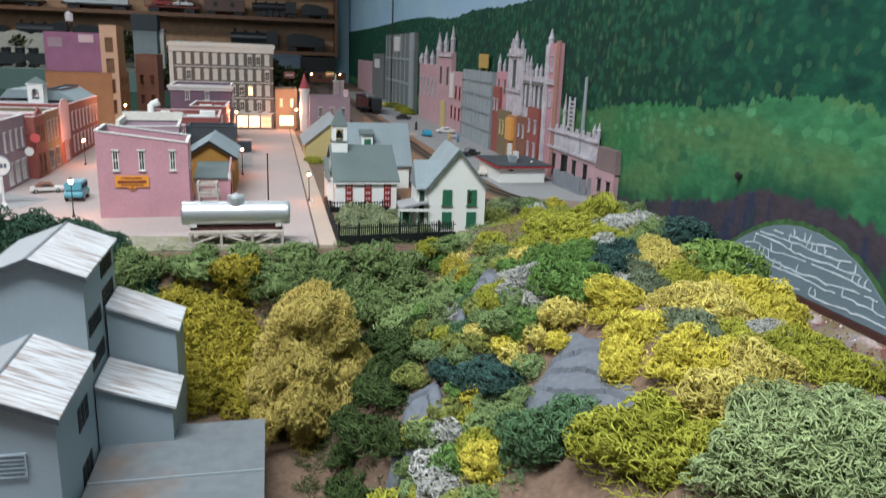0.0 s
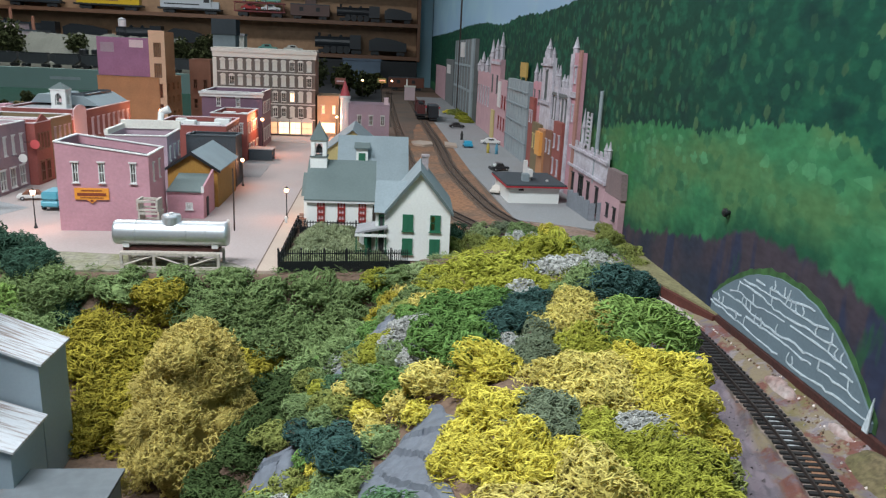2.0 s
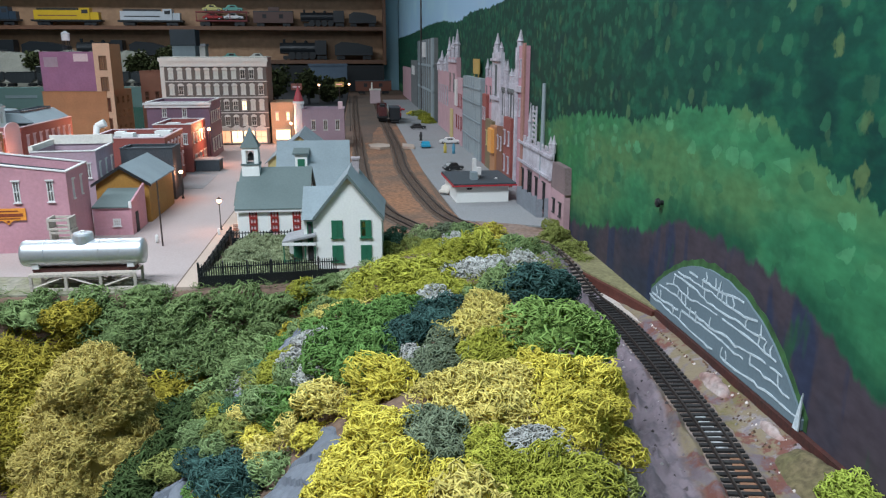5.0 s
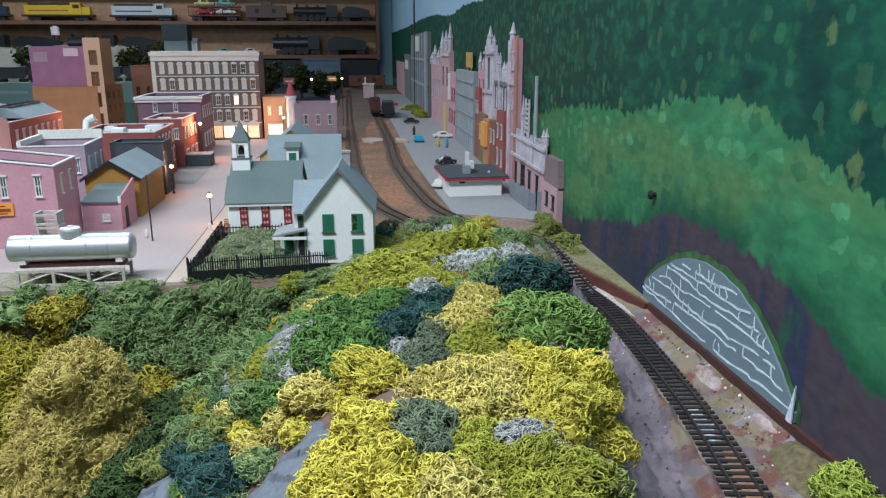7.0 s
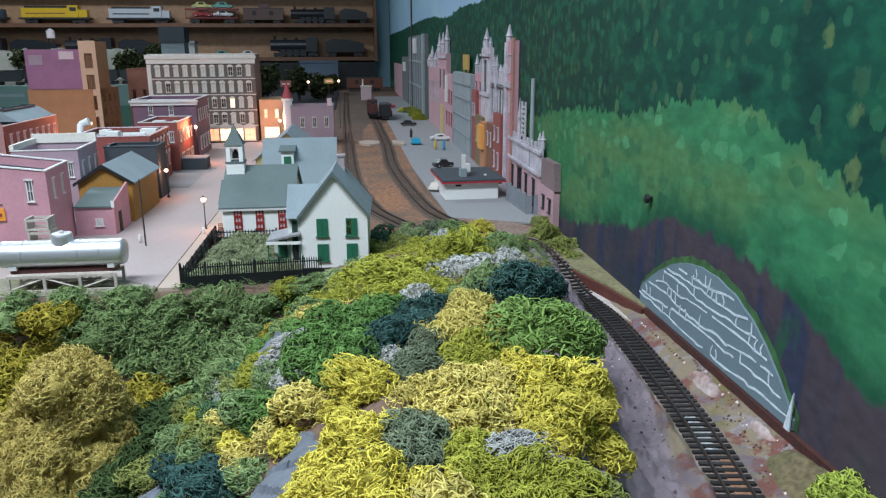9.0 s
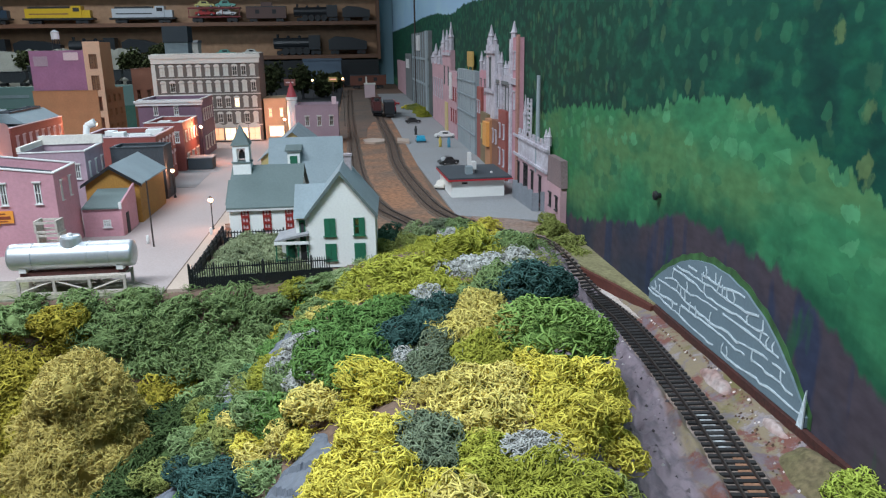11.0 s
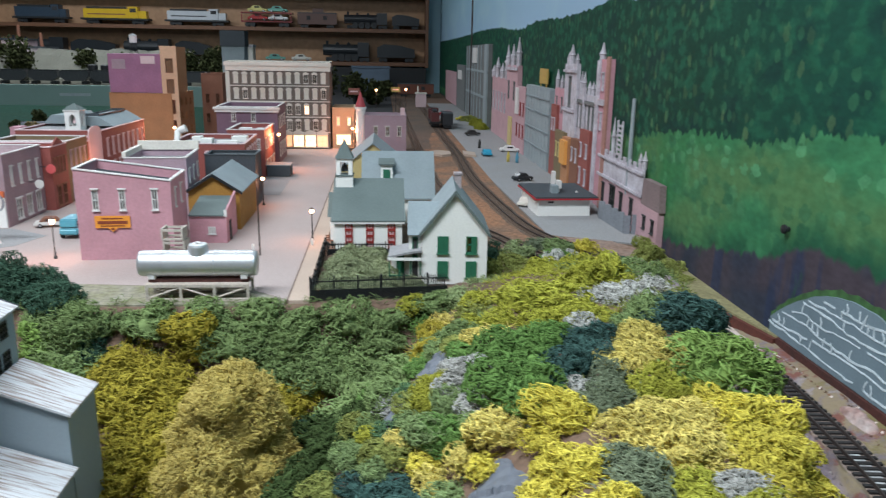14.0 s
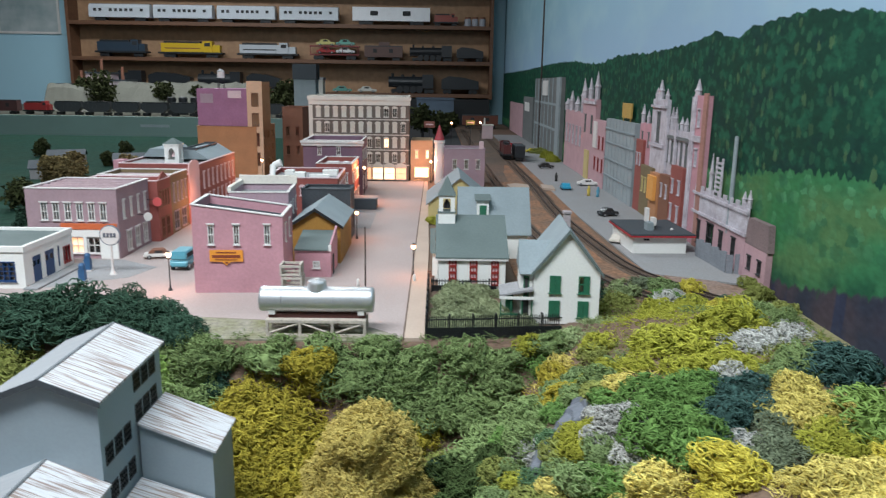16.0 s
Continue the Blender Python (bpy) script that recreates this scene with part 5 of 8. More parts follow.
# ---- trees ----
def leaf_clumps(name, centres, n, size, seed, material, parent, label=""):
    """Many small crumpled clumps over a few overlapping balls."""
    rnd = random.Random(seed)
    v, f = [], []
    for _ in range(n):
        cx, cy, cz, r = centres[rnd.randrange(len(centres))]
        d = Vector([rnd.gauss(0, 1) for _ in range(3)]).normalized()
        p = Vector((cx, cy, cz)) + d * r * rnd.uniform(0.45, 1.1)
        s = size * rnd.uniform(0.5, 1.3)
        start = len(v)
        q = Euler([rnd.uniform(0, 6.28) for _ in range(3)]).to_matrix()
        for c in ((1, 1, 1), (1, -1, -1), (-1, 1, -1), (-1, -1, 1), (1.3, 0, 0.3), (-0.3, 1.2, 0.2)):
            v.append(tuple((p + q @ (Vector(c) * s * rnd.uniform(0.5, 1.2))) * S))
        for a in ((0, 1, 2), (0, 3, 1), (0, 2, 3), (1, 3, 2), (0, 4, 1), (1, 4, 5), (0, 5, 2)):
            f.append(tuple(start + k for k in a))
    me = bpy.data.meshes.new(name)
    me.from_pydata(v, [], f)
    me.materials.append(material)
    ob = new(name, me)
    ob.parent = parent
    return ob


def tree(label, x, y, z, h, r, colour, seed, lumps=60):
    """A bushy tree: a twiggy trunk and a crown of overlapping tufted clumps."""
    b = thing("tree", label, "tree", x, y, z)
    bark = mat("twig_bark", (0.10, 0.07, 0.05), 0.9, grain=0.3)
    bm, core = bmesh.new(), bmesh.new()
    rod(bm, (0, 0, -0.01), (0.003, 0, h * 0.55), r * 0.07, r * 0.045, 7)
    rnd = random.Random(seed)
    v, f = [], []
    for i in range(lumps):
        t, a = (i + 0.5) / lumps, i * 2.39996 + rnd.uniform(-0.4, 0.4)
        profile = 0.72 + 0.28 * smooth(0.0, 0.28, t) - 0.76 * smooth(0.26, 1.05, t)
        wide = r * profile * rnd.uniform(0.62, 0.84)
        if i % 7 == 0:
            wide *= 0.5
        c = Vector((math.cos(a) * wide, math.sin(a) * wide, h * (0.05 + 0.83 * t)))
        size = r * rnd.uniform(0.24, 0.36)
        rod(bm, (0.002, 0, h * (0.1 + 0.4 * t)), c, r * 0.025, r * 0.008, 5)
        out = Vector((c.x, c.y, 0.35 * r + 0.5 * r * t)).normalized().to_track_quat("Z", "Y").to_matrix().to_4x4()
        place = Matrix.Translation(c * S) @ out @ Matrix.Rotation(rnd.uniform(0, math.tau), 4, "Z") @ Matrix.Scale(size, 4)
        me = TREE_TUFT[i % len(TREE_TUFT)][1]
        start = len(v)
        v += [tuple(place @ q.co) for q in me.vertices]
        f += [tuple(start + k for k in p.vertices) for p in me.polygons]
        bmesh.ops.create_icosphere(core, subdivisions=2, radius=size * 0.5, matrix=Matrix.Translation(c))
    part("trunk", bm, bark, b)
    rings = [(r * (0.72 + 0.28 * smooth(0.0, 0.28, t) - 0.76 * smooth(0.26, 1.05, t)) * 0.62, h * (0.05 + 0.8 * t)) for t in (0.0, 0.2, 0.4, 0.6, 0.8, 1.0)]
    lathe(core, rings, 16)
    part("inner_crown", core, colour, b, smooth=True)
    me = bpy.data.meshes.new("crown")
    me.from_pydata(v, [], f)
    me.materials.append(colour)
    me.polygons.foreach_set("use_smooth", [True] * len(f))
    new("crown", me).parent = b
    return b


M["tanleaf"] = mat("tan_gold_foliage", (0.53, 0.425, 0.135), 0.9, island=0.14, stain=0.5, stain_size=28, stain_colour=(0.43, 0.345, 0.085), spec=0.05)
M["fir"] = mat("dark_fir_foliage", (0.02, 0.045, 0.03), 0.9, island=0.4, spec=0.1)
M["darkleaf"] = mat("dim_green_foliage", (0.034, 0.040, 0.016), 0.9, island=0.4, spec=0.1)
tree("bushy tan-gold model tree in the gully", 0.043, 0.793, -0.155, 0.178, 0.077, M["tanleaf"], 3)


def fir(x, y, z, h, r):
    b = thing("fir_tree", "dark green model fir beside the corner building", "tree", x, y, z)
    part("trunk", rod(bmesh.new(), (0, 0, -0.002), (0, 0, h * 0.9), r * 0.09, r * 0.02, 6), mat("fir_bark", (0.06, 0.04, 0.03), 0.9), b)
    centres = [(math.cos(k * 2.4) * r * 0.5 * (1 - t), math.sin(k * 2.4) * r * 0.5 * (1 - t), h * (0.12 + 0.85 * t), r * 0.5 * (1 - t) + 0.004) for k, t in ((k, k / 22) for k in range(22))]
    leaf_clumps("crown", centres, 900, 0.003, 8, M["fir"], b)


fir(-0.66, 1.5, 0, 0.09, 0.03)


# ---- railway ----
M["ballast"] = mat("grey_mauve_ballast", (0.25, 0.21, 0.19), 0.95, grain=0.35, grain_size=260, stain=0.5, stain_size=25, stain_colour=(0.22, 0.12, 0.07), bump=0.6, bump_size=500)


M["cinder"] = mat("dark_cinder_bed", (0.10, 0.075, 0.06), 0.95, grain=0.4, grain_size=200, stain=0.7, stain_size=30, stain_colour=(0.17, 0.10, 0.06), bump=0.6, bump_size=400)


def path_points(pts, step):
    """Even points along a smooth line through the plan points, with directions."""
    out = []
    n = len(pts)
    fine = []
    for i in range(n - 1):
        p0, p1, p2, p3 = (Vector(pts[max(0, min(n - 1, i + k))]) for k in (-1, 0, 1, 2))
        for k in range(24):
            t = k / 24
            fine.append(0.5 * ((2 * p1) + (p2 - p0) * t + (2 * p0 - 5 * p1 + 4 * p2 - p3) * t * t + (3 * p1 - p0 - 3 * p2 + p3) * t ** 3))
    fine.append(Vector(pts[-1]))
    run, want = 0.0, 0.0
    for a, b in zip(fine, fine[1:]):
        seg = (b - a).length
        while want <= run + seg:
            out.append((a + (b - a) * ((want - run) / seg), (b - a).normalized()))
            want += step
        run += seg
    return out


def track(label, pts, near_until, gauge=0.0180):
    b = thing("railway_track", label, "railway track", pts[0][0], pts[0][1])
    ox, oy = pts[0]
    tie_me = None
    far = bmesh.new()
    line = path_points(pts, 0.0088)
    rnd = random.Random(2)
    for p, d in line:
        ang = math.degrees(math.atan2(d.y, d.x)) + rnd.uniform(-1.5, 1.5)
        z = ground(p.x, p.y) + 0.0022
        if p.y < near_until:
            if tie_me is None:
                o = part("tie", boxes((-0.0021, -0.0165, -0.003, 0.0021, 0.0165, 0.0012)), M["tie"])
                tie_me = o.data
                bpy.data.objects.remove(o)
            share("tie", tie_me, b, p.x - ox, p.y - oy, z, ang)
        else:
            q = rot_at(p.x - ox, p.y - oy, z, ang)
            new_box = bmesh.new()
            box(new_box, -0.0021, -0.0165, -0.003, 0.0021, 0.0165, 0.001)
            new_box.transform(q)
            tmp = bpy.data.meshes.new("tmp")
            new_box.to_mesh(tmp)
            new_box.free()
            far.from_mesh(tmp)
            bpy.data.meshes.remove(tmp)
    if far.verts:
        tagged(part("tie", far, M["oldtie"], b), kind="stuff")
    v, f = [], []
    rnd = random.Random(6)
    for i, (p, d) in enumerate([q for q in line if q[0].y < 1.2]):
        nrm = Vector((-d.y, d.x))
        z = ground(p.x, p.y)
        for w, hh in ((-1, -0.002), (-0.72, 0.0014), (0.72, 0.0014), (1, -0.002)):
            q = p + nrm * (w * (0.0235 + rnd.uniform(-0.002, 0.002)))
            v.append(((q.x - ox) * S, (q.y - oy) * S, (z + hh) * S))
        if i:
            a = (i - 1) * 4
            for k in range(3):
                f.append((a + k, a + k + 1, a + k + 5, a + k + 4))
    if pts[-1][1] > 1.3:
        fv, ff = [], []
        rnd = random.Random(16)
        for i, (p, d) in enumerate([q for q in line[::3] if q[0].y > 1.22]):
            nrm = Vector((-d.y, d.x))
            for w, hh in ((-1, 0.0006), (-0.8, 0.0016), (0.8, 0.0016), (1, 0.0006)):
                q = p + nrm * (w * (0.021 + rnd.uniform(-0.002, 0.002)))
                fv.append(((q.x - ox) * S, (q.y - oy) * S, hh * S))
            if i:
                a = (i - 1) * 4
                for k in range(3):
                    ff.append((a + k, a + k + 1, a + k + 5, a + k + 4))
        me = bpy.data.meshes.new("cinder_bed")
        me.from_pydata(fv, [], ff)
        me.materials.append(M["cinder"])
        new("cinder_bed", me).parent = b
    if v:
        me = bpy.data.meshes.new("ballast")
        me.from_pydata(v, [], f)
        me.materials.append(M["ballast"])
        bed = new("ballast", me)
        bed.parent = b
    for side in (-1, 1):
        v, f = [], []
        for i, (p, d) in enumerate(line):
            nrm = Vector((-d.y, d.x))
            z = ground(p.x, p.y) + 0.0034
            for w, hh in ((-0.0007, 0), (0.0007, 0), (0.0007, 0.0028), (-0.0007, 0.0028)):
                q = p + nrm * (side * gauge / 2 + w)
                v.append(((q.x - ox) * S, (q.y - oy) * S, (z + hh) * S))
            if i:
                a = (i - 1) * 4
                for k in range(4):
                    f.append((a + k, a + (k + 1) % 4, a + 4 + (k + 1) % 4, a + 4 + k))
        me = bpy.data.meshes.new("rail")
        me.from_pydata(v, [], f)
        me.materials.append(M["rail"])
        ob = new("rail", me)
        ob.parent = b
    return b


MAIN = [(0.535, 0.30), (0.556, 0.45), (0.574, 0.568), (0.587, 0.657), (0.596, 0.76), (0.602, 0.87), (0.601, 0.95), (0.590, 1.06), (0.555, 1.19), (0.50, 1.30), (0.455, 1.41), (0.432, 1.58), (0.41, 2.0), (0.416, 2.5), (0.41, 3.6), (0.41, 5.5)]
track("black-tied model track curving along the painted wall", MAIN, 1.1)


def splash():
    b = thing("plaster_splash", "chalky white plaster spilt between the ties", "plaster", 0.587, 0.655, 0)
    rnd = random.Random(9)
    ties = [q for q in path_points(MAIN, 0.0088) if 0.615 < q[0].y < 0.685]
    for (p, d), (p2, _) in zip(ties, ties[1:]):
        c = (p + p2) / 2
        dim = 1 - min(1.0, abs(c.y - 0.65) / 0.04)
        w = 0.0035 + 0.0045 * dim * rnd.uniform(0.6, 1.0)
        k = rnd.uniform(-0.002, 0.002)
        part("spill", boxes((-0.0019, k - w, -0.026, 0.0019, k + w, -0.0216)), M["chalk"], b, m=rot_at(c.x - 0.587, c.y - 0.655, 0, math.degrees(math.atan2(d.y, d.x))))


M["chalk"] = mat("chalky_plaster", (0.46, 0.48, 0.49), 0.9, grain=0.3, grain_size=300, stain=0.8, stain_size=90, stain_colour=(0.14, 0.13, 0.13))
splash()
track("weathered siding track beside the white farmhouse", [(0.57, 1.085), (0.52, 1.135), (0.46, 1.20), (0.42, 1.268), (0.385, 1.36), (0.345, 1.485), (0.318, 1.71), (0.307, 1.96), (0.299, 2.55), (0.29, 3.6), (0.285, 5.5)], 0.0)
slab("wall_trim", mat("red_brown_edge_board", (0.07, 0.018, 0.013), 0.8, grain=0.3, stain=0.7, stain_size=60, stain_colour=(0.03, 0.015, 0.012)), [(0.640, 0.35), (0.6445, 0.35), (0.6445, 0.9135), (0.640, 0.9135)], -0.0055, 0.04, "red-brown wooden edging at the foot of the painted wall")


def stone_panel():
    b = thing("stone_wall_panel", "grey painted card stone arch with white mortar lines", "wall panel", 0.6425, 0.78, 0.0)
    mt = mat("blue_grey_card_paint", (0.155, 0.215, 0.25), 0.7, grain=0.08, stain=0.3, stain_size=25)

    def top(y):
        t = (y + 0.163) / 0.318 - 0.52
        return 0.079 * (1 - abs(t / 0.53) ** (1.9 if t > 0 else 2.4)) + 0.0016 * noise.noise((y * 60, 3, 0))

    ys = spread(-0.163, 0.155, 40)
    low = -0.0045
    outline = [(ys[0], low), (ys[-1], low)] + [(y, max(top(y), low + 0.002)) for y in reversed(ys)]
    turn = Matrix.Rotation(radians(90), 4, "Z")
    bm = bmesh.new()
    prism(bm, outline, -0.002, 0.0)
    part("card", bm, mt, b, m=turn)
    bm = bmesh.new()
    prism(bm, [(y * 1.025 + 0.003 * noise.noise((y * 90, 1, 2)), z if z < 0.0 else z * 1.05 + 0.003 + 0.004 * noise.noise((y * 70, 7, z * 30))) for y, z in outline], -0.0024, -0.0021)
    part("painted_edge", bm, mat("grass_green_paint", (0.045, 0.13, 0.035), 0.7, grain=0.4, grain_size=90, stain=0.5, stain_size=60, stain_colour=(0.03, 0.06, 0.03)), b, m=turn)
    bm = bmesh.new()
    rnd = random.Random(4)
    white = mat("white_mortar_paint", (0.62, 0.70, 0.74), 0.7, grain=0.15, stain=0.5, stain_size=160, stain_colour=(0.34, 0.42, 0.46))

    def daub(y1, z1, y2, z2, w1, w2):
        d = Vector((y2 - y1, z2 - z1)).normalized()
        nx, nz = -d.y, d.x
        prism(bm, [(y1 - nx * w1, z1 - nz * w1), (y2 - nx * w2, z2 - nz * w2), (y2 + nx * w2, z2 + nz * w2), (y1 + nx * w1, z1 + nz * w1)], 0.0002, 0.0006)

    # uneven hand-painted courses: broken wavering lines, with a few crooked upright joints
    for k, zc in enumerate((0.004, 0.0145, 0.025, 0.036, 0.0475, 0.059, 0.067)):
        y, z, w, lift = ys[0] + rnd.uniform(0.004, 0.02), zc, 0.0007, 0.0
        while y < ys[-1] - 0.006:
            y2 = y + rnd.uniform(0.006, 0.013)
            lift = max(-0.0035, min(0.0035, lift + rnd.gauss(0, 0.0012)))
            z2, w2 = zc + lift, rnd.uniform(0.0006, 0.0013)
            if max(z, z2) < min(top(y), top(y2)) - 0.003 and rnd.random() < 0.95:
                daub(y, z, y2, z2, w, w2)
                if rnd.random() < 0.2 and z2 + 0.0095 < top(y2) - 0.002:
                    ym = y2 + rnd.uniform(-0.002, 0.002)
                    daub(y2, z2, ym, z2 + 0.005, w2, 0.001)
                    daub(ym, z2 + 0.005, y2 + rnd.uniform(-0.003, 0.003), z2 + 0.0108, 0.001, 0.0006)
            y, z, w = y2, z2, w2
    tagged(part("mortar_line", bm, white, b, m=turn), kind="stuff")
    bm = bmesh.new()
    prism(bm, [(-0.163, -0.006), (-0.155, -0.006), (-0.163, 0.028)], 0.0012, 0.0024)
    part("torn_edge", bm, white, b, "curled white paper edge", m=turn)


stone_panel()

# grassy bank at the wall's foot behind a red edging, with spilt plaster before it
slab("grass_bank", mat("olive_turf_paint", (0.25, 0.23, 0.115), 0.95, grain=0.25, grain_size=220, stain=0.5, stain_size=30, stain_colour=(0.12, 0.10, 0.05), bump=0.6, bump_size=350),
     [(0.6425, 0.914), (0.6445, 0.914), (0.6445, 1.335), (0.60, 1.30), (0.587, 1.165), (0.605, 1.088), (0.626, 1.002)], -0.005, 0.03, "olive turf bank at the foot of the painted wall")
slab("bank_edging", mat("red_brown_bank_edge", (0.11, 0.03, 0.02), 0.75, grain=0.2, stain=0.5, stain_size=50), [(0.6365, 0.914), (0.6423, 0.9142), (0.6258, 1.0018), (0.6048, 1.0878), (0.5868, 1.1648), (0.583, 1.158), (0.6005, 1.084), (0.621, 0.998)], -0.0075, 0.03, "red-brown edging of the turf bank")
slab("spilt_plaster", mat("spilt_white_plaster", (0.58, 0.53, 0.50), 0.9, grain=0.2, stain=0.6, stain_size=70, stain_colour=(0.34, 0.25, 0.18), bump=0.6, bump_size=200), [(0.632, 0.897), (0.6363, 0.914), (0.6208, 0.998), (0.6003, 1.084), (0.594, 1.09), (0.606, 1.035), (0.613, 0.99), (0.618, 0.945), (0.624, 0.905)], -0.0205, 0.004, "spilt white plaster at the foot of the bank")


def mound(name, label, category, x, y, a, b, h, material, seed):
    """A low uneven heap on the ground."""
    v, f, rings, n = [], [], 12, 40
    for j in range(rings):
        s = 0.03 + 0.97 * j / (rings - 1)
        for i in range(n):
            u = i * math.tau / n
            k = s * (1 + 0.18 * noise.noise((math.cos(u) * 1.5, math.sin(u) * 1.5, seed)))
            px, py = min(x + math.cos(u) * a * k, 0.6385), y + math.sin(u) * b * k
            v.append((px * S, py * S, (ground(px, py) + h * (1 - s * s) + 0.0025 * noise.noise((px * 120, py * 120, seed)) * (1 - s ** 4) - 0.003 * s ** 6) * S))
    for j in range(rings - 1):
        for i in range(n):
            k = (i + 1) % n
            f.append((j * n + i, j * n + k, (j + 1) * n + k, (j + 1) * n + i))
    f.append(tuple(range(n - 1, -1, -1)))
    me = bpy.data.meshes.new(name)
    me.from_pydata(v, [], f)
    me.materials.append(material)
    me.polygons.foreach_set("use_smooth", [True] * len(f))
    return tagged(new(name, me), label, category)


turf = mat("brown_olive_turf", (0.115, 0.10, 0.045), 0.95, grain=0.35, grain_size=260, stain=0.5, stain_size=40, stain_colour=(0.16, 0.11, 0.07), bump=1.0, bump_size=350)
mound("turf_mound", "brown-olive turf heap at the foot of the painted wall", "turf", 0.627, 0.565, 0.021, 0.05, 0.009, turf, 1)
chip = mat("dirty_white_plaster", (0.42, 0.36, 0.34), 0.9, grain=0.3, grain_size=220, stain=0.8, stain_size=70, stain_colour=(0.20, 0.08, 0.06), bump=0.8, bump_size=300)
mound("plaster_chip", "dirty white plaster chip heap beside the wall edging", "plaster", 0.629, 0.735, 0.008, 0.03, 0.005, chip, 2)
mound("plaster_chip", "dirty white plaster chip heap beside the wall edging", "plaster", 0.632, 0.64, 0.005, 0.02, 0.004, chip, 3)
mound("plaster_chip", "small pale plaster chip on the mauve slope", "plaster", 0.511, 0.53, 0.004, 0.006, 0.003, M["chalk"], 4)

# ---- tank, fence, street furniture ----
def tank_car():
    b = thing("tank", "silver horizontal storage tank on a pale timber trestle", "storage tank", -0.049, 1.066)
    r, x0, x1, zc = 0.0165, -0.074, 0.074, 0.045
    bm = bmesh.new()
    prof = [(0.0005, x0), (r * 0.6, x0 + 0.0003), (r * 0.94, x0 + 0.0012), (r, x0 + 0.004)] + [(r, x0 + 0.008 + 0.132 * k / 6) for k in range(1, 7)] + [(r, x1 - 0.004), (r * 0.94, x1 - 0.0012), (r * 0.6, x1 - 0.0003), (0.0005, x1)]
    lathe(bm, prof, 28)
    part("shell", bm, M["silver"], b, smooth=True, m=Matrix.Translation((0, 0, zc)) @ Matrix.Rotation(radians(90), 4, "Y"))
    for xx in (-0.045, 0.02, 0.045):
        part("band", lathe(bmesh.new(), [(r + 0.0002, xx), (r + 0.0007, xx), (r + 0.0007, xx + 0.001), (r + 0.0002, xx + 0.001)], 28), M["silver"], b, m=Matrix.Translation((0, 0, zc)) @ Matrix.Rotation(radians(90), 4, "Y"))
    part("dome", lathe(bmesh.new(), [(0.0125, zc + r - 0.005), (0.0125, zc + r + 0.006), (0.0115, zc + r + 0.0085), (0.003, zc + r + 0.0092)], 18), M["silver"], b, "ribbed silver filling dome")
    part("hatch", lathe(bmesh.new(), [(0.003, zc + r + 0.0093), (0.003, zc + r + 0.0112)], 10), M["trimwhite"], b)
    dark = mat("dark_red_frame", (0.10, 0.035, 0.03), 0.7, grain=0.2)
    part("underframe", boxes((-0.062, -0.008, 0.022, 0.062, 0.008, 0.027)), dark, b, "dark red underframe beam")
    for xx in (-0.061, 0.053):
        part("saddle", boxes((xx, -0.012, 0.0272, xx + 0.008, 0.012, 0.034)), M["trimwhite"], b)
    for yy in (-0.018, 0.016):
        part("sill_beam", boxes((-0.064, yy, 0.0, 0.064, yy + 0.003, 0.003)), M["wood"], b)
        part("top_beam", boxes((-0.064, yy, 0.018, 0.064, yy + 0.003, 0.0215)), M["wood"], b)
        for k in range(4):
            xx = -0.064 + k * 0.0415
            part("trestle_post", boxes((xx, yy, 0.003, xx + 0.0035, yy + 0.003, 0.018)), M["wood"], b)
        for k in range(3):
            xa, xb = -0.0605 + k * 0.0415, -0.0225 + k * 0.0415
            za, zb = (0.004, 0.017) if k % 2 == 0 else (0.017, 0.004)
            part("brace", rod(bmesh.new(), (xa, yy + 0.0015, za), (xb, yy + 0.0015, zb), 0.0013, None, 4), M["wood"], b)
    part("deck", boxes((-0.064, -0.015, 0.0216, 0.064, 0.016, 0.0219)), M["wood"], b)


tank_car()
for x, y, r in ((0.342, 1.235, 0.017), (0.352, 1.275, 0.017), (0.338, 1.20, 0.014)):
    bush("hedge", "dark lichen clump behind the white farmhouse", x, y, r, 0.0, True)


def crates():
    b = thing("crate_stack", "tall stack of pale grey timber pallets behind the tank", "crate", -0.104, 1.10)
    for k in range(5):
        z, dx = k * 0.0165, (0.0, 0.0012, -0.0008, 0.0015, 0.0)[k]
        p = part("pallet", boxes((dx, 0, z, dx + 0.0026, 0.024, z + 0.0155)), M["wood"], b)
        part("slat", boxes((dx + 0.0254, 0, z, dx + 0.028, 0.024, z + 0.0155)), M["wood"], p)
        for y0 in (0, 0.022):
            part("slat", boxes((dx + 0.0028, y0, z, dx + 0.0252, y0 + 0.002, z + 0.0026)), M["wood"], p)
            part("slat", boxes((dx + 0.0028, y0, z + 0.0115, dx + 0.0252, y0 + 0.002, z + 0.0145)), M["wood"], p)


crates()


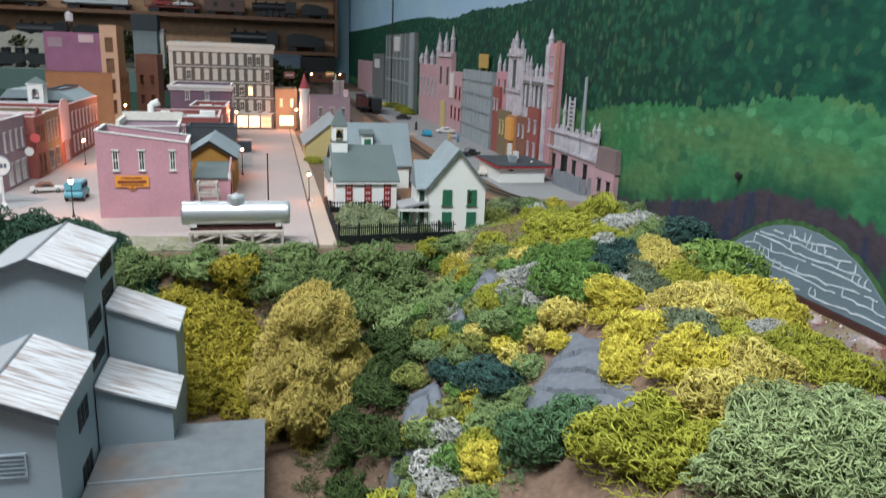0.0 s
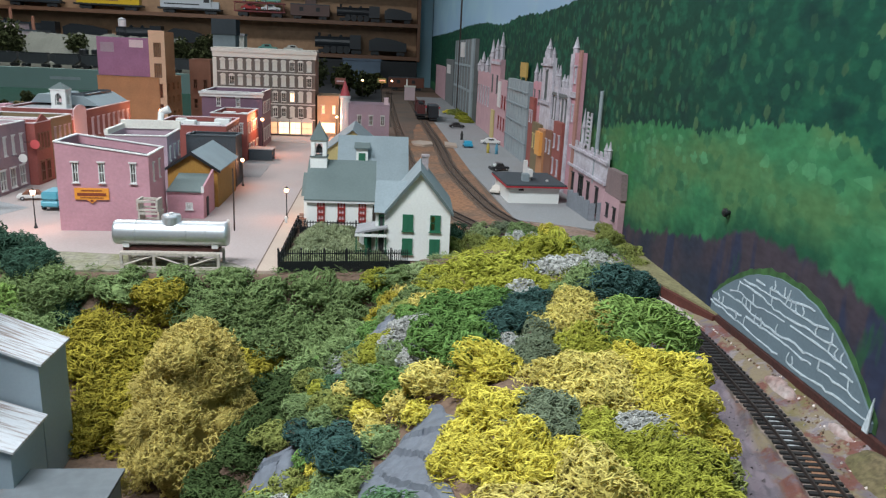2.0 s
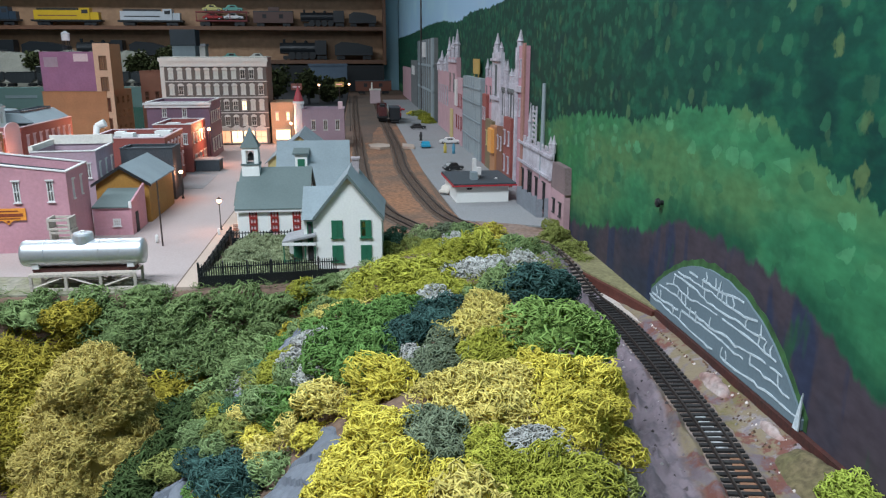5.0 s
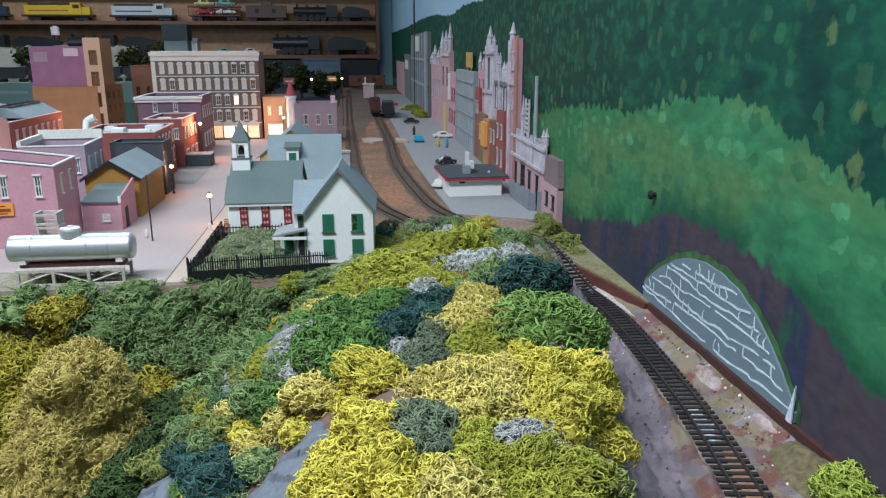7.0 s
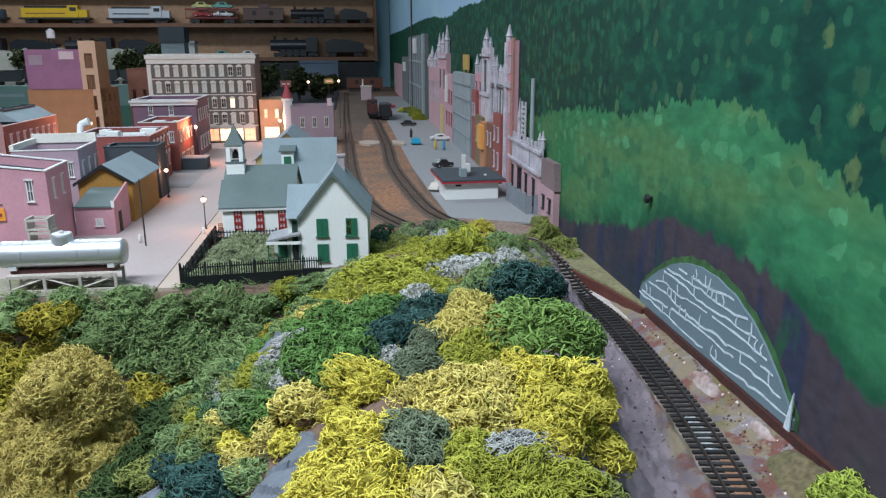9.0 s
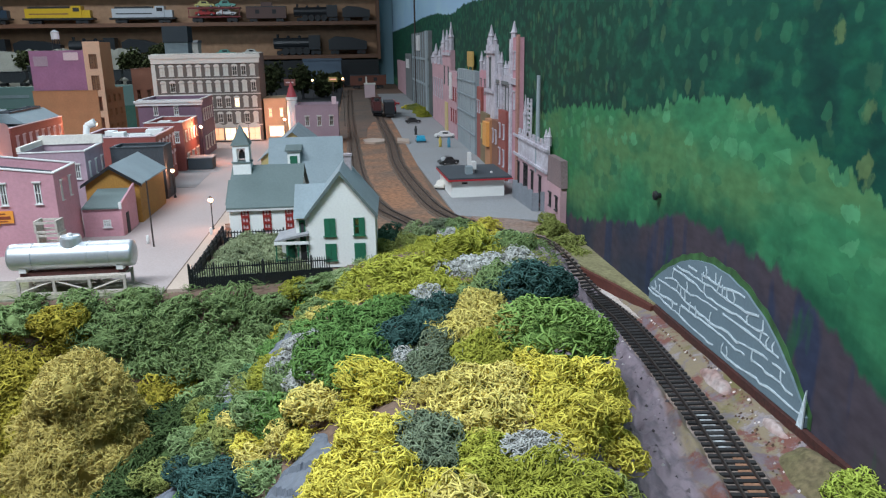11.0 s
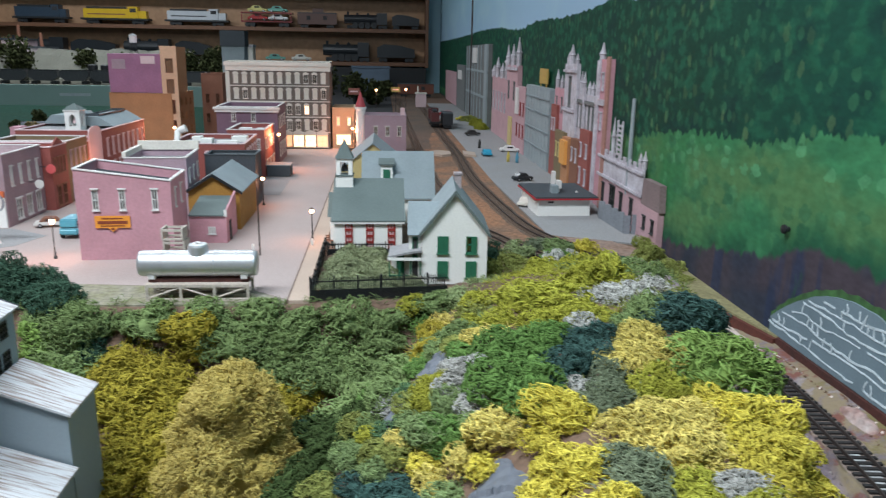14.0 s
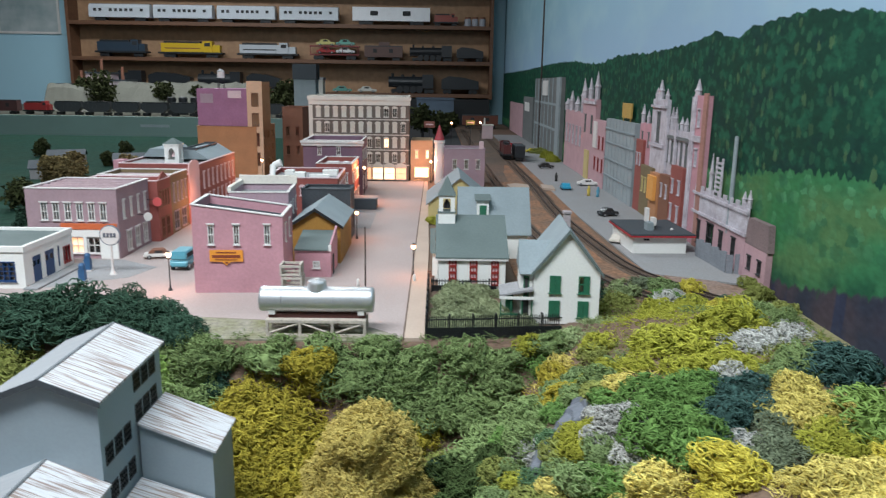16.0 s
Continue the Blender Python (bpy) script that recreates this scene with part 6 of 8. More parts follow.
def fence(label, x0, y0, x1, y1, h, gap, material, post_gap=0.03):
    b = thing("fence", label, "fence", x0, y0)
    length = math.hypot(x1 - x0, y1 - y0)
    ang = math.degrees(math.atan2(y1 - y0, x1 - x0))
    b.matrix_basis = pose(x0 * S, y0 * S, 0, 0, 0, ang)
    part("base_board", boxes((0, -0.0006, 0.0, length, 0.0006, h * 0.45)), material, b)
    for z in (h * 0.25, h * 0.78):
        part("rail", boxes((0, -0.0006, z, length, 0.0006, z + 0.0014)), material, b)
    bm = bmesh.new()
    box(bm, -0.0007, -0.0013, 0.0, 0.0007, -0.0006, h * 0.92)
    prism(bm, [(-0.0007, h * 0.92), (0.0007, h * 0.92), (0, h)], -0.0013, -0.0006)
    o = part("picket", bm, material)
    me = o.data
    bpy.data.objects.remove(o)
    for k in range(int(length / gap)):
        share("picket", me, b, gap * (k + 0.5))
    for k in range(int(length / post_gap) + 1):
        part("post", boxes((k * post_gap - 0.0011, -0.0016, -0.004, k * post_gap + 0.0011, 0.0016, h * 1.04)), material, b)


fence("black iron picket fence round the bushy garden", 0.092, 1.046, 0.268, 1.062, 0.031, 0.0029, M["black"])
fence("black iron picket fence along the pavement", 0.092, 1.30, 0.092, 1.052, 0.02, 0.0046, M["black"])
fence("black iron picket fence before the chapel", 0.098, 1.272, 0.2, 1.272, 0.02, 0.0046, M["black"])
for x, y, r in [(0.115, 1.08, 0.018), (0.15, 1.085, 0.02), (0.19, 1.085, 0.018), (0.222, 1.08, 0.016), (0.12, 1.12, 0.018), (0.16, 1.13, 0.02), (0.195, 1.13, 0.016), (0.118, 1.17, 0.018), (0.15, 1.18, 0.018), (0.18, 1.175, 0.017), (0.12, 1.22, 0.017), (0.16, 1.225, 0.018), (0.13, 1.265, 0.014), (0.175, 1.265, 0.014), (0.15, 1.275, 0.012), (0.205, 1.25, 0.012)]:
    bush("garden", "grey-green lichen shrub in the fenced garden", x + 0.002, y, r * 1.05, -0.002)


def street_lamp(label, x, y, h, bulb, shape="globe", watts=0.0):
    b = thing("street_lamp", label, "street lamp", x, y, 0, 0, "street lamps")
    part("post", lathe(bmesh.new(), [(0.0028, 0), (0.0028, 0.003), (0.0016, 0.005), (0.0009, 0.012), (0.0008, h - 0.011), (0.0018, h - 0.010), (0.0018, h - 0.0088)], 10), M["black"], b)
    if shape == "globe":
        part("globe", lathe(bmesh.new(), [(0.001, h - 0.0087), (0.0038, h - 0.007), (0.0043, h - 0.0045), (0.0034, h - 0.002), (0.0008, h - 0.0012)], 12), bulb, b, "glowing lamp globe")
    else:
        part("lantern", lathe(bmesh.new(), [(0.003, h - 0.0087), (0.0048, h - 0.002), (0.0048, h - 0.0018)], 4), bulb, b, "glowing square lantern")
    part("cap", lathe(bmesh.new(), [(0.0036, h - 0.0012), (0.0005, h + 0.002)], 10), M["black"], b)
    if watts:
        lamp = bpy.data.lights.new("lamp_bulb", "POINT")
        lamp.energy, lamp.color, lamp.shadow_soft_size = watts, (1.0, 0.35, 0.16), 0.003
        ob = new("lamp_bulb", lamp)
        ob.location = (x * S, (y - 0.006) * S, (h - 0.004) * S)


street_lamp("black street lamp with a lit globe by the pavement", 0.066, 1.36, 0.056, M["bulb"], "globe", 0.06)
street_lamp("black street lamp with a lit globe by the yard", -0.061, 1.665, 0.060, M["bulb"], "globe", 0.08)
street_lamp("black street lamp with a square lantern beside the shop", -0.306, 1.254, 0.062, M["bulbwhite"], "square", 0.09)
# the last one is added: it stands in for lit shop windows
for x, y, h, watts in [(0.158, 3.0, 0.178, 0.12), (0.27, 3.02, 0.18, 0.12), (-0.40, 2.3, 0.10, 0.6), (-0.09, 2.14, 0.10, 0.4), (0.085, 2.575, 0.075, 0.35), (-0.405, 1.80, 0.06, 0.16)]:
    street_lamp("slim street or fill lamp with a glowing bulb", x, y, h, M["bulb"], "globe", watts)


def pole(label, x, y, h, r=0.0011, z=0.0, material=None):
    b = thing("pole", label, "pole", x, y, z)
    part("shaft", rod(bmesh.new(), (0, 0, -0.002), (0, 0, h), r * 1.2, r, 8), material or M["rail"], b)
    part("cap", rod(bmesh.new(), (0, 0, h), (0, 0, h + 0.002), r * 1.5, r * 0.6, 8), material or M["rail"], b)


pole("dark bare wooden pole beside the street", -0.006, 1.267, 0.1)
pole("tall dark wire pole against the painted sky", 0.625, 3.98, 0.75, 0.004)


def small_post(x, y, label):
    b = thing("street_ornament", label, "ornament", x, y)
    part("body", lathe(bmesh.new(), [(0.003, 0), (0.0022, 0.004), (0.0028, 0.009), (0.0022, 0.012), (0.0009, 0.0135)], 10), M["trimwhite"], b, smooth=True)


small_post(0.069, 1.325, "small white plain figure standing on the pavement")
small_post(-0.02, 1.29, "small white plain marker on the street")
for x, y, c, lab in ((0.555, 2.33, (0.55, 0.42, 0.08), "tiny mustard plain figure on the road"), (0.578, 2.31, (0.08, 0.28, 0.40), "tiny blue plain figure on the road"), (0.51, 2.66, (0.03, 0.03, 0.03), "tiny dark plain figure on the road")):
    b = thing("street_ornament", lab, "ornament", x, y, 0.0008)
    part("body", lathe(bmesh.new(), [(0.005, 0), (0.004, 0.008), (0.0055, 0.018), (0.003, 0.023), (0.0035, 0.027), (0.001, 0.030)], 10), mat("figure_paint", c, 0.6), b, smooth=True)
slab("kerb", mat("dark_brown_kerb", (0.13, 0.09, 0.07), 0.9, grain=0.2), [(0.0622, 1.045), (0.0643, 1.045), (0.0643, 2.6), (0.0622, 2.6)], 0.0022, 0.005, "dark kerb line between street and pavement")


def crumbs(label, n, seed, where, material, low, high):
    """Loose bits lying on the ground."""
    rnd = random.Random(seed)
    v, f = [], []
    for _ in range(n):
        x, y = where(rnd)
        r, z, start = rnd.uniform(low, high), land(x, y), len(v)
        for k in range(5):
            a = k * 1.257 + rnd.uniform(-0.4, 0.4)
            v.append(((x + math.cos(a) * r * rnd.uniform(0.6, 1.2)) * S, (y + math.sin(a) * r * rnd.uniform(0.6, 1.2)) * S, (z - 0.0005) * S))
        v.append((x * S, y * S, (z + r * rnd.uniform(0.5, 1.0)) * S))
        f += [(start + k, start + (k + 1) % 5, start + 5) for k in range(5)]
    me = bpy.data.meshes.new("plaster_crumbs")
    me.from_pydata(v, [], f)
    me.materials.append(material)
    tagged(new("plaster_crumbs", me), label, "crumbs", kind="stuff")


def on_slope(rnd):
    y = rnd.uniform(0.4, 1.1)
    return 0.475 + 0.2 * (y - 0.54) + rnd.uniform(-0.012, 0.06), y


def by_wall(rnd):
    y = rnd.uniform(0.45, 0.9)
    return rnd.uniform(0.475 + 0.2 * (y - 0.54) + 0.115, 0.638) if 0.475 + 0.2 * (y - 0.54) + 0.115 < 0.638 else 0.63, y


crumbs("dark and mauve plaster crumbs on the slope beside the track", 260, 31, on_slope, mat("dark_plaster_crumb", (0.12, 0.10, 0.105), 0.95, island=0.6), 0.0008, 0.0026)
crumbs("pale plaster crumbs on the slope beside the track", 130, 32, on_slope, mat("pale_plaster_crumb", (0.48, 0.44, 0.43), 0.95, island=0.4), 0.0007, 0.0022)
crumbs("white and reddish plaster crumbs along the wall", 70, 33, by_wall, mat("white_plaster_crumb", (0.50, 0.44, 0.41), 0.95, island=0.5), 0.0008, 0.0024)
crumbs("brown earth crumbs along the wall", 240, 34, by_wall, mat("brown_earth_crumb", (0.14, 0.08, 0.05), 0.95, island=0.5), 0.0007, 0.0022)


# ---- the rest of the town ----
def annex():
    b = thing("pink_annex", "small pink brick model annex with lean-to roof", "model building", -0.131, 1.347, 0, 0, "town buildings")
    t = 0.003
    part("wall", panel(bmesh.new(), 0.06, 0.045, [(0.03, 0.016, 0.042, 0.028)], t), M["pink"], b)
    window(b, 0.03, 0, 0.016, 0.012, 0.012, 0, M["trimwhite"], None, "", bars=(2, 3))
    bm = bmesh.new()
    prism(bm, [(t, 0), (0.085, 0), (0.085, 0.072), (t, 0.053)], 0, t)
    part("wall", bm, M["pink"], b, m=rot_at(0.06, 0, 0, 90))
    bm = bmesh.new()
    prism(bm, [(-0.003, 0.0455), (0.085, 0.0615), (0.085, 0.064), (-0.003, 0.048)], 0.0035, 0.06)
    part("roof", bm, M["roofgreen"], b, m=rot_at(0.06, 0, 0, 90))
    part("door", boxes((0.0601, 0.02, 0, 0.0612, 0.034, 0.034)), M["dark"], b)
    part("trim", boxes((0.0565, -0.0012, 0.045, 0.0612, 0.0, 0.056)), M["trimwhite"], b)


annex()
pitched("ochre_shed", "ochre plank model shed with a grey pitched roof", -0.155, 1.445, 0, 0.088, 0.17, 0.07, 0.098, M["ochre"], M["roofblue"], "y", 0.006, trim=M["black"])
LS = building("lilac_shop", "lilac brick model shop with wide white parapet", -0.278, 1.50, 4, 0.108, 0.13, 0.118, M["lilac"], M["roofgrey"], M["trimwhite"], row(0.012, 0.098, 4, 0.07, 0.096, 0.009),
         right=row(0.015, 0.11, 3, 0.07, 0.096, 0.009), parapet=0.012)
building("slate_store", "dark slate-walled model store", -0.172, 1.655, 0, 0.10, 0.07, 0.104, M["roofdark"], M["roofdark"], M["roofdark"], (), right=row(0.012, 0.055, 2, 0.02, 0.05, 0.012), parapet=0.004)
RW = building("red_workshop", "red brick model workshop with arched windows and vents", -0.27, 1.76, 2, 0.158, 0.2, 0.113, M["red"], M["roofgrey"], M["pinktrim"], row(0.075, 0.145, 3, 0.075, 0.095, 0.011),
         right=row(0.02, 0.18, 5, 0.03, 0.06, 0.014) + row(0.02, 0.18, 5, 0.075, 0.098, 0.012), parapet=0.01, hood="arch", lit=())
DR = building("dark_red_shop", "dark red brick model shop at the street", -0.20, 2.02, 0, 0.09, 0.18, 0.118, M["red"], M["rooflilac"], M["trimwhite"], row(0.01, 0.08, 3, 0.07, 0.095, 0.011), right=row(0.015, 0.16, 5, 0.07, 0.095, 0.012) + row(0.02, 0.16, 3, 0.008, 0.04, 0.03), parapet=0.012)
building("purple_store", "dark purple brick model store before the hotel", -0.272, 2.25, 1, 0.165, 0.2, 0.158, M["purple"], M["rooflilac"], M["trimwhite"], row(0.04, 0.105, 2, 0.118, 0.142, 0.012), right=row(0.02, 0.17, 5, 0.1, 0.13, 0.013) + row(0.02, 0.17, 4, 0.02, 0.055, 0.02), parapet=0.012, cornice=0.014)
building("tan_shop", "tan plaster model shop with glowing windows", 0.018, 2.625, 0, 0.072, 0.15, 0.132, M["tan"], M["roofgrey"], M["tan"], row(0.014, 0.06, 2, 0.075, 0.102, 0.011) + [(0.012, 0.012, 0.06, 0.046)], lit=(0, 1, 2), frame_mat=M["cream"])
part("high_parapet", boxes((-0.003, 0.124, 0.1182, 0.11, 0.132, 0.135), (-0.003, 0.004, 0.1202, 0.004, 0.1238, 0.128)), M["cream"], LS, "tall cream parapet wall")
for x0, y0, x1, y1, hh in ((0.05, 0.08, 0.075, 0.11, 0.012), (0.085, 0.085, 0.13, 0.1, 0.008), (0.11, 0.13, 0.145, 0.16, 0.012), (0.02, 0.14, 0.04, 0.17, 0.01)):
    part("roof_unit", boxes((x0, y0, 0.1032, x1, y1, 0.1032 + hh)), M["white"], RW, "white roof ventilator")
part("roof_pipe", rod(bmesh.new(), (0.01, 0.03, 0.1032), (0.01, 0.05, 0.135), 0.006, 0.007, 10), M["white"], RW, "bent white roof pipe")
part("pipe_mouth", rod(bmesh.new(), (0.01, 0.05, 0.135), (0.028, 0.05, 0.142), 0.007, 0.009, 10), M["white"], RW, "bent white roof pipe")
part("roof_unit", boxes((0.02, 0.05, 0.1065, 0.05, 0.075, 0.118), (0.055, 0.1, 0.1065, 0.07, 0.13, 0.112)), M["trimwhite"], DR, "white roof ventilator")
b = building("lilac_station", "mauve brick model station building with three windows", 0.126, 2.50, 0, 0.13, 0.12, 0.118, M["lilac"], M["roofgrey"], M["lilac"], row(0.028, 0.115, 3, 0.055, 0.085, 0.013), frame_mat=M["trimwhite"], parapet=0.006)
part("chimney", boxes((0.112, 0.01, 0.1126, 0.126, 0.024, 0.142)), M["pinktrim"], b)


def turret():
    b = thing("turret", "white model turret with a red cone roof", "model building", 0.112, 2.57, 0)
    part("wall", lathe(bmesh.new(), [(0.015, 0), (0.015, 0.13), (0.018, 0.132), (0.018, 0.14)], 14), M["white"], b)
    part("cone", lathe(bmesh.new(), [(0.017, 0.1405), (0.012, 0.155), (0.0012, 0.188)], 14), mat("red_cone_roof", (0.36, 0.05, 0.06), 0.6, grain=0.1), b)
    part("finial", rod(bmesh.new(), (0, 0, 0.188), (0, 0, 0.20), 0.001, 0.0005, 6), M["black"], b)


turret()
M["creamy"] = mat("pale_yellow_gable", (0.55, 0.45, 0.20), 0.7, grain=0.1, stain=0.2)
pitched("depot", "pale yellow model depot with a wide grey roof", 0.085, 1.90, 0, 0.15, 0.22, 0.04, 0.1, M["creamy"], M["roofblue"], "y", 0.007)
bush("olive", "olive lichen bush beside the depot", 0.10, 1.86, 0.016, 0.0)

# left of the side street
TOP = [(x0, 0.070, x0 + 0.012, 0.102) for x0 in (0.026, 0.047, 0.068, 0.089, 0.110, 0.131)]
b = building("corner_store", "mauve-grey brick corner store with white windows", -0.629, 1.46, 0, 0.162, 0.15, 0.127, M["greybrick"], M["rooflilac"], M["trimwhite"], TOP + [(0.075, 0.010, 0.098, 0.040), (0.105, 0.010, 0.128, 0.040)],
             right=row(0.02, 0.13, 4, 0.07, 0.104, 0.01) + row(0.03, 0.13, 3, 0.008, 0.045, 0.022), parapet=0.003, lit=(6,), frame_mat=M["trimwhite"])
part("shop_front", boxes((0.06, -0.0035, 0.001, 0.0745, -0.0005, 0.054), (0.0985, -0.0035, 0.001, 0.1045, -0.0005, 0.054), (0.1285, -0.0035, 0.001, 0.16, -0.0005, 0.054), (0.0745, -0.0035, 0.041, 0.0985, -0.0005, 0.054), (0.1045, -0.0035, 0.041, 0.1285, -0.0005, 0.054)), M["white"], b, "white painted shop front")
part("sign_board", boxes((0.06, -0.0045, 0.0545, 0.16, -0.0005, 0.065)), mat("orange_sign_board", (0.60, 0.14, 0.05), 0.6, grain=0.05), b, "orange sign board")
for k in range(5):
    part("roof_ridge", boxes((0.01, 0.025 + k * 0.024, 0.1242, 0.15, 0.028 + k * 0.024, 0.128)), M["rooflilac"], b)
b = building("gabled_shop", "red brick model shop with a stepped gable", -0.60, 1.612, 0, 0.150, 0.075, 0.122, M["red"], M["rooflilac"], M["pinktrim"], (), right=row(0.008, 0.06, 4, 0.07, 0.1, 0.008) + row(0.01, 0.055, 2, 0.006, 0.045, 0.018), parapet=0.008, side_frame=M["brown"])
bm = bmesh.new()
prism(bm, [(0.01, 0.124), (0.065, 0.124), (0.0375, 0.138)], 0, 0.003)
part("gable", bm, M["red"], b, m=rot_at(0.150, 0, 0, 90))
building("olive_shop", "olive brick model shop with tall windows", -0.60, 1.69, 0, 0.148, 0.11, 0.124, M["greenb"], M["rooflilac"], M["trimwhite"], (), right=row(0.012, 0.095, 4, 0.065, 0.105, 0.009) + row(0.012, 0.09, 2, 0.006, 0.045, 0.03), parapet=0.008, side_frame=M["pillar"])
b = building("salmon_shop", "salmon pink model shop with a round-topped front", -0.60, 1.802, 0, 0.148, 0.085, 0.112, mat("salmon_painted_front", (0.45, 0.16, 0.12), 0.75, grain=0.08, stain=0.4, stain_size=30), M["rooflilac"], M["pinktrim"], (), right=row(0.03, 0.075, 1, 0.006, 0.045, 0.03), parapet=0.006)
bm = bmesh.new()
prism(bm, [(0.006, 0.050)] + [(0.0425 - 0.0365 * math.cos(k * math.pi / 10), 0.128 + 0.014 * math.sin(k * math.pi / 10)) for k in range(11)] + [(0.079, 0.050)], -0.0025, -0.0002)
part("round_gable", bm, b.children[0].data.materials[0], b, m=rot_at(0.148, 0, 0, 90))
b = building("brick_hall", "red brick model hall with blue-grey roof", -0.645, 1.90, 0, 0.19, 0.31, 0.125, M["red"], M["roofgrey"], M["pinktrim"], row(0.12, 0.18, 3, 0.06, 0.1, 0.01), right=row(0.02, 0.29, 8, 0.065, 0.105, 0.013) + row(0.02, 0.29, 8, 0.012, 0.05, 0.013), parapet=0.004)
bm = bmesh.new()
prism(bm, [(0.085, 0.1275), (0.186, 0.1275), (0.15, 0.15), (0.12, 0.15)], 0.09, 0.305)
part("hip_roof", bm, M["roofblue"], b)
bm = bmesh.new()
prism(bm, [(0.005, 0.1275), (0.078, 0.1275), (0.06, 0.148), (0.023, 0.148)], 0.14, 0.30)
part("hip_roof", bm, M["roofblue"], b)
part("ridge_frame", boxes((0.118, 0.10, 0.1502, 0.152, 0.103, 0.156), (0.118, 0.28, 0.1502, 0.152, 0.283, 0.156), (0.118, 0.1032, 0.1502, 0.121, 0.2798, 0.154), (0.149, 0.1032, 0.1502, 0.152, 0.2798, 0.154)), M["roofdark"], b)


def belfry():
    b = thing("belfry", "small white model belfry with open arches", "model building", -0.548, 1.935, 0.1215)
    w, t = 0.034, 0.004
    for rz, px, py in ((0, 0, 0), (90, w, 0), (180, w, w), (270, 0, w)):
        bm = boxes((0.0002, 0, -0.02, w - t, t, 0.010), (0.0002, 0, 0.010, 0.009, t, 0.044), (w - 0.009, 0, 0.010, w - t, t, 0.044), (0.009, 0, 0.038, w - 0.009, t, 0.044))
        prism(bm, [(0.009, 0.026), (0.0115, 0.0335), (0.017, 0.038), (0.009, 0.038)], 0, t)
        prism(bm, [(w - 0.009, 0.026), (w - 0.009, 0.038), (0.017, 0.038), (w - 0.0115, 0.0335)], 0, t)
        part("wall", bm, M["white"], b, m=rot_at(px, py, 0, rz))
    part("bell", lathe(bmesh.new(), [(0.0065, 0.016), (0.0055, 0.019), (0.004, 0.026), (0.0015, 0.029)], 12, (w / 2, w / 2, 0)), M["pinktrim"], b, "pinkish bell inside the arches")
    part("cornice", boxes((-0.002, -0.002, 0.0442, w + 0.002, w + 0.002, 0.047)), M["white"], b)
    bm = lathe(bmesh.new(), [(0.0275, 0.0472), (0.0008, 0.062)], 4)
    part("roof", bm, M["roofgreen"], b, m=Matrix.Translation((w / 2, w / 2, 0)) @ Matrix.Rotation(radians(45), 4, "Z"))


belfry()
part("end_wall", boxes((-0.02, 0.02, 0.0, -0.0002, 0.06, 0.13)), M["pink"], b)

# tall block behind
b = building("tall_block", "orange and magenta brick model warehouse", -0.695, 2.66, -4, 0.2, 0.22, 0.168, M["orange"], M["roofgrey"], M["orange"], (), right=row(0.03, 0.19, 4, 0.03, 0.055, 0.02) + row(0.03, 0.19, 4, 0.08, 0.105, 0.02) + row(0.03, 0.19, 4, 0.125, 0.15, 0.02), parapet=0.003)
part("upper_storey", boxes((0.0, 0.012, 0.1705, 0.17, 0.2, 0.292)), M["magenta"], b, "magenta painted upper storey")
part("painted_sign", boxes((0.012, 0.0105, 0.245, 0.055, 0.0115, 0.275)), M["lilac"], b)
part("painted_sign", boxes((0.105, 0.0105, 0.262, 0.15, 0.0115, 0.286)), M["pinktrim"], b)
part("stair_tower", panel(bmesh.new(), 0.05, 0.318, [(0.014, z, 0.038, z + 0.045) for z in (0.04, 0.105, 0.17, 0.235)], 0.003), mat("pale_orange_tower", (0.68, 0.43, 0.28), 0.7, grain=0.1, stain=0.2), b, m=rot_at(0.172, 0.0, 0, 6))
for z in (0.04, 0.105, 0.17, 0.235):
    window(b, 0.1865, 0.0015, z, 0.0235, 0.045, 6, M["brown"], None, "", sill=False, bars=(2, 0))
part("tower_side", boxes((0.1725, 0.009, 0.1705, 0.2205, 0.1, 0.316)), M["orange"], b)
building("brown_tenement", "dark brown brick model tenement", -0.47, 2.95, 0, 0.075, 0.15, 0.225, M["brown"], M["roofgrey"], M["brown"], row(0.012, 0.062, 2, 0.05, 0.085, 0.014) + row(0.012, 0.062, 2, 0.12, 0.155, 0.014), parapet=0.006)


def water_tower():
    b = thing("water_tower", "small white model rooftop water tower on legs", "water tower", -0.625, 2.72, 0.2925)
    for k in range(4):
        a = math.pi / 4 + k * math.pi / 2
        part("leg", rod(bmesh.new(), (math.cos(a) * 0.014, math.sin(a) * 0.014, 0), (math.cos(a) * 0.009, math.sin(a) * 0.009, 0.034), 0.0012, None, 6), M["black"], b)
    part("drum", lathe(bmesh.new(), [(0.012, 0.0342), (0.0125, 0.056)], 14), M["trimwhite"], b)
    part("lid", lathe(bmesh.new(), [(0.0135, 0.0562), (0.0015, 0.064)], 14), M["roofgrey"], b)


water_tower()


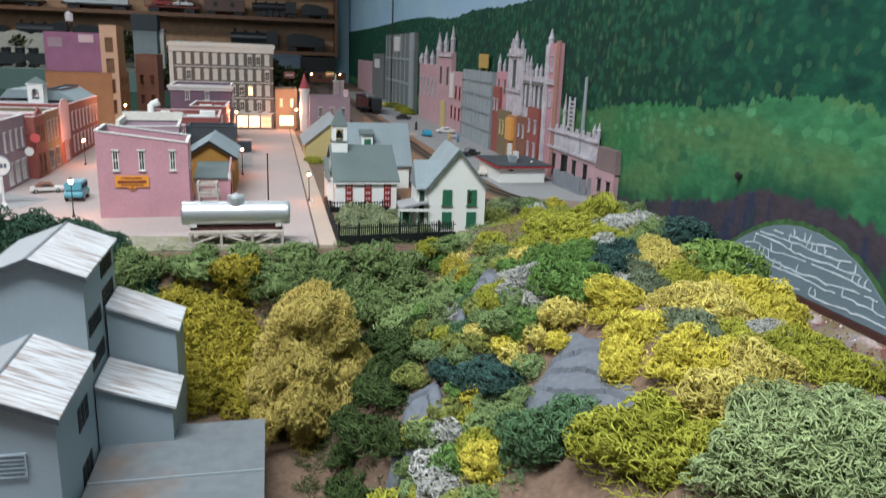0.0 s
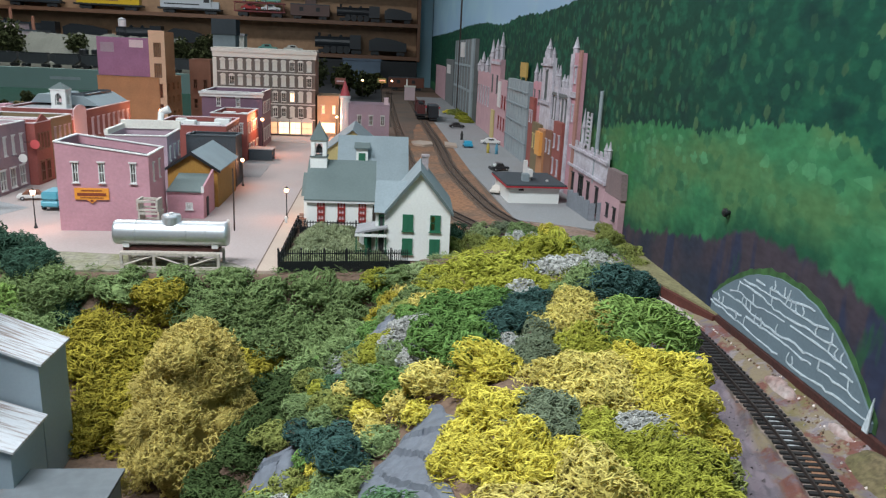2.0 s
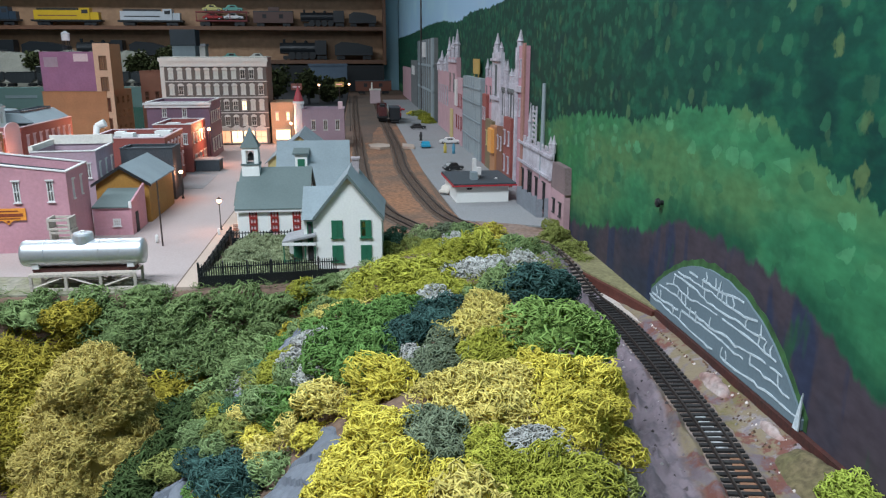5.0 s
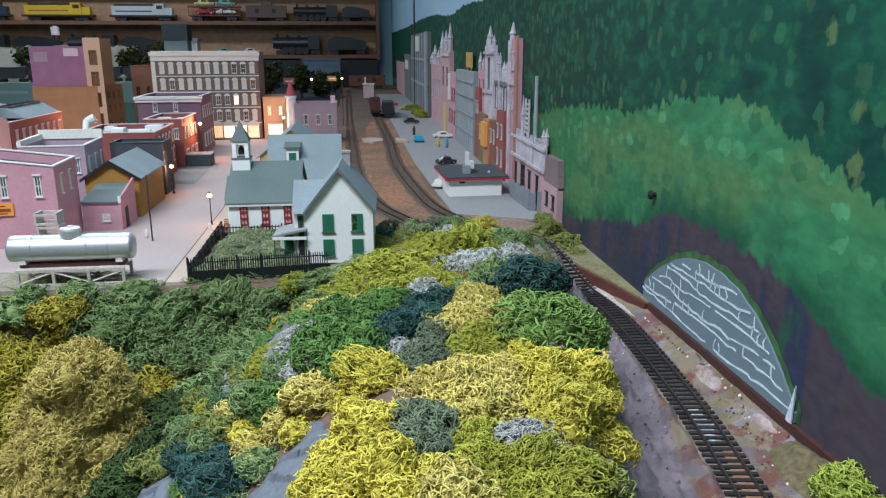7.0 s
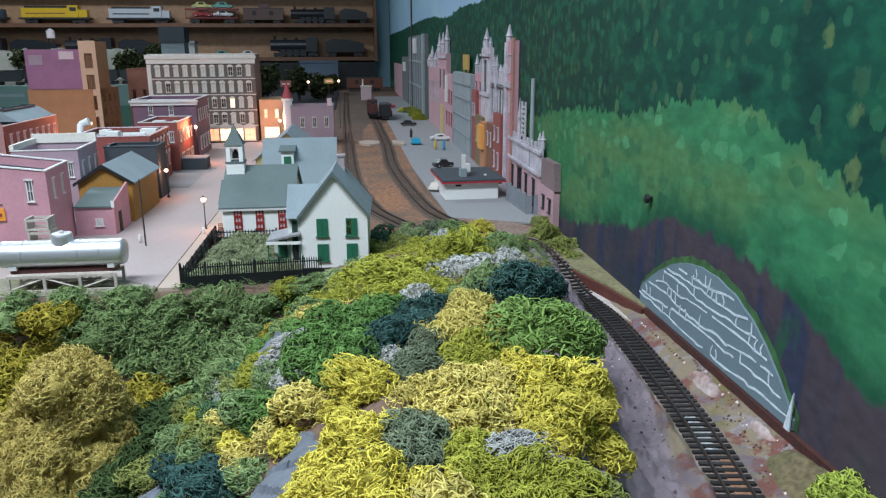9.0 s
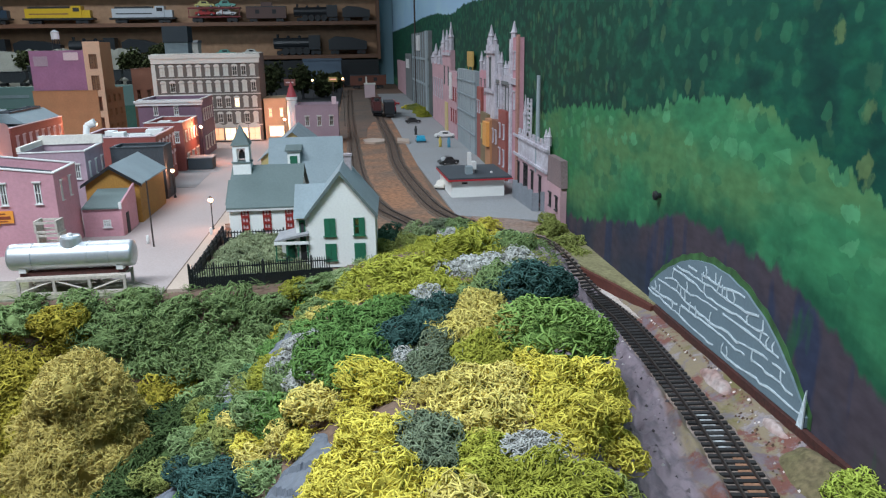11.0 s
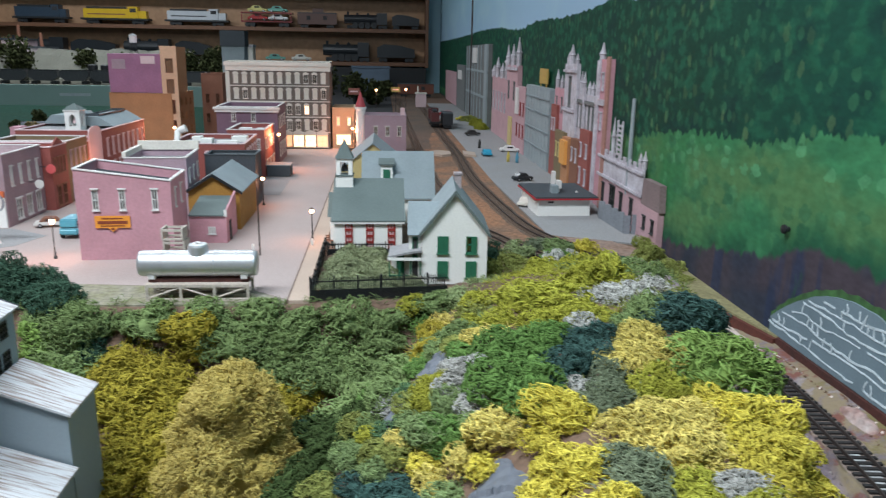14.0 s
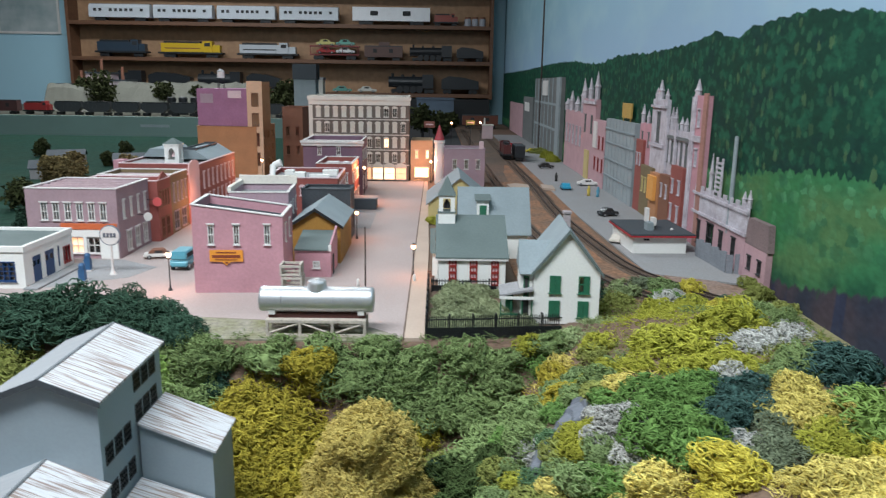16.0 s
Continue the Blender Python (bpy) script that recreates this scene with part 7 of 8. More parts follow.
# ---- filling station ----
def station():
    b = thing("filling_station", "white model filling station with blue doors", "model building", -0.72, 1.255, 0, 0, "town buildings")
    w, d, h, t = 0.192, 0.155, 0.058, 0.003
    doors = [(0.022, 0.003, 0.048, 0.045), (0.06, 0.003, 0.09, 0.045), (0.1, 0.01, 0.108, 0.045), (0.118, 0.012, 0.142, 0.04)]
    part("wall", panel(bmesh.new(), w, h, [(0.15, 0.012, 0.178, 0.043)], t), M["white"], b)
    part("wall", panel(bmesh.new(), d - 2 * t, h, doors, t), M["white"], b, m=rot_at(w, t, 0, 90))
    part("wall", boxes((0, t, 0, t, d - t, h)), M["white"], b)
    part("wall", boxes((0, d - t, 0, w, d, h)), M["white"], b)
    blue = mat("dark_blue_door", (0.015, 0.05, 0.14), 0.5, grain=0.1)
    for k, (a, z0, c, z1) in enumerate(doors):
        if k < 3:
            part("door", panel(bmesh.new(), c - a, z1 - z0, row(0.003, c - a - 0.003, 2, 0.026, 0.034, (c - a) * 0.3), 0.001), blue, b, "dark blue garage door", m=rot_at(w - 0.0012, t + a, z0, 90))
        else:
            window(b, w, t + a, z0, c - a, z1 - z0, 90, M["redframe"], None, "", bars=(1, 0))
    window(b, 0.15, 0, 0.012, 0.028, 0.031, 0, blue, None, "", bars=(2, 3))
    part("parapet", boxes((-0.002, -0.002, h + 0.0002, w + 0.002, 0.004, h + 0.009), (w - 0.004, 0.004, h + 0.0002, w + 0.002, d, h + 0.009), (-0.002, 0.004, h + 0.0002, 0.004, d, h + 0.009), (0.004, d - 0.006, h + 0.0002, w - 0.004, d, h + 0.009)), M["white"], b)
    part("roof", boxes((0.004, 0.004, h + 0.0002, w - 0.004, d - 0.006, h + 0.004)), M["roofgreen"], b)
    part("forecourt_kerb", boxes((w + 0.0002, -0.01, 0.0006, w + 0.022, d, 0.0035)), M["asphalt"], b)


station()
slab("forecourt", M["asphalt"], [(-0.527, 1.245), (-0.40, 1.33), (-0.38, 1.40), (-0.46, 1.452), (-0.527, 1.45)], 0.0009, 0.001, "grey forecourt of the filling station")


def pump(x, y):
    b = thing("fuel_pump", "blue model fuel pump on the forecourt", "fuel pump", x, y, 0.0009, 0, "fuel pumps")
    bl = mat("blue_pump_paint", (0.03, 0.10, 0.22), 0.45, grain=0.1)
    part("body", boxes((-0.005, -0.004, 0.002, 0.005, 0.004, 0.02)), bl, b)
    part("head", lathe(bmesh.new(), [(0.005, 0.0202), (0.005, 0.027), (0.003, 0.03)], 10), bl, b)
    part("base", boxes((-0.007, -0.006, 0, 0.007, 0.006, 0.0019)), M["trimwhite"], b)


pump(-0.462, 1.30)
pump(-0.485, 1.37)


def round_sign():
    b = thing("round_sign", "round white roadside sign with a blue-grey rim on a post", "sign", -0.433, 1.346, 0.0009)
    part("post", lathe(bmesh.new(), [(0.006, 0), (0.003, 0.006), (0.0022, 0.012), (0.002, 0.05)], 10), M["trimwhite"], b)
    turn = Matrix.Translation((0, 0, 0.0665)) @ Matrix.Rotation(radians(90), 4, "X")
    part("rim", lathe(bmesh.new(), [(0.0172, -0.0015), (0.0172, 0.0015)], 28), mat("grey_rim", (0.18, 0.20, 0.24), 0.5), b, m=turn)
    part("disc", lathe(bmesh.new(), [(0.0155, 0.0016), (0.0155, 0.0022)], 28), M["trimwhite"], b, m=turn)
    bar = mat("sign_bar", (0.10, 0.11, 0.14), 0.6)
    for k in range(4):
        part("bar", boxes((-0.0105 + k * 0.0056, -0.0029, 0.0635, -0.0066 + k * 0.0056, -0.00225, 0.0705)), bar, b)


round_sign()


def wall_sign():
    b = thing("shop_sign", "orange painted wall sign with plain dark bars", "sign", -0.2395, 1.2432, 0.044, 3)
    o = mat("orange_sign_paint", (0.78, 0.30, 0.04), 0.6, grain=0.05)
    part("board", boxes((0, -0.0012, 0.006, 0.05, 0.0, 0.024)), o, b)
    bm = bmesh.new()
    prism(bm, [(0.018, 0.0059), (0.025, 0.0), (0.032, 0.0059)], -0.0012, 0.0)
    part("point", bm, o, b)
    bar = mat("brown_sign_bar", (0.22, 0.05, 0.02), 0.6)
    for x0, x1, z0, z1 in ((0.01, 0.04, 0.0195, 0.021), (0.004, 0.046, 0.012, 0.0165), (0.008, 0.042, 0.0085, 0.0098), (0.023, 0.027, 0.003, 0.006)):
        part("bar", boxes((x0, -0.0017, z0, x1, -0.0012, z1)), bar, b)


wall_sign()
for x, y, z, r, c, lab in ((-0.447, 1.6, 0.083, 0.009, (0.60, 0.10, 0.10), "round red hanging shop sign"), (-0.44, 1.53, 0.066, 0.008, (0.6, 0.58, 0.55), "round pale hanging shop sign")):
    b = thing("hanging_sign", lab, "sign", x, y, z)
    part("disc", lathe(bmesh.new(), [(r, -0.001), (r, 0.001)], 20), mat("sign_disc", c, 0.5), b, m=Matrix.Rotation(radians(90), 4, "X"))
    part("bracket", boxes((-0.02, -0.0006, r * 0.4, -r * 0.8, 0.0006, r * 0.4 + 0.0012)), M["black"], b)


# ---- vehicles ----
def car(label, x, y, rz, colour, l=0.05, w=0.02, h=0.016, roof=None, van=False, z=0.0009):
    b = thing("car", label, "car", x, y, z, rz, "model cars")
    cm = mat("car_paint_" + label.split()[0], colour, 0.3, spec=0.6)
    r = h * 0.2
    bm = bmesh.new()
    prism(bm, [(-l / 2, r), (l / 2, r), (l / 2, h * 0.5), (l * 0.42, h * 0.58), (-l * 0.45, h * 0.6), (-l / 2, h * 0.5)], -w / 2, w / 2)
    bmesh.ops.bevel(bm, geom=bm.edges[:], offset=h * 0.07, segments=2, affect="EDGES")
    part("body", bm, cm, b, smooth=False)
    bm = bmesh.new()
    top = 0.46 if van else 0.2
    prism(bm, [(-l * (0.49 if van else 0.36), h * 0.58), (l * (0.45 if van else 0.24), h * 0.58), (l * (top - 0.08), h), (-l * (top + 0.02), h)], -w * 0.45, w * 0.45)
    bmesh.ops.bevel(bm, geom=bm.edges[:], offset=h * 0.05, segments=2, affect="EDGES")
    part("cabin", bm, roof or cm, b)
    part("side_window", boxes((-l * (top - 0.06), -w * 0.46, h * 0.66, l * (top - 0.1), -w * 0.451, h * 0.9)), M["dark"], b)
    part("side_window", boxes((-l * (top - 0.06), w * 0.451, h * 0.66, l * (top - 0.1), w * 0.46, h * 0.9)), M["dark"], b)
    if van:
        for q in (-0.25, 0.25):
            part("rear_window", lathe(bmesh.new(), [(w * 0.12, -0.0004), (w * 0.12, 0.0004)], 10), M["dark"], b, m=Matrix.Translation((-l * 0.475, w * q, h * 0.75)) @ Matrix.Rotation(radians(90), 4, "Y"))
    for sx in (-0.32, 0.32):
        for sy in (-1, 1):
            wh = part("wheel", lathe(bmesh.new(), [(r * 1.1, -w * 0.06), (r * 1.1, w * 0.06)], 12), M["black"], b, m=Matrix.Translation((sx * l, sy * w * 0.44, r * 1.1)) @ Matrix.Rotation(radians(90), 4, "X"))
            part("hubcap", lathe(bmesh.new(), [(r * 0.55, -0.0003), (r * 0.5, 0.0003)], 10), M["silver"], wh, m=Matrix.Translation((sx * l, sy * w * 0.505, r * 1.1)) @ Matrix.Rotation(radians(90), 4, "X"))


car("turquoise model delivery van parked beside the shop", -0.333, 1.40, 90, (0.10, 0.36, 0.45), 0.055, 0.03, 0.033, van=True)
car("white and brown model car parked in the side street", -0.40, 1.47, 15, (0.65, 0.63, 0.6), 0.055, 0.022, 0.017, roof=M["brown"])
car("blue model car driving on the grey road", 0.508, 2.46, 90, (0.04, 0.33, 0.5), 0.05, 0.028, 0.02)
car("white model sedan parked across the road", 0.600, 2.56, -8, (0.8, 0.8, 0.78), 0.075, 0.028, 0.02)
car("black model car parked near the diner", 0.535, 1.985, 20, (0.02, 0.025, 0.03), 0.05, 0.026, 0.02)
car("cream model car parked beside the diner", 0.484, 1.665, 60, (0.66, 0.62, 0.55), 0.05, 0.022, 0.017)
car("black and white model car further up the road", 0.532, 3.06, 5, (0.03, 0.03, 0.03), 0.06, 0.028, 0.022)
car("red model car far up the road", 0.50, 4.0, 0, (0.5, 0.04, 0.05), 0.08, 0.03, 0.025)
car("yellow model car far up the road", 0.57, 3.75, 0, (0.6, 0.5, 0.05), 0.08, 0.03, 0.02)


# ---- diner ----
def diner():
    b = thing("diner", "white model diner with black roof and red edge", "model building", 0.488, 1.556, 0.0008, 2, "town buildings")
    part("wall", panel(bmesh.new(), 0.105, 0.033, (), 0.003), M["white"], b)
    part("wall", boxes((0, 0.003, 0, 0.003, 0.147, 0.033)), M["white"], b)
    part("wall", boxes((0.102, 0.003, 0, 0.105, 0.147, 0.033)), M["roofdark"], b)
    part("wall", boxes((0, 0.147, 0, 0.105, 0.15, 0.033)), M["white"], b)
    part("roof", boxes((-0.007, -0.009, 0.0365, 0.118, 0.155, 0.0395)), M["roofdark"], b)
    rd = mat("red_fascia", (0.42, 0.02, 0.03), 0.5)
    part("fascia", boxes((-0.0085, -0.0105, 0.0335, 0.1195, 0.1565, 0.0363)), rd, b, "red fascia strip")
    part("vent", boxes((0.035, 0.03, 0.0396, 0.048, 0.05, 0.055)), M["roofblue"], b)
    part("wall_vent", boxes((0.02, -0.001, 0.026, 0.031, -0.0001, 0.0295)), M["dark"], b)
    part("roof_sign", boxes((0.052, 0.05, 0.0396, 0.056, 0.1, 0.047), (0.05, 0.045, 0.047, 0.058, 0.062, 0.062), (0.0495, 0.085, 0.047, 0.0555, 0.1, 0.075)), M["trimwhite"], b, "white roof sign")
    part("roof_cap", lathe(bmesh.new(), [(0.003, 0.0396), (0.003, 0.042), (0.001, 0.043)], 10, (0.088, 0.04, 0)), M["trimwhite"], b)


diner()
fl = mat("grey_weathered_board", (0.23, 0.25, 0.28), 0.8, grain=0.15, stain=0.4, stain_size=40)
for x0, y0, x1, y1 in ((0.606, 1.545, 0.613, 1.41), (0.6135, 1.405, 0.64, 1.40)):
    b = thing("board_fence", "grey weathered board fence beside the diner", "fence", x0, y0)
    n = int(math.hypot(x1 - x0, y1 - y0) / 0.011)
    for k in range(n):
        t = k / n
        part("board", boxes((0.0, 0.0002, 0, 0.0105, 0.0022, 0.034 + 0.002 * ((k * 7) % 3))), fl, b, m=rot_at((x1 - x0) * t, (y1 - y0) * t, 0, math.degrees(math.atan2(y1 - y0, x1 - x0))))
bush("oliveg", "dark olive lichen bush beside the diner fence", 0.628, 1.50, 0.012, 0.0)
bush("oliveg", "dark olive lichen bush beside the diner fence", 0.625, 1.33, 0.013, 0.0)


# ---- building fronts along the painted wall ----
def front(name, label, y0, y1, h, material, xf=0.632, openings=(), frame_mat=None, parts=(), z=0.0):
    """A low-relief front on the wall, facing the town. openings: (along, z0, along, z1) from its far end; parts: (name, y0, y1, z0, z1, proud, material)."""
    b = thing(name, label, "model building", xf, y1, z, -90, "fronts along the wall")
    w = y1 - y0
    part("wall", panel(bmesh.new(), w, h, openings, 0.003), material, b)
    part("wall", boxes((0, 0.0032, 0, 0.003, 0.6445 - xf, h)), material, b)
    part("wall", boxes((w - 0.003, 0.0032, 0, w, 0.6445 - xf, h)), material, b)
    part("roof", boxes((0.003, 0.0032, h - 0.003, w - 0.003, 0.6445 - xf, h)), material, b)
    for a, z0, c, z1 in openings:
        window(b, a, 0, z0, c - a, z1 - z0, 0, frame_mat or M["trimwhite"], None, "flat", bars=(1, 1))
    for nm, a, c, z0, z1, proud, mm in parts:
        part(nm, boxes((a, -proud, z0, c, -0.0002 if proud > 0.001 else 0.003, z1)), mm, b)
    return b


def pinnacle(b, a, z0, z1, r, material, off=0.004):
    part("pinnacle", lathe(bmesh.new(), [(r, z0), (r, z0 + (z1 - z0) * 0.45), (r * 1.35, z0 + (z1 - z0) * 0.5), (r * 0.9, z0 + (z1 - z0) * 0.56), (r * 0.12, z1)], 6, (a, off, 0)), material, b)


gw, gp = M["pillar"], M["pink"]
M["greyfront"] = mat("blue_grey_front", (0.30, 0.35, 0.37), 0.75, grain=0.1, stain=0.3, stain_size=30)
M["stonewhite"] = mat("pale_lilac_stone", (0.58, 0.56, 0.61), 0.8, grain=0.18, stain=0.65, stain_size=55, stain_colour=(0.24, 0.19, 0.22), bump=0.3)
M["darkgrey"] = mat("dark_grey_front", (0.16, 0.17, 0.17), 0.8, grain=0.15, stain=0.4)
M["mauve"] = brick_mat("mauve_stone_front", (0.54, 0.34, 0.37), (0.8, 0.78, 0.78), 200)

b = front("end_cottage", "mauve model cottage front with brown roof", 1.30, 1.385, 0.06, M["mauve"], 0.634, row(0.015, 0.07, 2, 0.02, 0.042, 0.014), M["dark"])
bm = bmesh.new()
prism(bm, [(-0.003, 0.0605), (0.088, 0.0605), (0.083, 0.105), (0.004, 0.105)], 0.0, 0.02)
part("roof", bm, mat("brown_mauve_roof", (0.22, 0.16, 0.16), 0.85, grain=0.2, stain=0.4), b)
b = front("arcade_front", "pink stone model arcade front with pale parapet", 1.387, 1.655, 0.075, M["mauve"], 0.634, [(0.03, 0.012, 0.048, 0.058), (0.085, 0.008, 0.12, 0.062), (0.15, 0.012, 0.168, 0.058), (0.21, 0.012, 0.228, 0.058)], M["dark"],
          [("string_course", -0.002, 0.27, 0.0702, 0.0755, 0.004, M["stonewhite"]), ("string_course", -0.002, 0.27, 0.108, 0.113, 0.004, M["stonewhite"])])
part("parapet", boxes((0, 0.0, 0.0757, 0.268, 0.004, 0.1175)), M["stonewhite"], b)
for k in range(9):
    part("merlon", boxes((k * 0.03, 0.0005, 0.1177, k * 0.03 + 0.014, 0.0035, 0.126)), M["stonewhite"], b)
pinnacle(b, 0.262, 0.118, 0.15, 0.004, M["stonewhite"])
pinnacle(b, 0.24, 0.118, 0.145, 0.004, M["stonewhite"])
pinnacle(b, 0.075, 0.118, 0.195, 0.004, M["stonewhite"])
part("lattice_tower", boxes((0.10, 0.001, 0.1178, 0.104, 0.004, 0.19), (0.128, 0.001, 0.1178, 0.132, 0.004, 0.19), *[(0.104, 0.0012, 0.124 + k * 0.009, 0.128, 0.0036, 0.128 + k * 0.009) for k in range(7)]), M["stonewhite"], b)
part("chimney", rod(bmesh.new(), (0.183, 0.003, 0.06), (0.183, 0.003, 0.235), 0.0045, 0.0035, 10), M["greyfront"], b, "thin grey chimney pipe")
b = front("clock_tower_front", "tall pink model tower front with pale corner", 1.625, 1.712, 0.303, M["pink"], 0.636, row(0.03, 0.058, 1, 0.24, 0.275, 0.016) + row(0.03, 0.058, 1, 0.16, 0.195, 0.016), M["stonewhite"],
          [("corner_strip", 0.068, 0.088, 0.0, 0.308, 0.004, mat("dusty_brick_strip", (0.40, 0.20, 0.16), 0.8, grain=0.15, stain=0.4, stain_size=30)), ("corner_strip", 0.0, 0.02, 0.0, 0.30, 0.004, M["stonewhite"]), ("band", 0.0, 0.067, 0.21, 0.222, 0.005, M["stonewhite"])])
pinnacle(b, 0.012, 0.29, 0.336, 0.007, M["stonewhite"])
b = front("gothic_church_front", "pale stone model gothic church front with pinnacles", 1.715, 1.89, 0.225, M["stonewhite"], 0.637, row(0.015, 0.16, 5, 0.15, 0.2, 0.014), M["darkgrey"],
          [("band", 0.0, 0.175, 0.205, 0.212, 0.004, M["darkgrey"]), ("buttress", 0.01, 0.022, 0.1, 0.25, 0.006, M["stonewhite"]), ("buttress", 0.08, 0.09, 0.1, 0.24, 0.006, M["stonewhite"])])
for a in (0.03, 0.055, 0.10, 0.13):
    pinnacle(b, a, 0.225, 0.255 + 0.02 * (a < 0.06), 0.005, M["stonewhite"])
b = front("gothic_tower_front", "pale stone model gothic tower front with spires", 1.89, 2.005, 0.29, M["stonewhite"], 0.635, [(0.045, 0.19, 0.07, 0.26)], M["darkgrey"], [("band", 0, 0.115, 0.178, 0.186, 0.005, M["stonewhite"]), ("band", 0, 0.115, 0.27, 0.276, 0.005, M["stonewhite"])])
pinnacle(b, 0.05, 0.285, 0.336, 0.007, M["stonewhite"])
pinnacle(b, 0.02, 0.285, 0.318, 0.005, M["stonewhite"])
pinnacle(b, 0.1, 0.285, 0.315, 0.005, M["stonewhite"])
b = front("chapter_house_front", "pale stone model chapter house front", 2.008, 2.115, 0.228, M["pink"], 0.637, row(0.02, 0.09, 2, 0.17, 0.205, 0.012), M["darkgrey"])
pinnacle(b, 0.012, 0.225, 0.275, 0.006, M["stonewhite"])
pinnacle(b, 0.06, 0.225, 0.262, 0.005, M["stonewhite"])
front("red_house_front", "red brick model house front", 1.72, 1.80, 0.15, M["red"], 0.627, row(0.012, 0.07, 2, 0.09, 0.12, 0.014) + row(0.012, 0.07, 2, 0.03, 0.065, 0.014), M["stonewhite"])
front("brown_house_front", "brown brick model house front", 1.803, 1.875, 0.122, M["brown"], 0.626, row(0.012, 0.06, 2, 0.07, 0.1, 0.012), M["stonewhite"])
front("orange_house_front", "orange model shop front with bay window", 1.878, 1.945, 0.118, M["orange"], 0.622, row(0.012, 0.055, 2, 0.07, 0.1, 0.014), M["creamy"], [("bay", 0.008, 0.06, 0.055, 0.112, 0.008, mat("orange_bay", (0.72, 0.33, 0.08), 0.6, grain=0.1))])
front("olive_house_front", "olive model shop front", 1.948, 2.05, 0.125, M["greenb"], 0.628, row(0.015, 0.085, 3, 0.06, 0.095, 0.014), M["creamy"])
front("red_end_front", "red brick model warehouse front", 2.053, 2.118, 0.185, M["red"], 0.63, row(0.012, 0.052, 2, 0.12, 0.15, 0.012), M["stonewhite"])
b = front("grey_office_front", "tall blue-grey model office front", 2.13, 2.47, 0.222, M["greyfront"], 0.628, (), None, [("rib", k * 0.042, k * 0.042 + 0.004, 0.0, 0.219, 0.0012, M["greyfront"]) for k in range(9)] + [("belt", 0.0, 0.34, z, z + 0.004, 0.0032, M["roofblue"]) for z in (0.05, 0.1, 0.15, 0.19)])
part("roof_billboard", boxes((0.17, 0.004, 0.232, 0.27, 0.008, 0.273), (0.18, 0.005, 0.2222, 0.184, 0.007, 0.232), (0.256, 0.005, 0.2222, 0.26, 0.007, 0.232)), mat("tan_billboard", (0.45, 0.30, 0.08), 0.6, grain=0.2), b, "tan rooftop billboard")
b = front("red_store_front", "pinkish red brick model store front", 2.475, 2.64, 0.21, M["mauve"], 0.626, row(0.02, 0.15, 3, 0.12, 0.16, 0.02) + row(0.02, 0.15, 3, 0.05, 0.09, 0.02), M["redframe"], [("white_sign", 0.0, 0.05, 0.12, 0.205, 0.004, M["trimwhite"])])
b = front("minster_tower_front", "pink model minster tower front with pinnacles", 2.645, 2.87, 0.275, M["mauve"], 0.629, row(0.04, 0.18, 2, 0.16, 0.22, 0.03), M["darkgrey"], [("band", 0, 0.225, 0.258, 0.268, 0.005, M["stonewhite"]), ("gold_door", 0.08, 0.15, 0.0, 0.1, 0.004, M["creamy"])])
for a, zt in ((0.01, 0.33), (0.11, 0.345), (0.215, 0.365)):
    pinnacle(b, a, 0.27, zt, 0.009, M["stonewhite"])
b = front("minster_nave_front", "red and pale stone model minster front", 2.873, 3.25, 0.225, M["mauve"], 0.632, row(0.03, 0.35, 5, 0.1, 0.17, 0.03), M["stonewhite"])
for a, zt in ((0.02, 0.27), (0.12, 0.30), (0.24, 0.28), (0.36, 0.345)):
    pinnacle(b, a, 0.222, zt, 0.011, M["stonewhite"])
b = front("grey_tower_front", "tall dark grey model tower front", 3.36, 4.2, 0.352, M["darkgrey"], 0.628, (), None, [("rib", 0.12 * k, 0.12 * k + 0.012, 0, 0.35, 0.003, M["greyfront"]) for k in range(7)] + [("belt", 0, 0.84, z, z + 0.01, 0.004, M["greyfront"]) for z in (0.12, 0.23)] + [("white_sign", 0.3, 0.45, 0.27, 0.34, 0.006, M["trimwhite"]), ("corner_strip", 0.76, 0.84, 0.0, 0.352, 0.008, M["greyfront"])])
front("far_store_front", "dim grey model store front", 4.3, 4.75, 0.25, M["darkgrey"], 0.628, (), None, [("white_sign", 0.1, 0.3, 0.17, 0.22, 0.004, M["trimwhite"])])
front("far_mill_front", "dim mauve model mill front", 4.8, 5.6, 0.20, M["mauve"], 0.63)
bush("olive", "olive lichen hedge before the grey tower", 0.60, 3.5, 0.03, 0.0)
bush("oliveg", "olive lichen hedge before the grey tower", 0.60, 3.7, 0.03, 0.0)
bush("olive", "olive lichen hedge before the grey tower", 0.60, 3.32, 0.026, 0.0)
b = thing("wall_knob", "small dark round knob on the painted wall", "knob", 0.645, 0.925, 0.121)
part("knob", lathe(bmesh.new(), [(0.003, 0.0002), (0.003, 0.003), (0.0055, 0.005), (0.005, 0.008), (0.001, 0.009)], 14), M["black"], b, m=Matrix.Rotation(radians(-90), 4, "Y"))


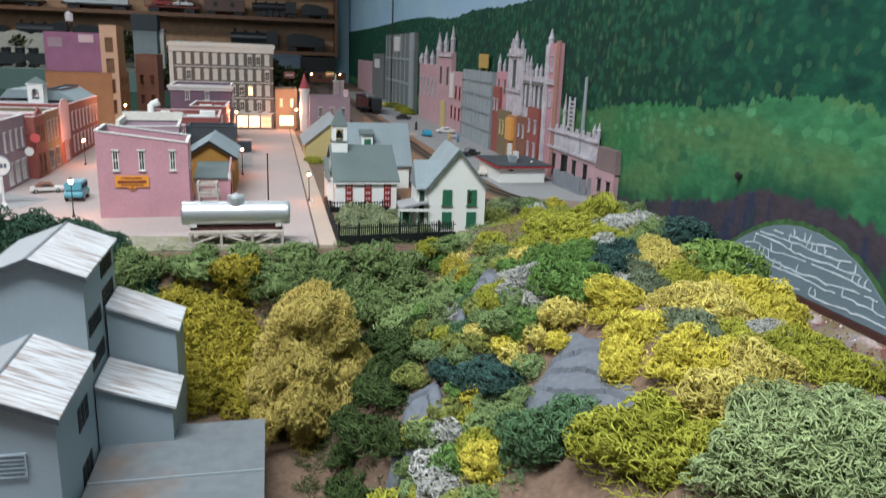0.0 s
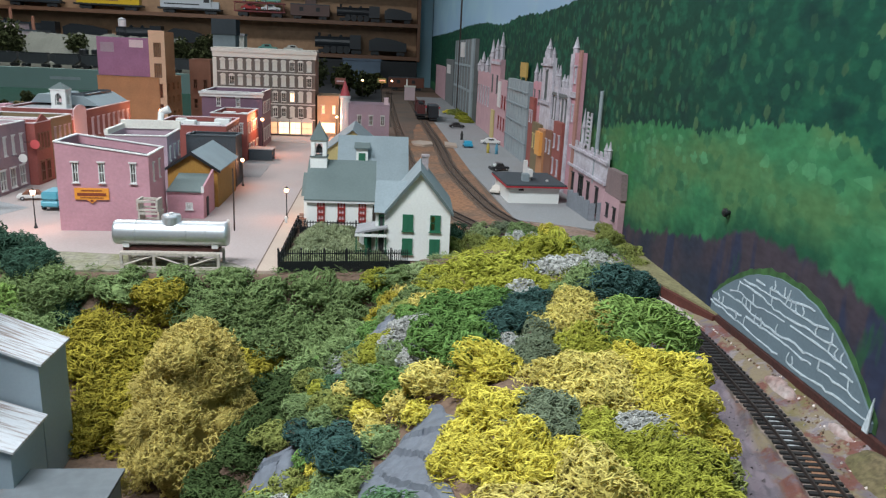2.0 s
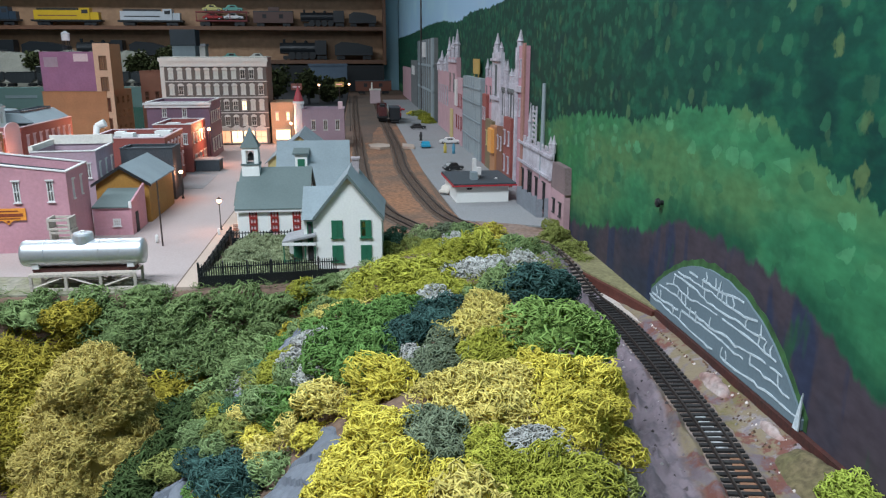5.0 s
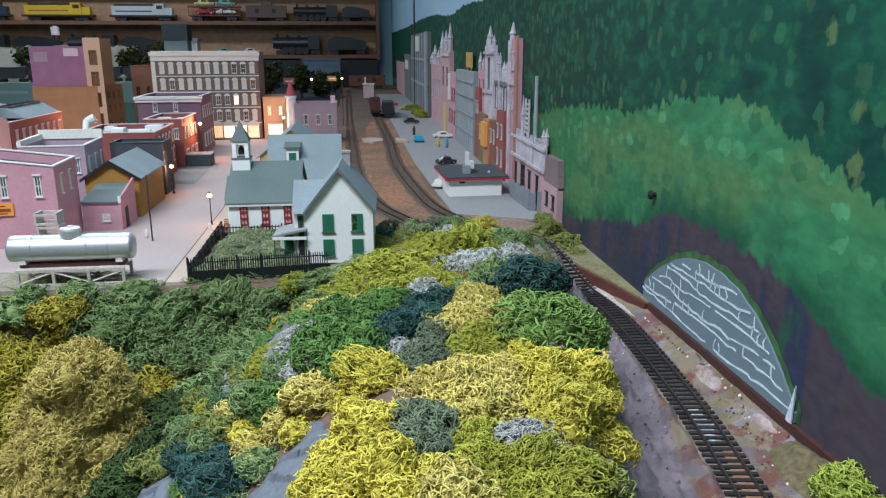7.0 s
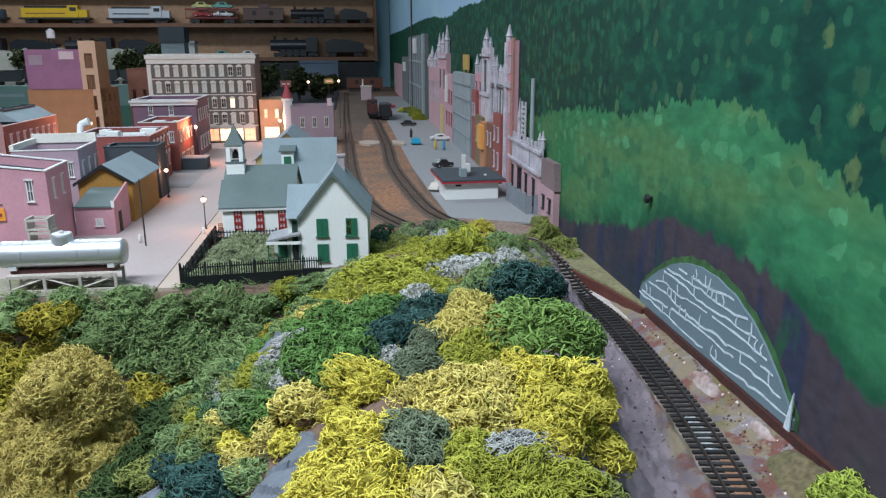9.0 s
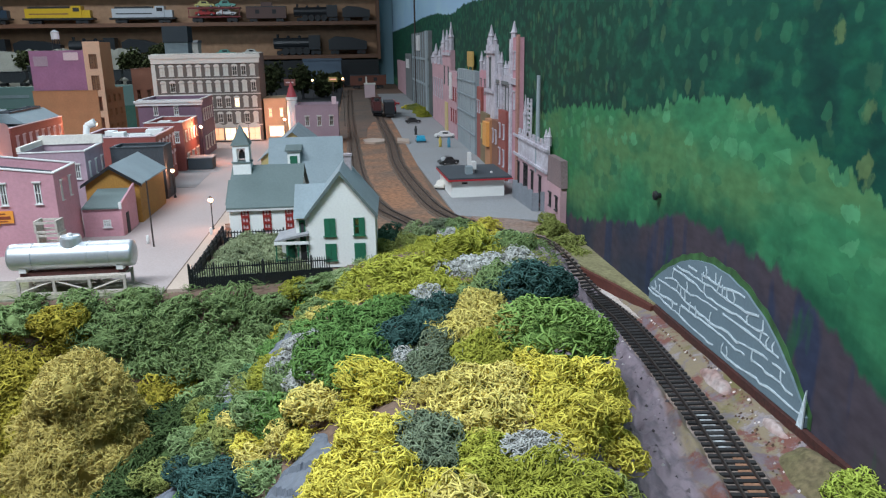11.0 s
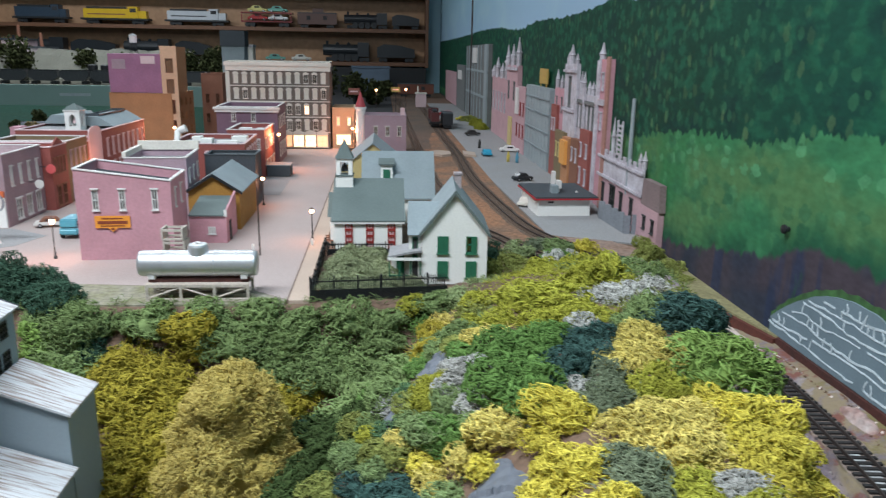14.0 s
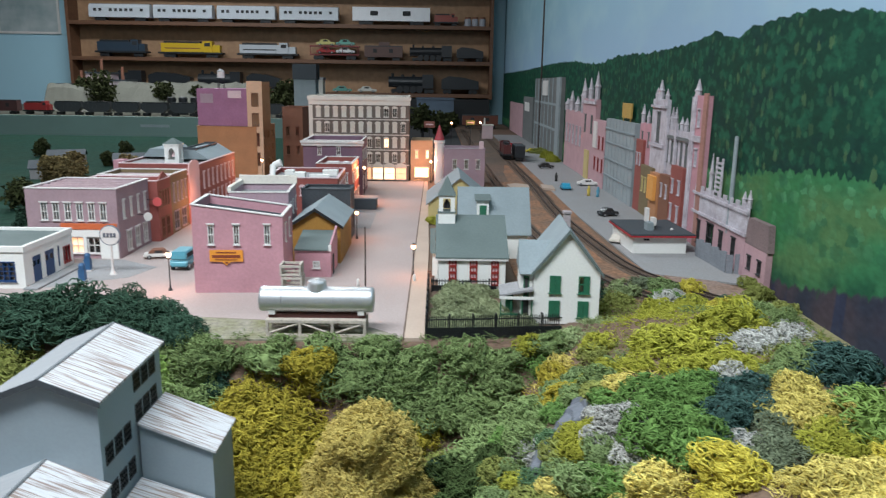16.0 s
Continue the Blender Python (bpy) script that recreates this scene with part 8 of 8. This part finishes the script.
# ---- rolling stock ----
def rail_vehicle(label, x, y, z, l, h, colour, kind="box", stripe=None, rz=0.0):
    """A piece of rolling stock along x, on two trucks."""
    b = thing("model_train", label, "model train", x, y, z, rz, "model trains")
    m = mat("train_paint_" + label.split()[0] + "_" + kind, colour, 0.35, grain=0.08, stain=0.15, spec=0.5)
    w = h * 0.62
    dark = M["black"]
    for sx in (-0.33, 0.33):
        tr = part("truck", boxes((sx * l - l * 0.09, -w * 0.35, h * 0.05, sx * l + l * 0.09, w * 0.35, h * 0.2)), dark, b)
        for k in (-0.06, 0.06):
            part("wheel", rod(bmesh.new(), (sx * l + k * l, -w * 0.38, h * 0.1), (sx * l + k * l, w * 0.38, h * 0.1), h * 0.1, None, 10), dark, tr)
    base = h * 0.22
    if kind == "coach":
        bm = bmesh.new()
        prism(bm, [(-w * 0.5, base), (w * 0.5, base), (w * 0.5, h * 0.8), (w * 0.32, h * 0.97), (-w * 0.32, h * 0.97), (-w * 0.5, h * 0.8)], -l / 2, l / 2)
        part("body", bm, m, b, m=Matrix.Rotation(radians(90), 4, "Z"))
        for k in range(10):
            if k not in (2, 8):
                part("window", boxes((-l * 0.42 + k * l * 0.085, -w * 0.5 - 0.0015, h * 0.56, -l * 0.42 + k * l * 0.085 + l * 0.05, -w * 0.5 - 0.0002, h * 0.72)), M["dark"], b)
        part("roof_line", boxes((-l * 0.5, -w * 0.3, h * 0.972, l * 0.5, w * 0.3, h * 1.0)), M["roofgrey"], b)
    elif kind == "diesel":
        part("frame", boxes((-l * 0.5, -w * 0.5, base, l * 0.5, w * 0.5, h * 0.32)), dark, b)
        part("hood", boxes((-l * 0.46, -w * 0.36, h * 0.322, l * 0.2, w * 0.36, h * 0.82), (l * 0.34, -w * 0.36, h * 0.322, l * 0.46, w * 0.36, h * 0.72)), m, b)
        part("cab", boxes((l * 0.2005, -w * 0.46, h * 0.322, l * 0.339, w * 0.46, h * 0.95)), m, b)
        part("cab_window", boxes((l * 0.225, -w * 0.462 - 0.001, h * 0.65, l * 0.315, -w * 0.4605, h * 0.85)), M["dark"], b)
        part("roof_gear", boxes((-l * 0.42, -w * 0.2, h * 0.8202, l * 0.15, w * 0.2, h * 0.93)), dark, b)
        if stripe:
            part("stripe", boxes((-l * 0.4, -w * 0.362 - 0.001, h * 0.5, l * 0.15, -w * 0.3605, h * 0.56)), stripe, b)
    elif kind == "steam":
        part("boiler", rod(bmesh.new(), (-l * 0.48, 0, h * 0.55), (l * 0.2, 0, h * 0.55), h * 0.26, h * 0.27, 16), m, b)
        part("cab", boxes((l * 0.2005, -w * 0.48, h * 0.25, l * 0.42, w * 0.48, h * 0.92)), m, b)
        part("running_board", boxes((-l * 0.46, -w * 0.48, h * 0.34, l * 0.2, w * 0.48, h * 0.37)), m, b)
        part("chimney", rod(bmesh.new(), (-l * 0.4, 0, h * 0.78), (-l * 0.4, 0, h * 0.98), h * 0.06, h * 0.075, 10), m, b)
        for k in (-0.2, 0.02):
            part("dome", lathe(bmesh.new(), [(h * 0.09, h * 0.76), (h * 0.09, h * 0.86), (h * 0.03, h * 0.92)], 10, (k * l, 0, 0)), m, b)
        for k in range(4):
            part("driving_wheel", rod(bmesh.new(), (-l * 0.25 + k * l * 0.13, -w * 0.45, h * 0.19), (-l * 0.25 + k * l * 0.13, w * 0.45, h * 0.19), h * 0.18, None, 14), dark, b)
    elif kind == "tender":
        bm = bmesh.new()
        prism(bm, [(-l * 0.48, base), (l * 0.48, base), (l * 0.48, h * 0.62), (l * 0.1, h * 0.8), (-l * 0.3, h * 0.86), (-l * 0.48, h * 0.7)], -w * 0.46, w * 0.46)
        part("body", bm, m, b)
    elif kind == "hopper":
        bm = bmesh.new()
        prism(bm, [(-l * 0.48, h * 0.45), (-l * 0.3, base), (l * 0.3, base), (l * 0.48, h * 0.45), (l * 0.48, h * 0.85), (-l * 0.48, h * 0.85)], -w * 0.48, w * 0.48)
        part("body", bm, m, b)
        for k in range(7):
            part("rib", boxes((-l * 0.45 + k * l * 0.148, -w * 0.5, h * 0.45, -l * 0.45 + k * l * 0.148 + l * 0.012, -w * 0.4805, h * 0.84)), m, b)
        part("load", boxes((-l * 0.44, -w * 0.42, h * 0.8505, l * 0.44, w * 0.42, h * 0.92)), dark, b)
    elif kind == "carrier":
        for zz in (base, h * 0.62):
            part("deck", boxes((-l * 0.5, -w * 0.45, zz, l * 0.5, w * 0.45, zz + h * 0.06)), m, b)
        for sx in (-0.49, -0.17, 0.15, 0.47):
            part("stake", boxes((sx * l, -w * 0.46, base, sx * l + l * 0.015, -w * 0.4505, h * 0.68)), m, b)
    else:
        part("body", boxes((-l * 0.5, -w * 0.48, base, l * 0.5, w * 0.48, h * 0.9)), m, b)
        part("roof", boxes((-l * 0.5, -w * 0.5, h * 0.9002, l * 0.5, w * 0.5, h * 0.95)), M["roofdark"] if colour[0] < 0.5 else m, b)
        if kind == "caboose":
            part("cupola", boxes((-l * 0.12, -w * 0.35, h * 0.9502, l * 0.15, w * 0.35, h * 1.2)), m, b)
        for k in (-0.22, 0.2):
            part("door", boxes((k * l - l * 0.05, -w * 0.482 - 0.001, h * 0.5, k * l + l * 0.05, -w * 0.4805, h * 0.75)), M["dark"], b)
    return b


SX = 0.00441


def on_shelf(px):
    return 0.514 + (px - 865) * SX


for a, c in ((155, 265), (268, 375), (380, 485), (490, 597)):
    rail_vehicle("silver streamlined model passenger coach on the shelf", (on_shelf(a) + on_shelf(c)) / 2, 6.26, 0.758, (c - a) * SX * 0.97, 0.13, (0.62, 0.66, 0.70), "coach")
rail_vehicle("white model baggage car with two windows on the shelf", on_shelf(689), 6.26, 0.758, 137 * SX, 0.14, (0.85, 0.86, 0.88), "box")
rail_vehicle("red small model switcher on the shelf", on_shelf(786), 6.26, 0.758, 45 * SX, 0.10, (0.28, 0.05, 0.03), "diesel")
rail_vehicle("dark blue model road switcher on the shelf", on_shelf(208), 6.26, 0.488, 92 * SX, 0.14, (0.03, 0.05, 0.075), "diesel")
rail_vehicle("yellow model diesel locomotive on the shelf", on_shelf(331), 6.26, 0.488, 114 * SX, 0.135, (0.62, 0.40, 0.02), "diesel", M["brown"])
rail_vehicle("pale grey model diesel locomotive on the shelf", on_shelf(468), 6.26, 0.488, 108 * SX, 0.13, (0.50, 0.53, 0.56), "diesel", M["black"])
rail_vehicle("dark red model car carrier on the shelf", on_shelf(588), 6.26, 0.488, 88 * SX, 0.16, (0.20, 0.03, 0.03), "carrier")
rail_vehicle("brown model caboose on the shelf", on_shelf(675), 6.26, 0.488, 68 * SX, 0.12, (0.10, 0.05, 0.04), "caboose")
rail_vehicle("black model steam locomotive on the middle shelf", on_shelf(762), 6.26, 0.488, 84 * SX, 0.13, (0.02, 0.022, 0.026), "steam")
rail_vehicle("black model tender on the middle shelf", on_shelf(830), 6.26, 0.488, 50 * SX, 0.13, (0.02, 0.022, 0.026), "tender")
for a, c, kind in ((145, 250, "steam"), (252, 330, "tender"), (340, 425, "steam"), (428, 490, "tender"), (682, 772, "steam"), (778, 848, "tender")):
    rail_vehicle("black model " + ("steam locomotive" if kind == "steam" else "tender") + " on the lower shelf", (on_shelf(a) + on_shelf(c)) / 2, 6.26, 0.238, (c - a) * SX, 0.16, (0.018, 0.022, 0.026), kind)
for px, z, c, lab in ((572, 0.535, (0.4, 0.03, 0.03), "red toy car on the model carrier"), (607, 0.535, (0.7, 0.7, 0.7), "white toy car on the model carrier"), (572, 0.595, (0.6, 0.55, 0.2), "yellow toy car on the model carrier"), (607, 0.595, (0.15, 0.4, 0.33), "green toy car on the model carrier"), (600, 0.238, (0.12, 0.33, 0.28), "teal toy car on the lower shelf"), (645, 0.238, (0.6, 0.6, 0.55), "pale toy truck on the lower shelf")):
    car(lab, on_shelf(px), 6.26, 0, c, 0.15, 0.06, 0.05, z=z)
for k in range(3):
    b = thing("jar", "small pale glass jar with dark lid on the shelf", "jar", on_shelf(825 + k * 13), 6.25, 0.758)
    part("body", lathe(bmesh.new(), [(0.024, 0), (0.026, 0.004), (0.026, 0.05), (0.02, 0.058)], 12), mat("jar_grey", (0.35, 0.36, 0.4), 0.3), b)
    part("lid", lathe(bmesh.new(), [(0.022, 0.0582), (0.022, 0.07)], 12), M["brown"], b)
b = rail_vehicle("dark red model locomotive standing on the main track", 0.405, 3.42, 0.006, 0.2, 0.075, (0.10, 0.03, 0.03), "diesel", None, 90)
rail_vehicle("black model locomotive standing beside the road", 0.455, 3.36, 0.002, 0.14, 0.07, (0.02, 0.025, 0.03), "box", None, 90)


# ---- second layout level behind the town ----
teal = mat("grey_green_fascia", (0.17, 0.26, 0.24), 0.7, grain=0.05, stain=0.2, stain_size=6)
plain("fascia", teal, -3.2, 4.4, -0.004, -0.62, 4.43, 0.112, "grey-green painted fascia board of the rear layout")
plain("rear_board", mat("dim_earth", (0.07, 0.07, 0.05), 0.9, grain=0.2, stain=0.4, stain_size=12), -3.2, 4.43, 0.05, -0.62, 6.2, 0.111, "dim earth-coloured rear layout board")
plain("label_strip", M["greyfront"], -1.56, 4.397, 0.055, -1.40, 4.3998, 0.07, "pale label strip on the fascia")
for k in range(8):
    rail_vehicle("grey-black model hopper wagon on the rear layout", -2.02 + k * 0.165, 4.55, 0.111, 0.158, 0.085, (0.05, 0.055, 0.06), "hopper")
rail_vehicle("red model locomotive on the rear layout", -2.2, 4.55, 0.111, 0.16, 0.08, (0.35, 0.04, 0.04), "diesel")
rail_vehicle("dark brown model wagon on the rear layout", -2.4, 4.55, 0.111, 0.18, 0.085, (0.09, 0.04, 0.04), "box")
for k in range(4):
    b = thing("oil_drum", "black model oil tank on the rear layout", "tank", -1.5 + k * 0.07, 4.75, 0.111)
    part("drum", lathe(bmesh.new(), [(0.026, 0), (0.026, 0.1), (0.02, 0.105)], 14), M["black"], b)
hillm = mat("dim_grey_hill", (0.17, 0.17, 0.14), 0.9, grain=0.2, stain=0.5, stain_size=6, bump=0.5)
for hx, hy, hw, hd, hz, lab in ((-1.6, 5.2, 1.22, 0.6, 0.175, "long grey-green plaster hill on the rear layout"), (-2.25, 4.95, 0.34, 0.3, 0.16, "small pale grey plaster hill on the rear layout")):
    b = thing("model_hill", lab, "hill", hx, hy, 0.111)
    bm = bmesh.new()
    nx, ny, grid = 48, 14, []
    for j in range(ny + 1):
        for i in range(nx + 1):
            x, y = (i / nx - 0.5) * hw, j / ny * hd
            rise = smooth(0.0, 0.12, i / nx) * smooth(0.0, 0.12, 1 - i / nx) * smooth(-0.02, 0.3, j / ny) * smooth(0.0, 0.3, 1 - j / ny)
            k = noise.noise((hx + x * 9, y * 9, 1)) * 0.035 + noise.noise((hx + x * 30, y * 30, 2)) * 0.015
            grid.append(bm.verts.new((x, y, max(-0.002, rise * (hz + k)))))
    for j in range(ny):
        for i in range(nx):
            q = j * (nx + 1) + i
            bm.faces.new((grid[q], grid[q + 1], grid[q + nx + 2], grid[q + nx + 1]))
    part("slope", bm, hillm, b)
for x, y, r in ((-2.06, 5.05, 0.12), (-2.2, 5.1, 0.1), (-1.75, 5.3, 0.09), (-1.5, 5.35, 0.08), (-0.78, 5.0, 0.11), (-0.9, 5.1, 0.1), (-1.05, 5.1, 0.09), (-0.15, 4.5, 0.10), (0.02, 4.6, 0.09), (-0.45, 4.3, 0.10), (0.13, 4.75, 0.07), (0.2, 5.2, 0.06), (-0.3, 4.35, 0.09)):
    b = thing("tree", "dim dark green model tree on the rear layout", "tree", x, y, 0.111 if x < -0.62 else 0.003)
    part("trunk", rod(bmesh.new(), (0, 0, -0.005), (0, 0, r), r * 0.1, r * 0.05, 6), M["dark"], b)
    leaf_clumps("crown", [(random.uniform(-0.4, 0.4) * r, random.uniform(-0.4, 0.4) * r, r * random.uniform(0.6, 1.7), r * 0.55) for _ in range(12)], 800, 0.008, 3, M["darkleaf"], b)
b = thing("grain_elevator", "pale blue model elevator with dark roof on the rear layout", "model building", -0.76, 4.75, 0.111)
part("wall", boxes((0, 0, 0, 0.13, 0.12, 0.22)), M["greyfront"], b)
part("roof", boxes((-0.006, -0.006, 0.2202, 0.136, 0.126, 0.31)), M["roofdark"], b)
b = thing("rear_shed", "pale model shed on the rear layout", "model building", -0.73, 5.05, 0.111)
part("wall", boxes((0, 0, 0, 0.1, 0.1, 0.22)), M["cream"], b)
part("roof", boxes((-0.005, -0.005, 0.2202, 0.105, 0.105, 0.235)), M["roofgrey"], b)
b = thing("rear_shed", "dim blue-grey model shed on the rear layout", "model building", -0.05, 5.9, 0.003)
M["dimblue"] = mat("dim_blue_grey_boarding", (0.10, 0.14, 0.19), 0.8, grain=0.12, stain=0.4, stain_size=14)
part("wall", boxes((0, 0, 0, 0.28, 0.1, 0.195)), M["dimblue"], b)
part("roof", boxes((-0.005, -0.005, 0.1952, 0.285, 0.105, 0.21)), M["dimblue"], b)
for x, w, h, m_ in ((-2.5, 0.25, 0.16, "roofgrey"), (-2.3, 0.14, 0.24, "rooflilac"), (-2.15, 0.12, 0.19, "pillar")):
    b = thing("rear_factory", "dim grey model factory on the rear layout", "model building", x, 5.4, 0.111)
    part("wall", boxes((0, 0, 0, w, 0.2, h)), M[m_], b)
    part("roof", boxes((-0.005, -0.005, h + 0.0002, w + 0.005, 0.205, h + 0.012)), M["roofdark"], b)
    part("chimney", rod(bmesh.new(), (w * 0.5, 0.1, h + 0.012), (w * 0.5, 0.1, h + 0.1), 0.012, 0.01, 10), M["brown"], b)
b = thing("rear_shed", "pale pinkish model shed at the far end of the line", "model building", 0.375, 4.6, 0.003)
part("wall", boxes((0, 0, 0, 0.06, 0.05, 0.075)), M["pinktrim"], b)
part("roof", boxes((-0.004, -0.004, 0.0752, 0.064, 0.054, 0.083)), M["cream"], b)
part("chimney", rod(bmesh.new(), (0.012, 0.02, 0.083), (0.012, 0.02, 0.12), 0.005, 0.004, 8), M["cream"], b)
car("red model lorry parked beside the far track", 0.472, 3.52, 90, (0.42, 0.03, 0.04), 0.10, 0.04, 0.06, van=True)
rail_vehicle("brown model boxcar far at the end of the line", 0.42, 5.7, 0.003, 0.26, 0.1, (0.14, 0.05, 0.03), "box")
M["browntree"] = mat("brown_olive_foliage", (0.13, 0.10, 0.045), 0.9, island=0.3, spec=0.1)
# scenery left of the town, lower down
for x, y, r in ((-0.95, 2.3, 0.06), (-1.05, 2.4, 0.05), (-0.85, 2.45, 0.05), (-0.9, 1.95, 0.05), (-1.0, 1.9, 0.04), (-0.78, 2.2, 0.035)):
    b = thing("tree", "brownish green model tree beside the town", "tree", x, y, 0.0)
    part("trunk", rod(bmesh.new(), (0, 0, -0.005), (0, 0, r), r * 0.1, r * 0.05, 6), M["dark"], b)
    leaf_clumps("crown", [(random.uniform(-0.4, 0.4) * r, random.uniform(-0.4, 0.4) * r, r * random.uniform(0.6, 1.4), r * 0.5) for _ in range(8)], 1300, 0.0035, 5, M["browntree"] if x < -0.8 and y > 2.2 else M["darkleaf"], b)
b = thing("framed_picture", "framed pale blue-grey picture on the wall", "picture", -3.42, 6.39, 0.66)
part("frame", panel(bmesh.new(), 0.5, 0.36, [(0.018, 0.018, 0.482, 0.342)], 0.012), M["trimwhite"], b, m=Matrix.Translation((0, -0.003, 0)))
part("print", boxes((0.018, 0.0, 0.018, 0.482, 0.006, 0.342)), mat("faded_print", (0.25, 0.33, 0.34), 0.5, stain=0.8, stain_size=9, stain_colour=(0.5, 0.55, 0.55)), b)
for x, y, w, h, m_ in ((-1.18, 2.5, 0.10, 0.05, "roofgrey"), (-1.02, 2.75, 0.14, 0.05, "pillar"), (-1.30, 2.85, 0.12, 0.05, "pillar")):
    b = pitched("weathered_cottage", "weathered grey model cottage in the dark scenery", x, y, 20, w, w * 0.8, h * 0.7, h * 1.1, M[m_], M["roofdark"], "x", 0.005, z=0.004)
for x, y, r in ((-1.35, 2.45, 0.03), (-1.1, 2.9, 0.03), (-1.45, 2.7, 0.035), (-0.88, 2.85, 0.03), (-1.25, 2.2, 0.03), (-1.5, 3.2, 0.04), (-1.2, 3.3, 0.035)):
    b = thing("tree", "dark green model tree in the dark scenery", "tree", x, y, 0.004)
    part("trunk", rod(bmesh.new(), (0, 0, -0.003), (0, 0, r), r * 0.1, r * 0.05, 6), M["dark"], b)
    leaf_clumps("crown", [(random.uniform(-0.4, 0.4) * r, random.uniform(-0.4, 0.4) * r, r * random.uniform(0.5, 1.5), r * 0.5) for _ in range(9)], 1100, 0.0035, 7, M["darkleaf"], b)
# thin grey slab, darker than the street round it
slab("yard", M["asphalt"], [(-0.14, 1.93), (-0.108, 1.783), (-0.043, 1.776), (-0.045, 1.975), (-0.108, 2.028)], 0.0012, 0.001, "darker grey ground patch beside the workshop")
b = thing("loading_dock", "low dark slate-grey model loading dock beside the street", "loading dock", -0.108, 2.03, 0.0012)
part("base", boxes((0, 0, 0, 0.058, 0.05, 0.027)), M["roofdark"], b)
part("deck", boxes((-0.002, -0.002, 0.0272, 0.06, 0.052, 0.0295)), M["asphalt"], b)
b = thing("bench", "small dark model bench beside the chapel", "bench", 0.096, 1.335, 0.0025)
for k in range(3):
    part("slat", boxes((-0.006, 0.0, 0.006 + k * 0.003, 0.006, 0.0012, 0.0078 + k * 0.003)), M["brown"], b)
part("seat", boxes((-0.006, -0.006, 0.005, 0.006, -0.0002, 0.0062)), M["brown"], b)
for xx in (-0.0055, 0.0043):
    part("leg", boxes((xx, -0.0055, 0, xx + 0.0012, 0.001, 0.0048)), M["black"], b)
# added black board: stands in for the dark void below the shelf
plain("shelf_base", mat("black_shade_board", (0.02, 0.022, 0.024), 0.8, grain=0.1), -2.7, 6.205, -0.2, 0.52, 6.385, 0.197, "black board added under the display shelf for the dark there")
for x, y, z, w, h, c, lab in ((0.075, 3.0, 0.155, 0.04, 0.024, (0.22, 0.08, 0.06), "dim pink billboard on a post beyond the town"), (0.232, 3.04, 0.165, 0.034, 0.018, (0.13, 0.16, 0.05), "green and yellow billboard on a post beyond the town")):
    b = thing("billboard", lab, "sign", x, y, 0.0)
    part("post", rod(bmesh.new(), (0, 0.003, 0), (0, 0.003, z), 0.0015, None, 6), M["black"], b)
    part("board", boxes((-w / 2, -0.001, z, w / 2, 0.001, z + h)), mat("billboard_paint", c, 0.6, grain=0.2), b)
    part("bar", boxes((-w * 0.35, -0.0018, z + h * 0.4, w * 0.35, -0.0011, z + h * 0.6)), M["pinktrim"], b)
